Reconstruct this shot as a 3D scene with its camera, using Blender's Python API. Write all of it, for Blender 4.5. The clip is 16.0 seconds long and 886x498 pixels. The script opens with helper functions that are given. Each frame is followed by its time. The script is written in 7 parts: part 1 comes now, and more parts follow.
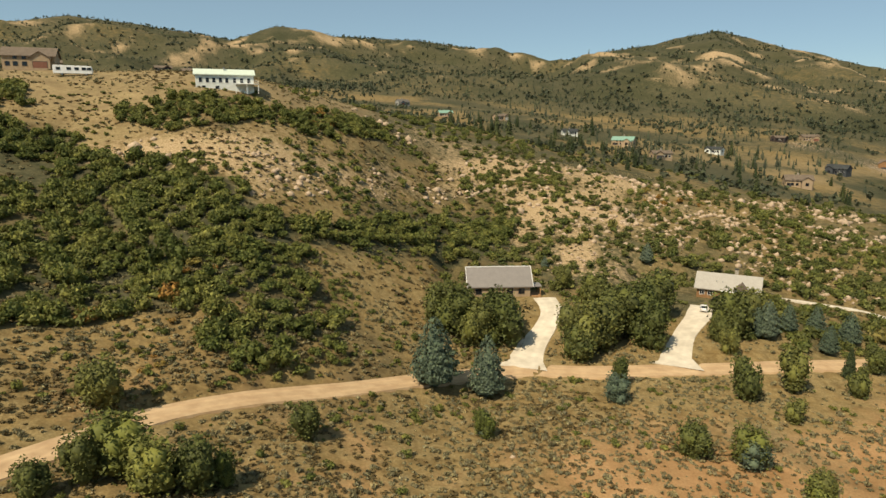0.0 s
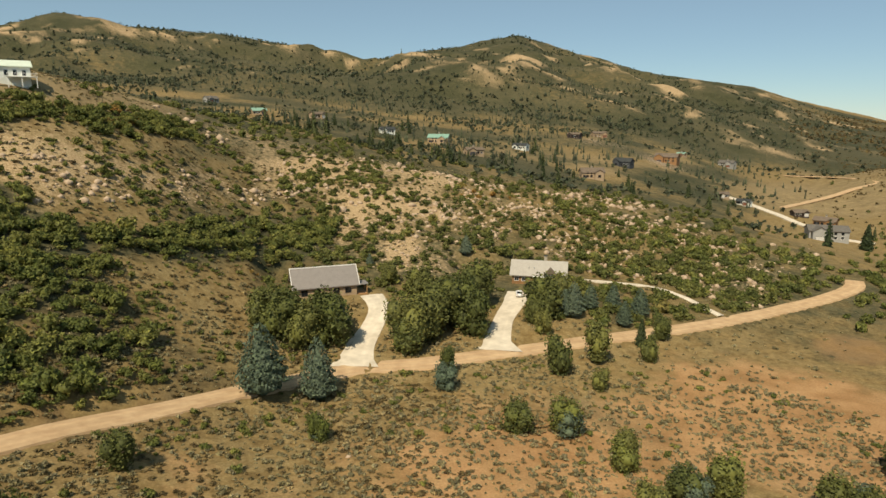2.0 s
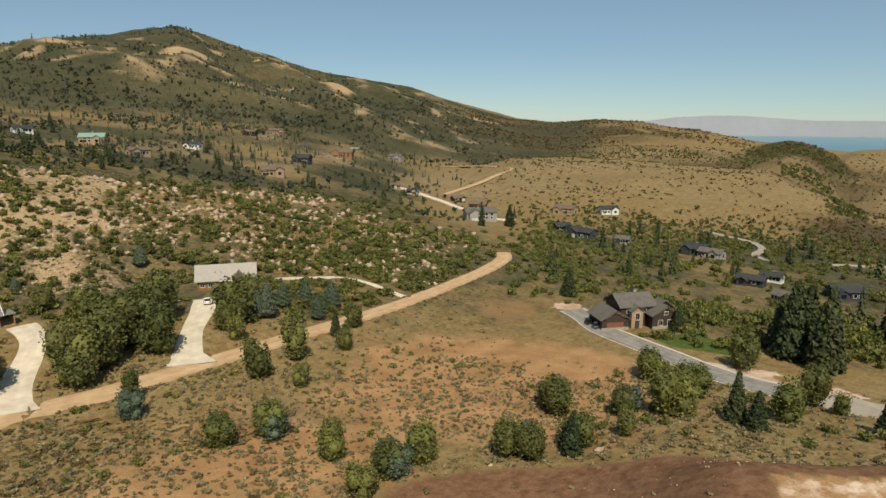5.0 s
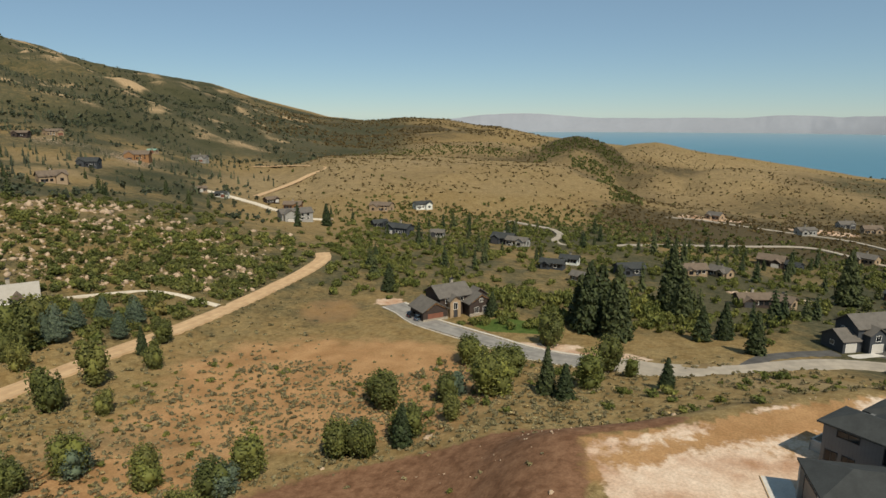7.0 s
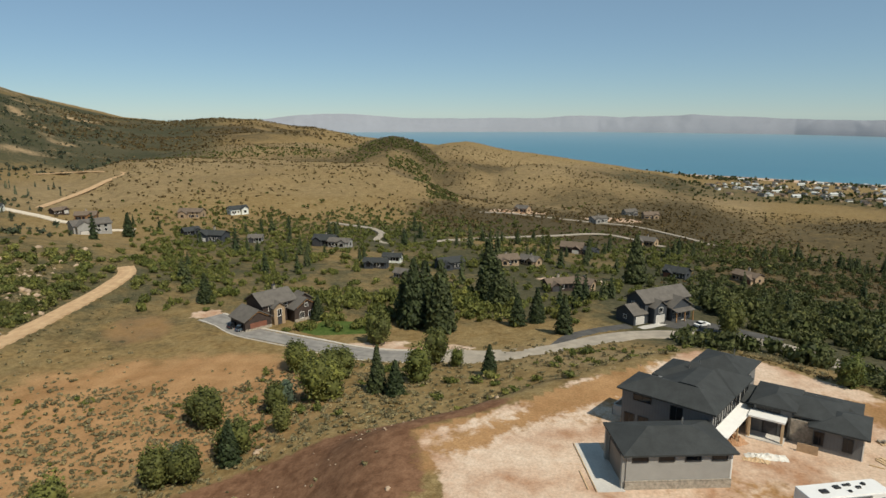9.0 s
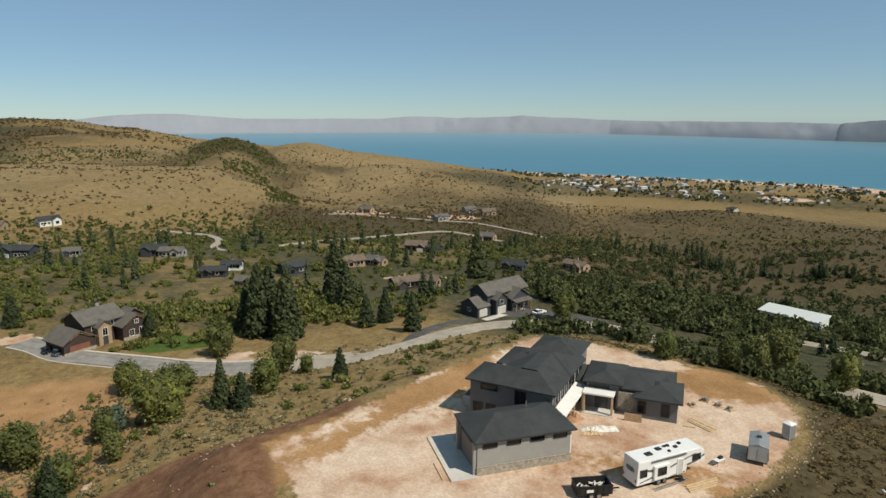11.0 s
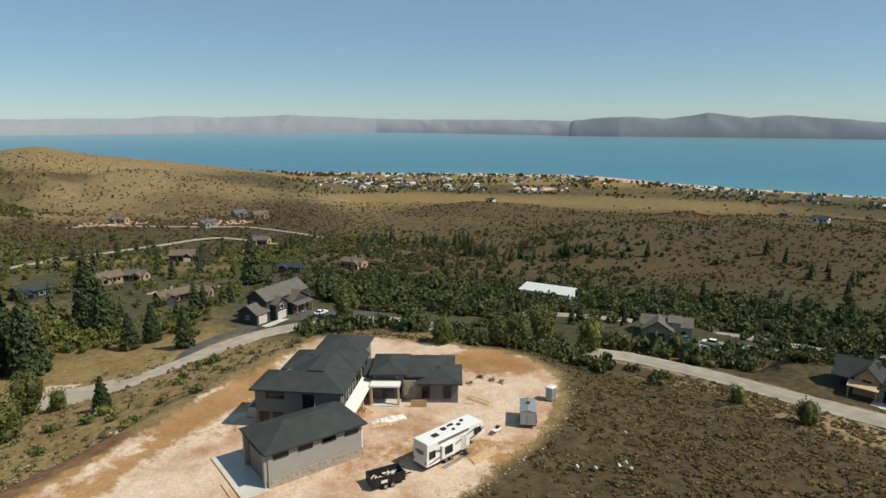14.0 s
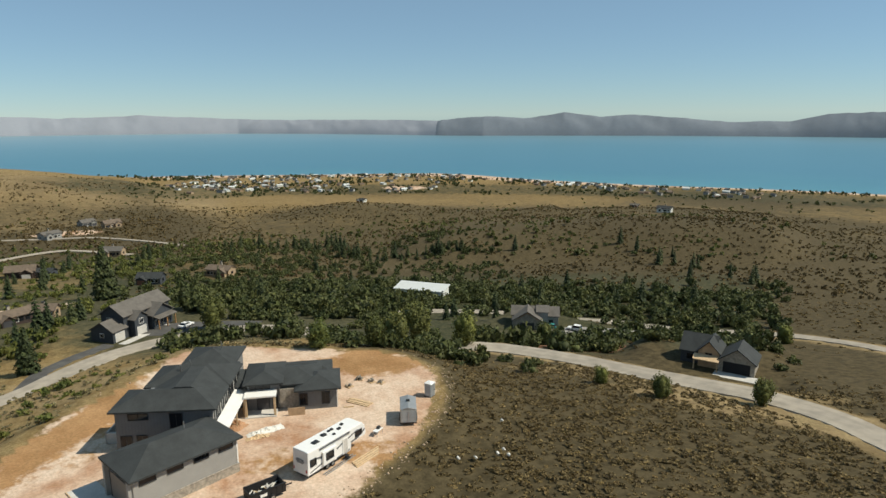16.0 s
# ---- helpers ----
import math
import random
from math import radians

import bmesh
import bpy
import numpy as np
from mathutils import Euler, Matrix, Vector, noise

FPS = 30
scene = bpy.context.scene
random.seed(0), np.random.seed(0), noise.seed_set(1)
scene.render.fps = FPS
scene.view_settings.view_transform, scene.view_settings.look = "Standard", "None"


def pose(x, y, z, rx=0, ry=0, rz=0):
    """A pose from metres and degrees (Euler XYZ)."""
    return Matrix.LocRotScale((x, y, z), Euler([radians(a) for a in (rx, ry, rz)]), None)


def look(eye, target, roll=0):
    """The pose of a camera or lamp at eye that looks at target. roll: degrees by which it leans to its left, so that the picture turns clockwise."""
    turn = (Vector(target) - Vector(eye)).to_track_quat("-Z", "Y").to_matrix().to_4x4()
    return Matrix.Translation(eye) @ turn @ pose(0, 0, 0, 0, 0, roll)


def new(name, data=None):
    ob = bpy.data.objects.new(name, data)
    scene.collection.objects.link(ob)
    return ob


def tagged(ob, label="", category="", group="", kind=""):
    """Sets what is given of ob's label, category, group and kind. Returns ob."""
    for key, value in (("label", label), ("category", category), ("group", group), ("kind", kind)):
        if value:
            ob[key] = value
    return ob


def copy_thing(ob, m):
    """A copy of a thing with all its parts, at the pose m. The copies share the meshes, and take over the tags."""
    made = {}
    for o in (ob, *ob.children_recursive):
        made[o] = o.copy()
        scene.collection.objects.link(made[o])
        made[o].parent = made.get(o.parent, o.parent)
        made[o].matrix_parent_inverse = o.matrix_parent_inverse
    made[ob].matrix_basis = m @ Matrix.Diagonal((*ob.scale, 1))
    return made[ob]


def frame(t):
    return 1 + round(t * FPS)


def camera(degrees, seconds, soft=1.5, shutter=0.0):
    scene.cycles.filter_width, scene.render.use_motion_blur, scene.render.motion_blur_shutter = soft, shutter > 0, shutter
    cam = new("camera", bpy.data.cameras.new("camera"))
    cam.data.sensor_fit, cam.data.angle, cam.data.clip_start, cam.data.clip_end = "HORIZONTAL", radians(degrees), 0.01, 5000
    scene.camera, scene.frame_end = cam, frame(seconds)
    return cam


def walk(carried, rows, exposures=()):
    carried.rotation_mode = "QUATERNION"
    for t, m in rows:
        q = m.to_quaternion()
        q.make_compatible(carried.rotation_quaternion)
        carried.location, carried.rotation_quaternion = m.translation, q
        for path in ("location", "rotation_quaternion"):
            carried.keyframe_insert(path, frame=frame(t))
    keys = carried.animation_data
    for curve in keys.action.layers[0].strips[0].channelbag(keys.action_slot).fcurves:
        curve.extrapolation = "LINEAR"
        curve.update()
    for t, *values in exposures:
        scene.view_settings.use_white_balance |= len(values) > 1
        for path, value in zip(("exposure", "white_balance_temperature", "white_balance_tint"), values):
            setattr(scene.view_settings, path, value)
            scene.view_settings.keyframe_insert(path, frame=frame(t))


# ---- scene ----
# the camera hovers at one place and turns to its right
EYE_Z = 40.0
cam = camera(69.46, 16.0)
TURN = (
    (0.0, 0.00, -11.25, -0.06),
    (0.5, -3.95, -11.28, -0.02),
    (1.0, -7.95, -11.31, -0.00),
    (1.5, -11.95, -11.37, 0.03),
    (2.0, -15.94, -11.40, -0.08),
    (2.5, -20.18, -11.45, -0.03),
    (3.0, -25.41, -11.47, -0.01),
    (3.5, -30.71, -11.52, 0.03),
    (4.0, -35.41, -11.57, -0.06),
    (6.5, -56.24, -11.76, 0.13),
    (7.0, -60.45, -11.80, 0.10),
    (7.5, -64.62, -11.83, 0.13),
    (8.0, -68.72, -11.80, 0.10),
    (8.5, -72.76, -11.80, 0.11),
    (9.0, -76.57, -11.80, 0.12),
    (11.5, -94.02, -11.76, -0.05),
    (12.0, -97.43, -11.79, -0.03),
    (12.5, -100.82, -11.82, -0.01),
    (13.0, -104.19, -11.84, 0.02),
    (13.5, -107.53, -11.87, 0.08),
    (14.0, -110.86, -11.86, 0.15),
    (14.5, -114.15, -11.87, 0.20),
    (15.0, -116.98, -11.89, 0.23),
    (15.5, -119.74, -11.91, 0.24),
    (16.0, -122.48, -11.91, 0.31),
)
walk(cam, [(t, pose(0, 0, EYE_Z, 90 + pitch, roll, yaw)) for t, yaw, pitch, roll in TURN],
     exposures=((0.0, 0.2, 7250, 8), (2.0, 0.13, 7150, 8), (4.0, 0.0, 6900, 8), (8.0, -0.1, 6500, 9), (12.0, -0.08, 6250, 8), (16.0, 0.06, 6300, 7)))

# ---- sky and sun ----
SUN_BEARING, SUN_HEIGHT = 218.0, 50.0
world = bpy.data.worlds.new("sky")
scene.world = world
world.use_nodes = True
sky = world.node_tree.nodes.new("ShaderNodeTexSky")
sky.sky_type, sky.sun_disc = "NISHITA", False
sky.sun_elevation, sky.sun_rotation = radians(SUN_HEIGHT), radians(SUN_BEARING)
sky.altitude, sky.air_density, sky.dust_density, sky.ozone_density = 1800, 1.0, 0.0, 3.5
world.node_tree.nodes["Background"].inputs[1].default_value = 0.072
haze = world.node_tree.nodes.new("ShaderNodeMix")
haze.data_type, haze.blend_type = "RGBA", "MULTIPLY"
haze.inputs[0].default_value, haze.inputs[7].default_value = 1.0, (0.88, 1.0, 1.08, 1)
veil = world.node_tree.nodes.new("ShaderNodeMix")
veil.data_type = "RGBA"
veil.inputs[0].default_value, veil.inputs[7].default_value = 0.3, (7.0, 8.5, 8.3, 1)
world.node_tree.links.new(sky.outputs[0], veil.inputs[6])
world.node_tree.links.new(veil.outputs[2], haze.inputs[6])
world.node_tree.links.new(haze.outputs[2], world.node_tree.nodes["Background"].inputs[0])
sun_data = bpy.data.lights.new("sun", "SUN")
sun_data.energy, sun_data.angle, sun_data.color = 5.0, radians(0.53), (1.0, 0.90, 0.74)
sun = new("sun", sun_data)
sun.matrix_world = look((math.sin(radians(SUN_BEARING)) * 300, math.cos(radians(SUN_BEARING)) * 300, 300 * math.tan(radians(SUN_HEIGHT))), (0, 0, 0))

# ---- the lie of the land ----
LAKE = -78.0


def at(bearing, dist):
    """Plan place by compass bearing from the middle of the place, and distance."""
    b = radians(bearing)
    return math.sin(b) * dist, math.cos(b) * dist


SECTIONS = {}


def section(bearing, *pairs):
    SECTIONS[bearing] = pairs


# cross sections of the hillside: distance, height
section(-50, (23, 0.9), (69, 2.1), (92, 0.9), (138, 19.3), (184, 35.4), (230, 51.5), (288, 58.4), (690, 65.3), (1039, 81.6))
section(-30, (23, -8.3), (57, -3.7), (80, -1.4), (98, -0.8), (124, 3.2), (150, 11.3), (184, 23.9), (213, 37.7), (241, 49.5), (276, 58.8), (322, 60.5), (575, 60.7), (1039, 102.3))
section(-18, (23, -9.4), (69, -6.0), (98, -4.3), (113, -0.2), (138, 11.3), (172, 27.4), (201, 42), (230, 58.3), (259, 61), (345, 57), (632, 57.2), (1039, 97.1))
section(-9, (23, -10), (74, -8.5), (112, -8), (130, -3), (155, 5), (190, 19), (225, 35), (262, 49), (300, 51), (345, 47), (560, 50), (760, 66), (1080, 100))
section(0, (23, -10.6), (78, -10.6), (129, -13.5), (144, -10.6), (172, -4.8), (201, 0.9), (230, 7.8), (270, 21.0), (301, 32), (330, 39), (345, 40), (430, 38), (632, 45.8), (889, 71.1), (1112, 107.7))
section(15, (23, -10.6), (78, -12.3), (136, -12.9), (155, -10.6), (190, -7.1), (218, 0.9), (259, 9.5), (293, 15.9), (345, 15.9), (483, 16.4), (552, 26.2), (845, 43.4), (1112, 82.5))
section(30, (23, -10.6), (83, -14.0), (121, -15.0), (161, -14.7), (207, -12.3), (247, -7.1), (293, -0.2), (328, 3.2), (391, -1.4), (552, 3.2), (746, 20.5), (968, 40.0), (1200, 67.0))
section(45, (23, -10.6), (86, -14.6), (115, -17.3), (172, -19.8), (230, -18.6), (276, -14.0), (310, -10.0), (356, -17.5), (437, -27.8), (518, -29.0), (690, -33), (900, -36), (1300, -20), (1700, 0), (2500, 25))
section(60, (23, -9.4), (80, -12.4), (99, -13.7), (144, -17.5), (184, -19.8), (253, -22.1), (379, -32.0), (506, -33.5), (598, -34), (777, -36), (930, -38), (1300, -36), (1600, -32), (2600, -20), (4000, -20))
section(64, (23, -5), (79, -7), (100, -8.5), (144, -17.5), (184, -20), (255, -23.5), (380, -32), (506, -36), (598, -37), (782, -38), (900, -40), (1300, -39), (1700, -36), (2600, -40), (3300, -60), (3800, -90))
section(68, (23, -5), (79, -6.5), (102, -9.8), (144, -17.5), (187, -20.5), (270, -26), (385, -34), (500, -39), (590, -41), (770, -43), (900, -44), (1050, -46), (1350, -50), (1700, -58), (2100, -68), (2600, -80), (3300, -95))
section(76, (23, -6), (78, -5.5), (104, -10.5), (144, -17.5), (190, -21), (288, -30), (391, -37), (483, -43), (575, -47), (760, -50), (950, -53), (1150, -58), (1300, -66), (1500, -82), (1900, -95))
section(90, (23, -2.5), (71, -2.5), (115, -6), (161, -16), (184, -18.4), (264, -29), (368, -40.5), (460, -50.8), (575, -57), (900, -66), (1050, -68), (1250, -71), (1480, -80), (1800, -95))
section(101, (23, -2.5), (71, -2.5), (124, -3.7), (172, -17.5), (230, -25.5), (345, -41.6), (460, -50.8), (644, -64), (820, -62), (950, -72), (1150, -75.5), (1400, -77.5), (1440, -78.2), (1700, -95))
section(114, (23, -3.7), (71, -2.5), (115, -3.7), (144, -11.7), (184, -19.8), (253, -32.4), (368, -48.5), (460, -56.6), (598, -62), (730, -65), (900, -69.5), (1100, -75), (1320, -77.5), (1352, -78.2), (1700, -95))
section(124, (23, -2.5), (67, -2.5), (94, -3.7), (121, -9.4), (172, -22.1), (264, -35.9), (345, -46.2), (483, -56.6), (644, -65.5), (800, -70), (1050, -75.3), (1350, -77.5), (1390, -78.2), (1700, -95))
section(141, (23, 3.2), (64, 0.4), (103, -4.8), (129, -10.6), (155, -17.5), (201, -26.7), (310, -38.2), (494, -49), (690, -65), (850, -71), (1000, -75), (1110, -77.5), (1142, -78.2), (1500, -95))
section(157, (23, 4.4), (69, 0.9), (98, -3.7), (172, -16), (264, -29), (460, -48.5), (745, -64.7), (900, -71), (1120, -77.5), (1154, -78.2), (1500, -95))
section(185, (23, 5.5), (115, 3.2), (345, -17), (800, -55), (1120, -77.5), (1154, -78.2), (1500, -95))
section(230, (23, 0.9), (115, 17.0), (345, 28.5), (797, 17.2), (1500, 10.0), (3000, 30.0))
section(275, (23, 0.9), (92, 11.3), (230, 51.5), (690, 97.5), (1500, 160.0), (3000, 240.0))

# height angle of the mountain crests along the bearings, and how far off they stand
CREST = ((-60, 6.0), (-38, 6.5), (-33, 6.95), (-29, 7.76), (-24, 7.35), (-17.5, 6.5), (-13.9, 7.74), (-9, 7.06), (-2, 6.8), (4, 6.0), (9.3, 4.9), (13.2, 5.68), (17.3, 6.23), (19.5, 6.7), (22.3, 7.09), (25, 6.3), (27.6, 5.4), (33, 3.9), (37.5, 3.2), (41.2, 2.6), (43.5, 1.8), (46, 1.1), (50.5, 0.0), (54.8, -0.3), (62, -0.4))
CREST_FAR = ((-60, 2300), (-20, 2000), (5, 2600), (9.3, 3000), (14, 2000), (22, 2300), (35, 3000), (50, 4200), (62, 4600))

N_B, N_R, R_MIN, R_MAX = 720, 240, 10.0, 5600.0


def make_table():
    dist = np.exp(np.linspace(np.log(R_MIN), np.log(R_MAX), N_R))
    keys = sorted(SECTIONS)
    lines = np.array([np.interp(np.log(dist), np.log([p[0] for p in SECTIONS[k]]), [p[1] for p in SECTIONS[k]]) for k in keys])
    ends = np.array([keys[-1] - 360] + keys + [keys[0] + 360], float)
    lines = np.vstack([lines[-1:], lines, lines[:1]])
    bear = (np.arange(N_B) + 0.5) * 360 / N_B - 90
    bear = np.where(bear > ends[-1], bear - 360, bear)
    hgt = np.array([[np.interp(b, ends, lines[:, j]) for j in range(N_R)] for b in bear])

    def smooth(a, sigma, axis):
        n = int(sigma * 3) + 1
        w = np.exp(-0.5 * (np.arange(-n, n + 1) / sigma) ** 2)
        w /= w.sum()
        if axis == 0:
            return sum(wk * np.roll(a, k, 0) for k, wk in zip(range(-n, n + 1), w))
        pad = np.pad(a, ((0, 0), (n, n)), mode="edge")
        return sum(wk * pad[:, n + k:n + k + a.shape[1]] for k, wk in zip(range(-n, n + 1), w))

    hgt = smooth(smooth(hgt, 7.0, 0), 2.2, 1)
    return dist, hgt


TABLE_R, TABLE = make_table()


def value_noise(x, y, seed=0):
    """Smooth noise from -1 to 1 on a lattice of one metre."""
    xi, yi = np.floor(x), np.floor(y)
    u, v = x - xi, y - yi
    u, v = u * u * (3 - 2 * u), v * v * (3 - 2 * v)

    def corner(i, j):
        h = np.sin((xi + i) * 127.1 + (yi + j) * 311.7 + seed * 74.7) * 43758.5453
        return (h - np.floor(h)) * 2 - 1

    return (corner(0, 0) * (1 - u) + corner(1, 0) * u) * (1 - v) + (corner(0, 1) * (1 - u) + corner(1, 1) * u) * v


def fractal(x, y, size, octaves=4, seed=0, ridged=False):
    total, amp, norm = 0, 1.0, 0
    for k in range(octaves):
        n = value_noise(x / size * 2 ** k + 17.3 * k, y / size * 2 ** k - 9.1 * k, seed + k)
        total = total + amp * ((1 - 2 * np.abs(n)) if ridged else n)
        norm += amp
        amp *= 0.5
    return total / norm


def step(a, b, x):
    t = np.clip((x - a) / (b - a), 0, 1)
    return t * t * (3 - 2 * t)


RIDGES = []


def ridge(front, back, soft, *tops):
    """A line of hills: fall towards the middle of the place, fall behind, roundness, then bearing, distance and height along the crest."""
    RIDGES.append((front, back, soft, np.array(tops, float)))


# the bare hill, the brushy rise behind it, the dark knoll, the hills down to the lake, and the ranges behind
ridge(0.075, 0.14, 90, (45.9, 900, -30), (48.3, 900, -20), (50.2, 900, -10.7), (53.5, 890, -9.3), (56.4, 880, -10.7), (60.4, 860, -13.6), (65.4, 830, -17.7), (69.4, 800, -21), (71.9, 770, -25), (73.5, 740, -30), (75.5, 690, -37), (77.5, 620, -43))
ridge(0.12, 0.12, 60, (54, 1150, -19.9), (57.9, 1150, -10.7), (61.4, 1150, -8), (65.4, 1150, -10), (68.4, 1150, -16.9))
ridge(0.2, 0.25, 30, (67.5, 1060, -15), (68.9, 1060, -6), (70.4, 1060, 2.8), (72.1, 1060, 7.4), (73.8, 1060, -1), (75.6, 1060, -19), (77.3, 1060, -41), (79.3, 1060, -72))
ridge(0.11, 0.2, 60, (74, 1250, -34), (75.3, 1250, -24), (76.7, 1250, -15.3), (78.6, 1250, -10.7), (80.1, 1250, -15.5), (82.4, 1250, -27.2), (85.6, 1250, -36), (89.4, 1250, -44), (93.1, 1250, -55.6), (96.9, 1250, -68), (99.1, 1250, -77))
ridge(0.08, 0.1, 80, (49.8, 1650, -22.5), (53.6, 1650, -16.5), (57.5, 1650, -7.3), (61.4, 1650, 3.7), (64.9, 1650, 0.8), (67.9, 1650, -14.6), (70.4, 1650, -31.4))
ridge(0.06, 0.08, 120, (50.8, 2500, 28), (53.6, 2500, 21.5), (57.5, 2500, 34), (60.5, 2500, 27.5), (63.4, 2500, 4), (65.4, 2500, -2.3), (67.9, 2500, -26), (68.9, 2500, -36))
ridge(0.13, 0.12, 60, (83, 980, -37), (85.7, 980, -36), (89.8, 980, -38), (94.4, 980, -50), (99.3, 980, -62), (104.3, 980, -69), (109.4, 980, -74.5), (113.4, 980, -81))
ridge(0.14, 0.1, 50, (103.2, 560, -62.5), (108.4, 600, -57), (113.4, 640, -55.5), (118.4, 650, -55.2), (123.3, 640, -58), (128, 620, -57.6), (132.4, 600, -54))
ridge(0.16, 0.12, 50, (118.6, 420, -50), (123.4, 430, -43.5), (130.3, 440, -40.4), (136.6, 450, -37), (142.5, 450, -33), (150, 450, -34))
PADS = []    # levelled ground: outline, height, width of the bank


def bearing_of(x, y):
    b = np.degrees(np.arctan2(x, y))
    return np.where(b < -90, b + 360, b)


def inside(x, y, ring):
    """Signed distance to a closed outline, negative inside."""
    best = np.full(np.shape(x), 1e9)
    odd = np.zeros(np.shape(x), bool)
    for (x0, y0), (x1, y1) in zip(ring, ring[1:] + ring[:1]):
        ex, ey = x1 - x0, y1 - y0
        t = np.clip(((x - x0) * ex + (y - y0) * ey) / (ex * ex + ey * ey + 1e-9), 0, 1)
        best = np.minimum(best, np.hypot(x - x0 - t * ex, y - y0 - t * ey))
        cut = ((y0 > y) != (y1 > y)) & (x < (x1 - x0) * (y - y0) / (y1 - y0 + 1e-12) + x0)
        odd ^= cut
    return np.where(odd, -best, best)


ROADS = []   # centre line, its heights, width, box in plan


def along_line(x, y, line, heights):
    """Distance to a line in plan, and the line's height there."""
    best, high = np.full(x.shape, 1e9), np.zeros(x.shape)
    for k in range(len(line) - 1):
        (x0, y0), (x1, y1) = line[k], line[k + 1]
        ex, ey = x1 - x0, y1 - y0
        t = np.clip(((x - x0) * ex + (y - y0) * ey) / (ex * ex + ey * ey + 1e-9), 0, 1)
        d = np.hypot(x - x0 - t * ex, y - y0 - t * ey)
        closer = d < best
        best = np.where(closer, d, best)
        high = np.where(closer, heights[k] + t * (heights[k + 1] - heights[k]), high)
    return best, high


def spurs(x, y):
    """High on the mountains' spurs, low in the ravines between them."""
    return 0.65 * fractal(x, y, 520, 4, 3, True) + 0.35 * fractal(x, y, 210, 4, 8, True)


def land(x, y, sink=0.0):
    """Height of the ground, without its finest lumps."""
    x, y = np.atleast_1d(np.asarray(x, float)), np.atleast_1d(np.asarray(y, float))
    r, b = np.hypot(x, y) + 1e-6, bearing_of(x, y)
    fb = ((b + 90) / 360 * N_B - 0.5) % N_B
    fr = np.clip(np.log(r / R_MIN) / np.log(R_MAX / R_MIN) * (N_R - 1), 0, N_R - 1.001)
    i, j = np.floor(fb).astype(int), np.floor(fr).astype(int)
    u, v = fb - i, fr - j
    i1 = (i + 1) % N_B
    i = i % N_B
    z = (TABLE[i, j] * (1 - u) + TABLE[i1, j] * u) * (1 - v) + (TABLE[i, j + 1] * (1 - u) + TABLE[i1, j + 1] * u) * v
    for front, back, soft, tops in RIDGES:
        b0, b1 = tops[0, 0], tops[-1, 0]
        near = (b > b0 - 8) & (b < b1 + 8) & (r > 300)
        if near.any():
            bn, zn = b[near], z[near]
            d = r[near] - np.interp(bn, tops[:, 0], tops[:, 1])
            past = np.maximum(np.maximum(b0 - bn, bn - b1), 0)
            crest = np.interp(bn, tops[:, 0], tops[:, 2]) - 5.0 * past
            hill = crest - np.where(d < 0, front, back) * (np.sqrt(d * d + soft * soft) - soft)
            z[near] = 0.5 * (zn + hill + np.sqrt((zn - hill) ** 2 + 4.0)) - np.where(hill > zn - 3, 0.3, 0.0)
    # mountains
    far = np.interp(b, [p[0] for p in CREST_FAR], [p[1] for p in CREST_FAR])
    top = EYE_Z + far * np.tan(np.radians(np.interp(b, [p[0] for p in CREST], [p[1] for p in CREST])))
    rise = np.clip((r - 950) / (far - 950), 0, 1)
    m = step(58, 48, b) * step(-75, -60, b)
    spur = (spurs(x, y) - 0.2) * 260 * rise ** 0.8 * (1 - rise) ** 1.1 * np.clip((top - 40) / 200, 0.1, 1.2)
    high = z + (top - z) * rise ** 1.25 + spur
    high = np.where(r > far, top - (r - far) * 0.05, high)
    z = np.where(r > 900, z + (high - z) * m * step(900, 1100, r), z)
    # rolls and gullies
    z = z + (fractal(x, y, 190, 4, 15, True) - 0.25) * 7.0 * step(480, 700, r) * step(-72, -60, z) * step(1500, 1200, r) * step(40, 50, b)
    z = z + fractal(x, y, 90, 3, 11) * 2.2 * step(180, 500, r) * step(-68, -55, z)
    z = z + fractal(x, y, 23, 3, 5) * 0.7 * step(40, 120, r) * step(-68, -60, z)
    for ring, level, bank in PADS:
        d = inside(x, y, ring)
        z = level + (z - level) * step(0, bank, d)
    for line, heights, width, box in ROADS:
        near = (x > box[0]) & (x < box[1]) & (y > box[2]) & (y < box[3])
        if near.any():
            d, h = along_line(x[near], y[near], line, heights)
            k = step(width / 2 + 4.0, width / 2 + 0.2, d)
            z[near] = z[near] + (h - z[near]) * k - sink * step(width / 2 + 0.1, width / 2 - 0.6, d)
    return z


def drop_to(x, y):
    return float(land(np.array([x]), np.array([y]))[0])


def curve_through(points, spacing=3.0):
    """A smooth line through plan points, in even short steps."""
    p = [np.array(points[0]) * 2 - points[1], *map(np.array, points), np.array(points[-1]) * 2 - points[-2]]
    out = []
    for a, b, c, d in zip(p, p[1:], p[2:], p[3:]):
        n = max(1, int(np.hypot(*(c - b)) / spacing))
        for t in np.arange(n) / n:
            out.append(0.5 * (2 * b + (c - a) * t + (2 * a - 5 * b + 4 * c - d) * t * t + (3 * b - 3 * c + d - a) * t ** 3))
    out.append(np.array(points[-1], float))
    return [(float(q[0]), float(q[1])) for q in out]


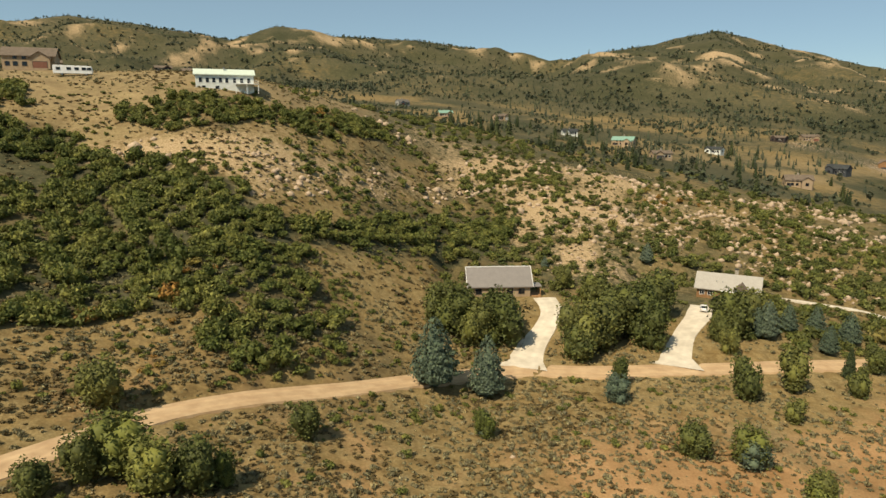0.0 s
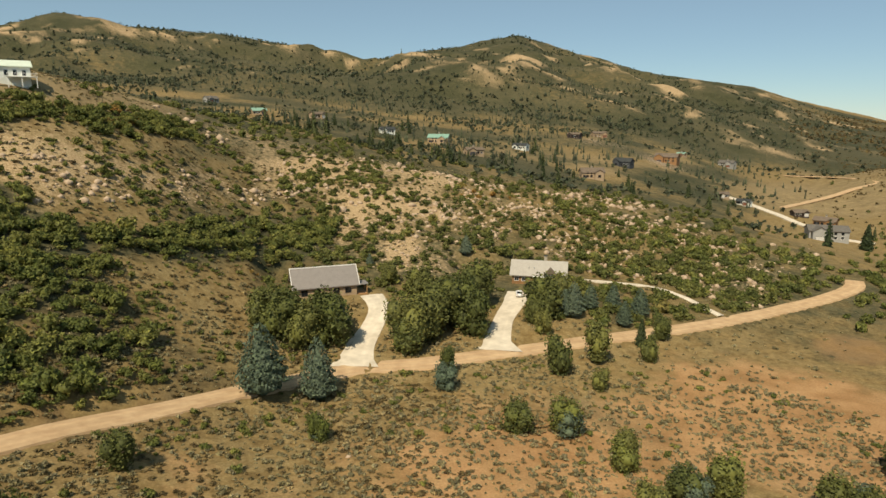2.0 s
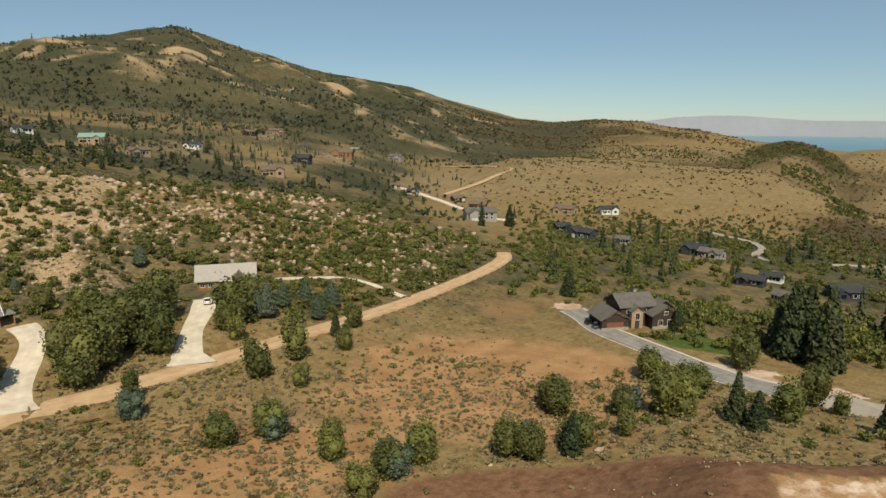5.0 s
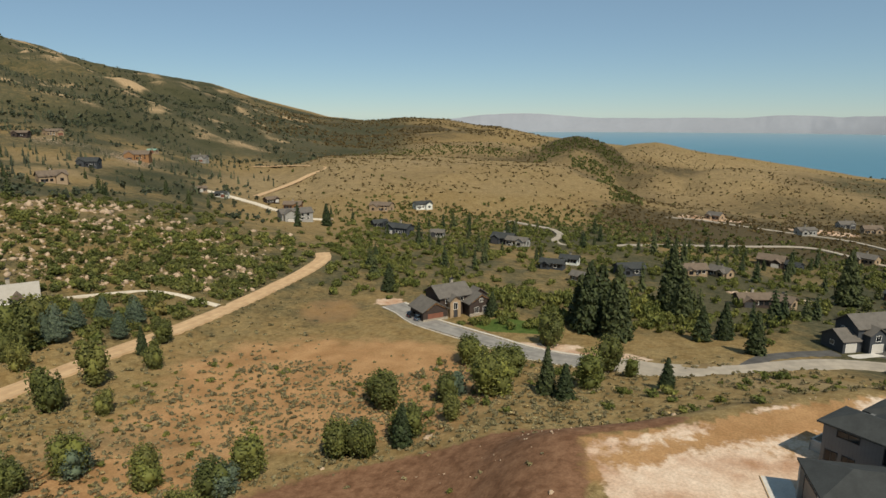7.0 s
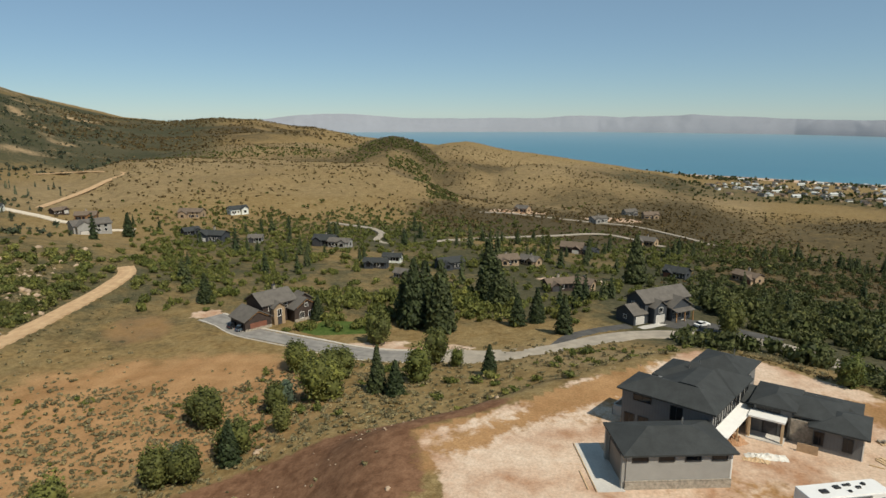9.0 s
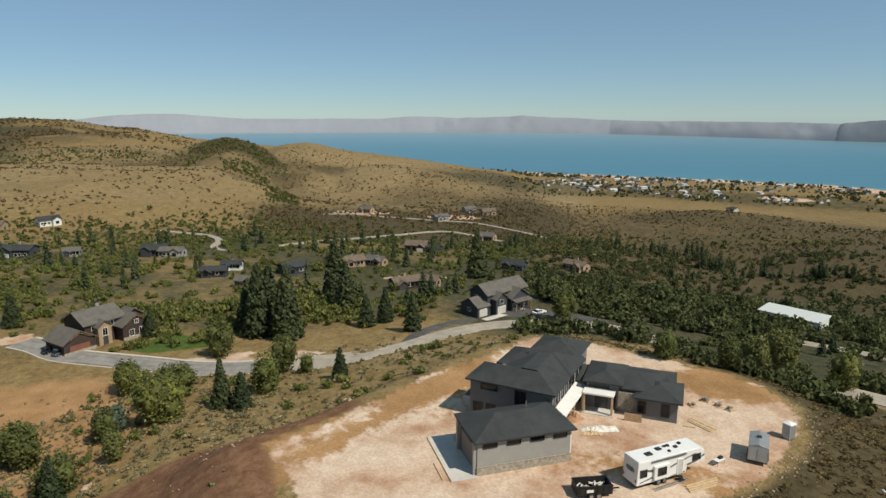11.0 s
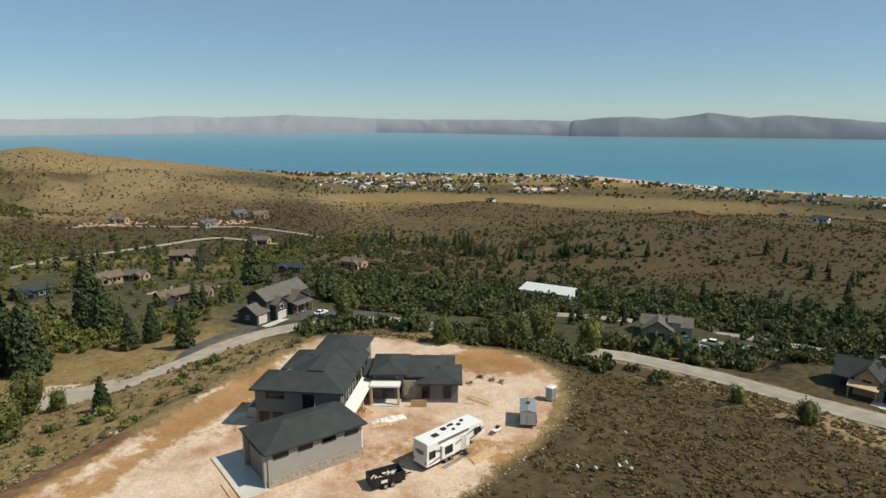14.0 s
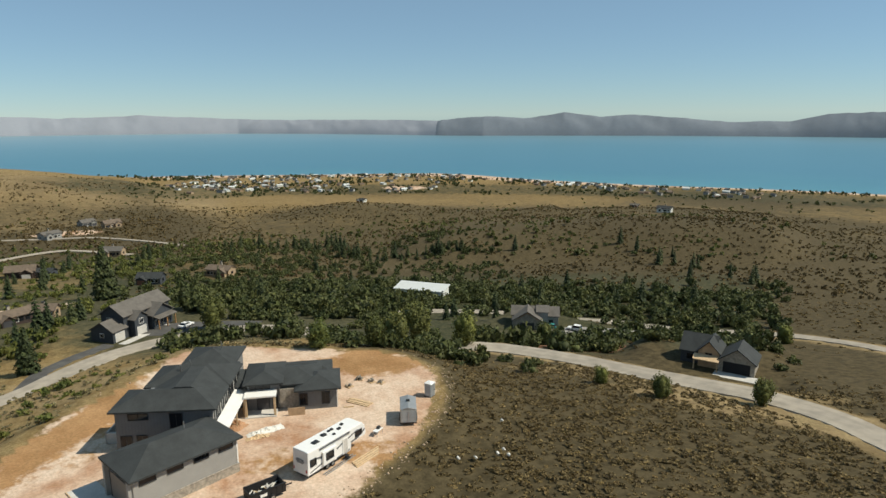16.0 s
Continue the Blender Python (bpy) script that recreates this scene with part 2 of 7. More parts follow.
def lay_road(points, width, spacing=3.0, even=9):
    line = curve_through(points, spacing)
    xs, ys = np.array([q[0] for q in line]), np.array([q[1] for q in line])
    h = land(xs, ys)
    pad = np.pad(h, even, mode="edge")
    h = sum(pad[k:k + len(h)] for k in range(2 * even + 1)) / (2 * even + 1)
    m = width / 2 + 6
    ROADS.append((line, h.tolist(), width, (xs.min() - m, xs.max() + m, ys.min() - m, ys.max() + m)))
    return len(ROADS) - 1


PAD_Z = -2.55
PAD_RING = [(78, 24), (85.7, 14.2), (91.7, 8.6), (105, -3.8), (112, -12), (118, -20), (114.6, -29.3), (109, -36), (105.9, -42), (101, -48.5), (96, -52.3), (88, -53.5), (80, -50.3), (73, -44.2), (66.5, -34.9), (62.5, -26.8), (60, -17), (60, -5), (61, 8), (64, 20)]
OAK_RING = [(-135, 150), (-121, 177), (-105, 179), (-96, 171), (-75, 172), (-65, 164), (-54, 168), (-44, 159), (-33, 166), (-4, 208), (23, 223), (21, 205), (3, 191), (-21, 162), (-33, 150), (-25, 141), (-21, 119), (-27, 109), (-34, 103), (-43, 107), (-47, 114), (-55, 113), (-64, 106), (-72, 99), (-83, 87)]
CREST_OAKS = [(-98, 195), (-84, 200), (-60, 213), (-45, 231), (-21, 286), (-21, 257), (-41, 212), (-64, 193), (-80, 183), (-94, 188)]
EDGE_OAKS = [(-151, 200), (-136, 211), (-119, 193), (-124, 183), (-133, 174)]
ROCK_RING = [(-103, 170), (-74, 183), (-45, 195), (-27, 212), (-6, 262), (29, 288), (83, 298), (115, 277), (220, 327), (187, 269), (127, 252), (97, 233), (63, 224), (45, 235), (25, 208), (21, 252), (-8, 216), (-35, 178), (-48, 156), (-53, 165), (-79, 168), (-99, 165)]
CREST_GRASS = [(-175, 255), (-116, 231), (-65, 228), (-45, 280), (-14, 345), (-21, 290), (-60, 214), (-84, 201), (-99, 196), (-120, 193), (-150, 215)]
YARD_TRACK = [(70, 19), (82, 10), (95, 2), (107, -7), (116, -17)]
PADS.append((PAD_RING, PAD_Z, 14.0))
PADS.append(([(157, 112), (176, 112), (184, 80), (165, 74), (152, 92)], -19.9, 9.0))       # house on the bend
PADS.append(([(176, 2), (206, 0), (206, -44), (180, -40), (173, -12)], -18.6, 9.0))        # house below the road
PADS.append(([(126, -112), (150, -108), (160, -132), (134, -142)], -23.8, 8.0))            # house by the lower road
PADS.append(([(62, -112), (80, -104), (96, -118), (76, -134)], -12.6, 8.0))                # house being built
PADS.append(([(64, 196), (94, 186), (86, 164), (60, 172)], -9.4, 9.0))                    # cabin with the pale roof
PADS.append(([(4, 184), (28, 180), (32, 158), (4, 164)], -6.6, 9.0))                      # cabin with the grey roof

DIRT_ROAD = lay_road([(-75, 45), (-58, 60), (-47.3, 77.8), (-41, 88.5), (-30.8, 97.8), (-18.6, 107), (-3, 119), (16.9, 128.8), (36.1, 130), (57.5, 133.2), (78, 137.5), (107, 143.7), (135, 150.4), (162, 157.5), (181, 162.5), (198, 169), (206, 176)], 6.2)
DRIVE_A = lay_road([(17.1, 130.4), (20.7, 141.7), (24.7, 149.4), (28, 158), (27.5, 167)], 6.5, even=3)
DRIVE_B = lay_road([(51.2, 133.8), (55, 142), (61, 153.1), (68, 163), (72, 170)], 5.6, even=3)
PATH_B = lay_road([(98, 182), (111.7, 179.3), (123.4, 175.5), (128.3, 165.4), (130, 153)], 2.2, even=3)
LANE_A = lay_road([(165, 112), (161, 104), (155, 95), (151, 83), (147, 70), (142.5, 57), (141, 46), (142, 35), (141.5, 26)], 6.0)
LANE_B = lay_road([(141, 34), (139.5, 22), (143, 14), (149, 7), (158, -1.3), (168, -12), (174, -26), (174, -38), (169, -48), (158, -56), (143.5, -64.5), (128, -76), (113, -88), (98, -93.5), (85, -95.5), (70, -97), (56.7, -98.3), (45, -97.2), (34.9, -92.6), (22, -84), (8, -70)], 5.8)
LANE_C = lay_road([(196, -96), (181, -125), (165, -141), (152, -147.5), (137.9, -155), (118.6, -161.5), (98.5, -172), (83.5, -174), (65.6, -170), (40, -160)], 4.2)
TRACK_D = lay_road([at(40, 545), at(43.2, 500), at(45.3, 470), at(47.2, 452), at(48.5, 430), at(50.5, 424)], 5.0)
TRACK_E = lay_road([at(44, 560), at(46.2, 640), at(48.5, 720), at(50.2, 800), at(47.5, 860), at(44, 900)], 6.0, 10)
TRACK_G = lay_road([at(79.9, 600), at(82.5, 600), at(85, 590), at(89.5, 580), at(93.6, 572), at(97.5, 535), at(100, 505)], 3.6, 6)
TRACK_F = lay_road([at(66.5, 470), at(69.8, 440), at(71, 415), at(70.5, 392), at(72.5, 378), at(77, 402), at(82, 440), at(86, 475), at(91, 505), at(96, 470)], 4.2, 6)


DRIVE_C = lay_road([(151, 8), (164, 3.5), (175, -4), (181, -11)], 3.6, even=3)
DRIVE_D = lay_road([(188, -20), (184.5, -30), (178, -40), (172, -47)], 10.0, even=3)
DRIVE_E = lay_road([(127, -117), (133, -124), (132, -133), (125, -141), (117, -147)], 8.0, even=3)


def put(x, y, facing=0.0, lift=0.0):
    """A pose on the ground, with the thing's front (its -y side) towards the given bearing."""
    return pose(x, y, drop_to(x, y) + lift, 0, 0, 180 - facing)

# ---- materials ----


def shader(name, rough=0.8, metal=0.0, spec=0.3):
    m = bpy.data.materials.new(name)
    m.use_nodes = True
    b = m.node_tree.nodes["Principled BSDF"]
    b.inputs["Roughness"].default_value = rough
    b.inputs["Metallic"].default_value = metal
    b.inputs["Specular IOR Level"].default_value = spec
    return m, m.node_tree, b


def node(tree, kind, **values):
    n = tree.nodes.new(kind)
    for key, value in values.items():
        n.inputs[key.replace("_", " ")].default_value = value
    return n


def noise_of(tree, size, detail=4.0, rough=0.6, space="Position"):
    """Noise with features of about that many metres, from 0 to 1."""
    geo = tree.nodes.new("ShaderNodeNewGeometry") if space == "Position" else tree.nodes.new("ShaderNodeTexCoord")
    n = node(tree, "ShaderNodeTexNoise", Scale=1.0 / size, Detail=detail, Roughness=rough)
    tree.links.new(geo.outputs[space], n.inputs["Vector"])
    return n.outputs["Fac"]


def ramp(tree, fac, *stops):
    n = tree.nodes.new("ShaderNodeValToRGB")
    e = n.color_ramp.elements
    while len(e) < len(stops):
        e.new(0.5)
    for k, (place, color) in enumerate(stops):
        e[k].position = place
        e[k].color = (*color, 1) if len(color) == 3 else color
    tree.links.new(fac, n.inputs[0])
    return n.outputs[0]


def mix(tree, fac, a, b, how="MIX"):
    n = tree.nodes.new("ShaderNodeMix")
    n.data_type, n.blend_type = "RGBA", how
    for place, value in ((0, fac), (6, a), (7, b)):
        if isinstance(value, (int, float)):
            n.inputs[place].default_value = value
        elif isinstance(value, tuple):
            n.inputs[place].default_value = (*value, 1)
        else:
            tree.links.new(value, n.inputs[place])
    return n.outputs[2]


def math_node(tree, how, a, b=0.0, c=0.0):
    n = tree.nodes.new("ShaderNodeMath")
    n.operation = how
    for k, value in enumerate((a, b, c)):
        if isinstance(value, (int, float)):
            n.inputs[k].default_value = value
        else:
            tree.links.new(value, n.inputs[k])
    return n.outputs[0]


def bump(tree, bsdf, height, strength=0.4, distance=0.05):
    n = node(tree, "ShaderNodeBump", Strength=strength, Distance=distance)
    tree.links.new(height, n.inputs["Height"])
    tree.links.new(n.outputs[0], bsdf.inputs["Normal"])


def plain(name, color, rough=0.7, metal=0.0, vary=0.12, size=0.6, spec=0.3, space="Position", relief=0.0):
    """A colour with stains of about `size` metres and a fine grain."""
    m, tree, b = shader(name, rough, metal, spec)
    a = ramp(tree, noise_of(tree, size, 5, 0.65, space), (0.3, tuple(c * (1 - vary) for c in color)), (0.7, tuple(min(1, c * (1 + vary)) for c in color)))
    fine = ramp(tree, noise_of(tree, size * 0.08, 2, 0.5, space), (0.35, (1 - vary * 0.6,) * 3), (0.65, (1, 1, 1)))
    tree.links.new(mix(tree, 1.0, a, fine, "MULTIPLY"), b.inputs["Base Color"])
    if relief:
        bump(tree, b, noise_of(tree, size * 0.1, 3, 0.6, space), 0.5, relief)
    return m


def ribbed(name, color, pitch, axis=2, rough=0.7, depth=0.03, vary=0.1, dark=0.55):
    """Boards or ribs of a given pitch along a local axis, with their relief and dark joints."""
    m, tree, b = shader(name, rough)
    coord = tree.nodes.new("ShaderNodeTexCoord")
    sep = tree.nodes.new("ShaderNodeSeparateXYZ")
    tree.links.new(coord.outputs["Object"], sep.inputs[0])
    saw = math_node(tree, "FRACT", math_node(tree, "MULTIPLY", sep.outputs[axis], 1.0 / pitch))
    base = ramp(tree, noise_of(tree, 1.2, 5), (0.3, tuple(c * (1 - vary) for c in color)), (0.7, tuple(c * (1 + vary) for c in color)))
    joint = ramp(tree, saw, (0.0, (dark,) * 3), (0.12, (1, 1, 1)))
    tree.links.new(mix(tree, 1.0, base, joint, "MULTIPLY"), b.inputs["Base Color"])
    bump(tree, b, saw, 0.5, depth)
    return m


def foliage(name, low, high, turned, rough=0.65):
    """Leaves: colour by plant (the tint attribute) and by leaf."""
    m, tree, b = shader(name, rough, 0, 0.2)
    attr = tree.nodes.new("ShaderNodeAttribute")
    attr.attribute_name = "tint"
    geo = tree.nodes.new("ShaderNodeNewGeometry")
    info = tree.nodes.new("ShaderNodeObjectInfo")
    single = math_node(tree, "MULTIPLY", math_node(tree, "LESS_THAN", attr.outputs["Fac"], 0.0001), 0.84)
    whole = math_node(tree, "MULTIPLY_ADD", info.outputs["Random"], single, attr.outputs["Fac"])
    plant = ramp(tree, whole, (0.0, low), (0.55, tuple((a + c) / 2 for a, c in zip(low, high))), (0.86, high), (0.97, turned))
    leaf = ramp(tree, geo.outputs["Random Per Island"], (0.0, (0.62,) * 3), (0.5, (0.95,) * 3), (1.0, (1.45, 1.4, 1.15)))
    tree.links.new(mix(tree, 1.0, plant, leaf, "MULTIPLY"), b.inputs["Base Color"])
    thin = tree.nodes.new("ShaderNodeBsdfTranslucent")
    tree.links.new(mix(tree, 1.0, plant, leaf, "MULTIPLY"), thin.inputs["Color"])
    both = node(tree, "ShaderNodeMixShader", Fac=0.22)
    tree.links.new(b.outputs[0], both.inputs[1])
    tree.links.new(thin.outputs[0], both.inputs[2])
    tree.links.new(both.outputs[0], tree.nodes["Material Output"].inputs[0])
    return m


def ground_material():
    m, tree, b = shader("ground", 0.95, 0, 0.1)
    def cover(name):
        a = tree.nodes.new("ShaderNodeAttribute")
        a.attribute_name = name
        s = tree.nodes.new("ShaderNodeSeparateColor")
        tree.links.new(a.outputs["Color"], s.inputs[0])
        return s.outputs[0], s.outputs[1], s.outputs[2], a.outputs["Alpha"]
    grass, orange, pale, rock = cover("cover_a")
    tilled, lawn, scrub, wood = cover("cover_b")
    big, mid, small, fine = noise_of(tree, 45), noise_of(tree, 9, 5), noise_of(tree, 1.6, 4), noise_of(tree, 0.35, 3)

    def edge(mask, grain, sharp=2.4):
        """A cover's edge, broken up by noise."""
        soft = math_node(tree, "ADD", mask, math_node(tree, "MULTIPLY", math_node(tree, "SUBTRACT", grain, 0.5), 1.1))
        return math_node(tree, "MULTIPLY_ADD", math_node(tree, "SUBTRACT", soft, 0.5), sharp, 0.5)

    def clamp(v):
        n = tree.nodes.new("ShaderNodeClamp")
        tree.links.new(v, n.inputs[0])
        return n.outputs[0]

    def two(grain, a, c, low=0.35, top=0.65):
        return ramp(tree, grain, (low, a), (top, c))

    soil = mix(tree, clamp(edge(big, mid, 1.6)), two(small, (0.13, 0.09, 0.039), (0.25, 0.175, 0.075)), two(small, (0.145, 0.094, 0.037), (0.25, 0.168, 0.068)))
    color = mix(tree, clamp(edge(grass, small)), soil, two(mid, (0.155, 0.112, 0.058), (0.265, 0.192, 0.10)))
    color = mix(tree, clamp(edge(orange, mid)), color, two(mid, (0.265, 0.145, 0.062), (0.40, 0.235, 0.112)))
    color = mix(tree, clamp(edge(scrub, mid)), color, two(small, (0.052, 0.041, 0.021), (0.10, 0.078, 0.041)))
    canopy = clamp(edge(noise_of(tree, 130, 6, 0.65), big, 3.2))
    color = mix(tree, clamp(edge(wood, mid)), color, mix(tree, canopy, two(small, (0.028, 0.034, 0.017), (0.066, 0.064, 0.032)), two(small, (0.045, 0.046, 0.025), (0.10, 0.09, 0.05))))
    color = mix(tree, clamp(edge(rock, small)), color, two(fine, (0.27, 0.185, 0.098), (0.47, 0.345, 0.205)))
    straw = math_node(tree, "MULTIPLY", clamp(edge(noise_of(tree, 1.1, 5, 0.7), noise_of(tree, 5, 3), 3.0)), math_node(tree, "MULTIPLY", clamp(math_node(tree, "SUBTRACT", 1.0, math_node(tree, "ADD", math_node(tree, "ADD", wood, scrub), math_node(tree, "MULTIPLY", orange, 0.8)))), 0.5))
    color = mix(tree, straw, color, two(fine, (0.25, 0.19, 0.088), (0.38, 0.30, 0.155)))
    color = mix(tree, clamp(edge(tilled, small, 3.5)), color, two(small, (0.13, 0.066, 0.036), (0.225, 0.125, 0.072)))
    stain = two(mid, (0.36, 0.205, 0.12), (0.55, 0.385, 0.27), 0.36, 0.64)
    color = mix(tree, clamp(edge(pale, small, 4.0)), color, mix(tree, clamp(edge(noise_of(tree, 16, 4), mid, 3.0)), stain, two(small, (0.54, 0.41, 0.305), (0.63, 0.505, 0.39))))
    color = mix(tree, clamp(edge(lawn, fine, 5.0)), color, two(small, (0.05, 0.085, 0.018), (0.085, 0.12, 0.03)))
    grain = ramp(tree, fine, (0.3, (0.8,) * 3), (0.7, (1.12,) * 3))
    tree.links.new(mix(tree, 1.0, color, grain, "MULTIPLY"), b.inputs["Base Color"])
    bump(tree, b, math_node(tree, "ADD", small, math_node(tree, "MULTIPLY", fine, 0.4)), 0.55, 0.2)
    return m


def water_material():
    m, tree, b = shader("lake water", 0.3, 0, 0.35)
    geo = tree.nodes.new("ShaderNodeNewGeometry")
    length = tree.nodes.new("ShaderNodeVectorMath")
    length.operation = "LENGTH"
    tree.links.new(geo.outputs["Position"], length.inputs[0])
    # distance from the viewpoint: turquoise near, far end paled for haze in the colour
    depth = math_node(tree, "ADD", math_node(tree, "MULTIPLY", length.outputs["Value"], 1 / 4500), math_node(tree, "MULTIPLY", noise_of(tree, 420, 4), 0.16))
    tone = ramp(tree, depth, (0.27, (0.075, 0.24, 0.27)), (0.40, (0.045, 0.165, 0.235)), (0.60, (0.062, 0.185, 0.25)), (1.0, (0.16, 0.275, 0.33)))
    tree.links.new(tone, b.inputs["Base Color"])
    bump(tree, b, noise_of(tree, 14, 3), 0.06, 0.3)
    return m


def gravel_material(name, low, high, rut):
    m, tree, b = shader(name, 0.95, 0, 0.1)
    a = ramp(tree, noise_of(tree, 3.0, 5), (0.35, low), (0.65, high))
    uv = tree.nodes.new("ShaderNodeAttribute")
    uv.attribute_name = "across"
    wheel = math_node(tree, "ABSOLUTE", math_node(tree, "SUBTRACT", math_node(tree, "ABSOLUTE", uv.outputs["Fac"]), 0.42))
    worn = ramp(tree, math_node(tree, "ADD", wheel, math_node(tree, "MULTIPLY", noise_of(tree, 1.2, 3), 0.25)), (0.12, (rut,) * 3), (0.36, (1, 1, 1)))
    tree.links.new(mix(tree, 1.0, a, worn, "MULTIPLY"), b.inputs["Base Color"])
    bump(tree, b, noise_of(tree, 0.25, 3), 0.5, 0.04)
    return m


GROUND, WATER = ground_material(), water_material()
GRAVEL = gravel_material("packed gravel", (0.40, 0.265, 0.15), (0.52, 0.365, 0.215), 1.12)
PALE_GRAVEL = gravel_material("pale gravel", (0.48, 0.42, 0.33), (0.62, 0.55, 0.44), 1.08)
ASPHALT = gravel_material("worn asphalt", (0.20, 0.19, 0.175), (0.29, 0.275, 0.25), 0.85)
OLD_ASPHALT = gravel_material("dusty road", (0.28, 0.25, 0.205), (0.38, 0.335, 0.27), 0.9)
OAK = foliage("oak leaves", (0.095, 0.115, 0.032), (0.20, 0.20, 0.058), (0.30, 0.17, 0.05))
OAK_DARK = foliage("dark leaves", (0.08, 0.095, 0.030), (0.155, 0.158, 0.05), (0.22, 0.165, 0.056))
SPRUCE = foliage("spruce needles", (0.038, 0.055, 0.024), (0.07, 0.085, 0.036), (0.08, 0.095, 0.04))
BLUE = foliage("blue needles", (0.085, 0.118, 0.082), (0.125, 0.16, 0.115), (0.12, 0.145, 0.09))
SAGE = foliage("sage leaves", (0.155, 0.137, 0.075), (0.29, 0.255, 0.15), (0.36, 0.28, 0.15))
SCRUB = foliage("brown scrub", (0.095, 0.07, 0.032), (0.2, 0.15, 0.07), (0.26, 0.175, 0.08))
# darker copy of the oak leaves, with the woods' shade put into the colour
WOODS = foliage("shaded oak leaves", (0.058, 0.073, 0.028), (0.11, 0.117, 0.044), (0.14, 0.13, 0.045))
# mountain plants: green greyed in the colour to stand for distance haze
MOUNTAIN = foliage("haze-greyed needles", (0.055, 0.068, 0.042), (0.085, 0.095, 0.058), (0.10, 0.10, 0.06))
BARK = plain("bark", (0.11, 0.085, 0.06), 0.95, size=0.4, vary=0.3)
ROCK = plain("limestone", (0.44, 0.33, 0.23), 0.95, size=1.5, vary=0.3, relief=0.1)

# ---- ground, roads, lake ----


def blob(x, y, bearing, dist, along, across, soft=0.35):
    """1 inside an ellipse in plan, falling to 0 at its rim."""
    cx, cy = at(bearing, dist)
    s, c = math.sin(radians(bearing)), math.cos(radians(bearing))
    q = np.hypot(((x - cx) * s + (y - cy) * c) / along, ((x - cx) * c - (y - cy) * s) / across)
    return 1 - step(1 - soft, 1 + soft, q)


def sector(b, r, b0, b1, r0, r1, sb=3.0, sr=0.12):
    return step(b0 - sb, b0 + sb, b) * step(b1 + sb, b1 - sb, b) * step(r0 * (1 - sr), r0 * (1 + sr), r) * step(r1 * (1 + sr), r1 * (1 - sr), r)


def add_colors(me, name, columns):
    a = me.color_attributes.new(name, "FLOAT_COLOR", "POINT")
    a.data.foreach_set("color", np.clip(np.stack(columns, -1), 0, 1).astype(np.float32).ravel())


def covers(x, y):
    r, b = np.hypot(x, y), bearing_of(x, y)
    n1, n2 = fractal(x, y, 60, 4, 21), fractal(x, y, 240, 4, 22)
    pad = inside(x, y, PAD_RING)
    grass = step(6, -6, inside(x, y, CREST_GRASS)) * 0.95 + sector(b, r, -40, 0, 180, 330, 3, 0.06) * (0.3 + 0.4 * n1) + sector(b, r, -20, 12, 255, 330) * 0.4
    grass += sector(b, r, 44, 104, 560, 1250, 2, 0.08) * (0.56 + 0.45 * n2) + sector(b, r, 97, 170, 700, 1000, 3, 0.1) * (0.3 + 0.6 * n2)
    grass += sector(b, r, -10, 45, 480, 800) * (0.2 + 0.9 * n2) + sector(b, r, 52, 98, 190, 520) * (0.08 + 0.8 * n1)
    grass += blob(x, y, 95, 128, 10, 26) * 0.7 + blob(x, y, 143, 118, 6, 30) * 0.8 + blob(x, y, 152, 104, 7, 26) * 0.9
    grass += blob(x, y, 32, 116, 9, 14) * 0.75
    for lane in (LANE_B, LANE_C):
        grass += step(9, 4, along_line(x, y, ROADS[lane][0][::2], ROADS[lane][1][::2])[0]) * (0.75 + 0.5 * n1)
    orange = blob(x, y, 48, 138, 30, 32, 0.5) * 0.95 + blob(x, y, 57, 128, 28, 20, 0.5) * 0.85 + blob(x, y, 30, 108, 20, 26, 0.6) * 0.5 + blob(x, y, 24, 92, 18, 26, 0.6) * 0.5 + blob(x, y, 5, 85, 12, 20, 0.7) * 0.3
    orange += sector(b, r, -35, -5, 70, 125) * 0.3 + blob(x, y, 50, 195, 14, 10) * 0.6
    rock = step(8, -8, inside(x, y, ROCK_RING)) * (0.36 + 0.9 * n1) + sector(b, r, -16, 46, 190, 315, 4, 0.06) * (0.1 + 0.8 * n1)
    rock += sector(b, r, -45, 50, 1050, 3200, 4) * (-0.06 + 0.8 * (spurs(x, y) - 0.3) + 1.3 * fractal(x, y, 48, 4, 31)) + blob(x, y, 12, 215, 30, 6) * 0.3
    corner = step(2, -2, pad) * step(2.5, -1.5, (x - 64) * 0.36 - (y - 18))
    tilled = blob(x, y, 62, 78, 15, 34, 0.2) + blob(x, y, 74, 82, 14, 18, 0.25) + blob(x, y, 120, 150, 8, 20) * 0.3 + blob(x, y, 137, 160, 8, 22) * 0.9
    pale = step(2.5, -1.5, pad + 3.5 * fractal(x, y, 9, 4, 36)) * step(-1.5, 2.5, (x - 64) * 0.36 - (y - 18) + 4 * fractal(x, y, 8, 3, 37)) + sector(b, r, 57, 66, 380, 470) * 0.5 * (n1 > 0.1) + blob(x, y, 88.5, 275, 9, 16, 0.2) + blob(x, y, 75, 152, 5, 12, 0.2)
    pale += blob(x, y, 91.5, 610, 20, 28) * 0.8 + blob(x, y, 83.5, 615, 14, 34) * 0.9 + sector(b, r, 33, 37, 640, 720) * 0.8 + sector(b, r, 26, 32, 690, 740) * 0.8 + blob(x, y, 119, 1010, 30, 34, 0.15)
    pale += sector(b, r, 55, 165, 1090, 1480, 2, 0.02) * step(-76.3, -77.4, land(x, y)) + blob(x, y, 55.5, 203, 4, 5) + blob(x, y, 72.3, 153, 4, 7, 0.2) + blob(x, y, 70.5, 160, 2.5, 9, 0.2) + blob(x, y, 59.5, 190, 3.5, 8, 0.3)
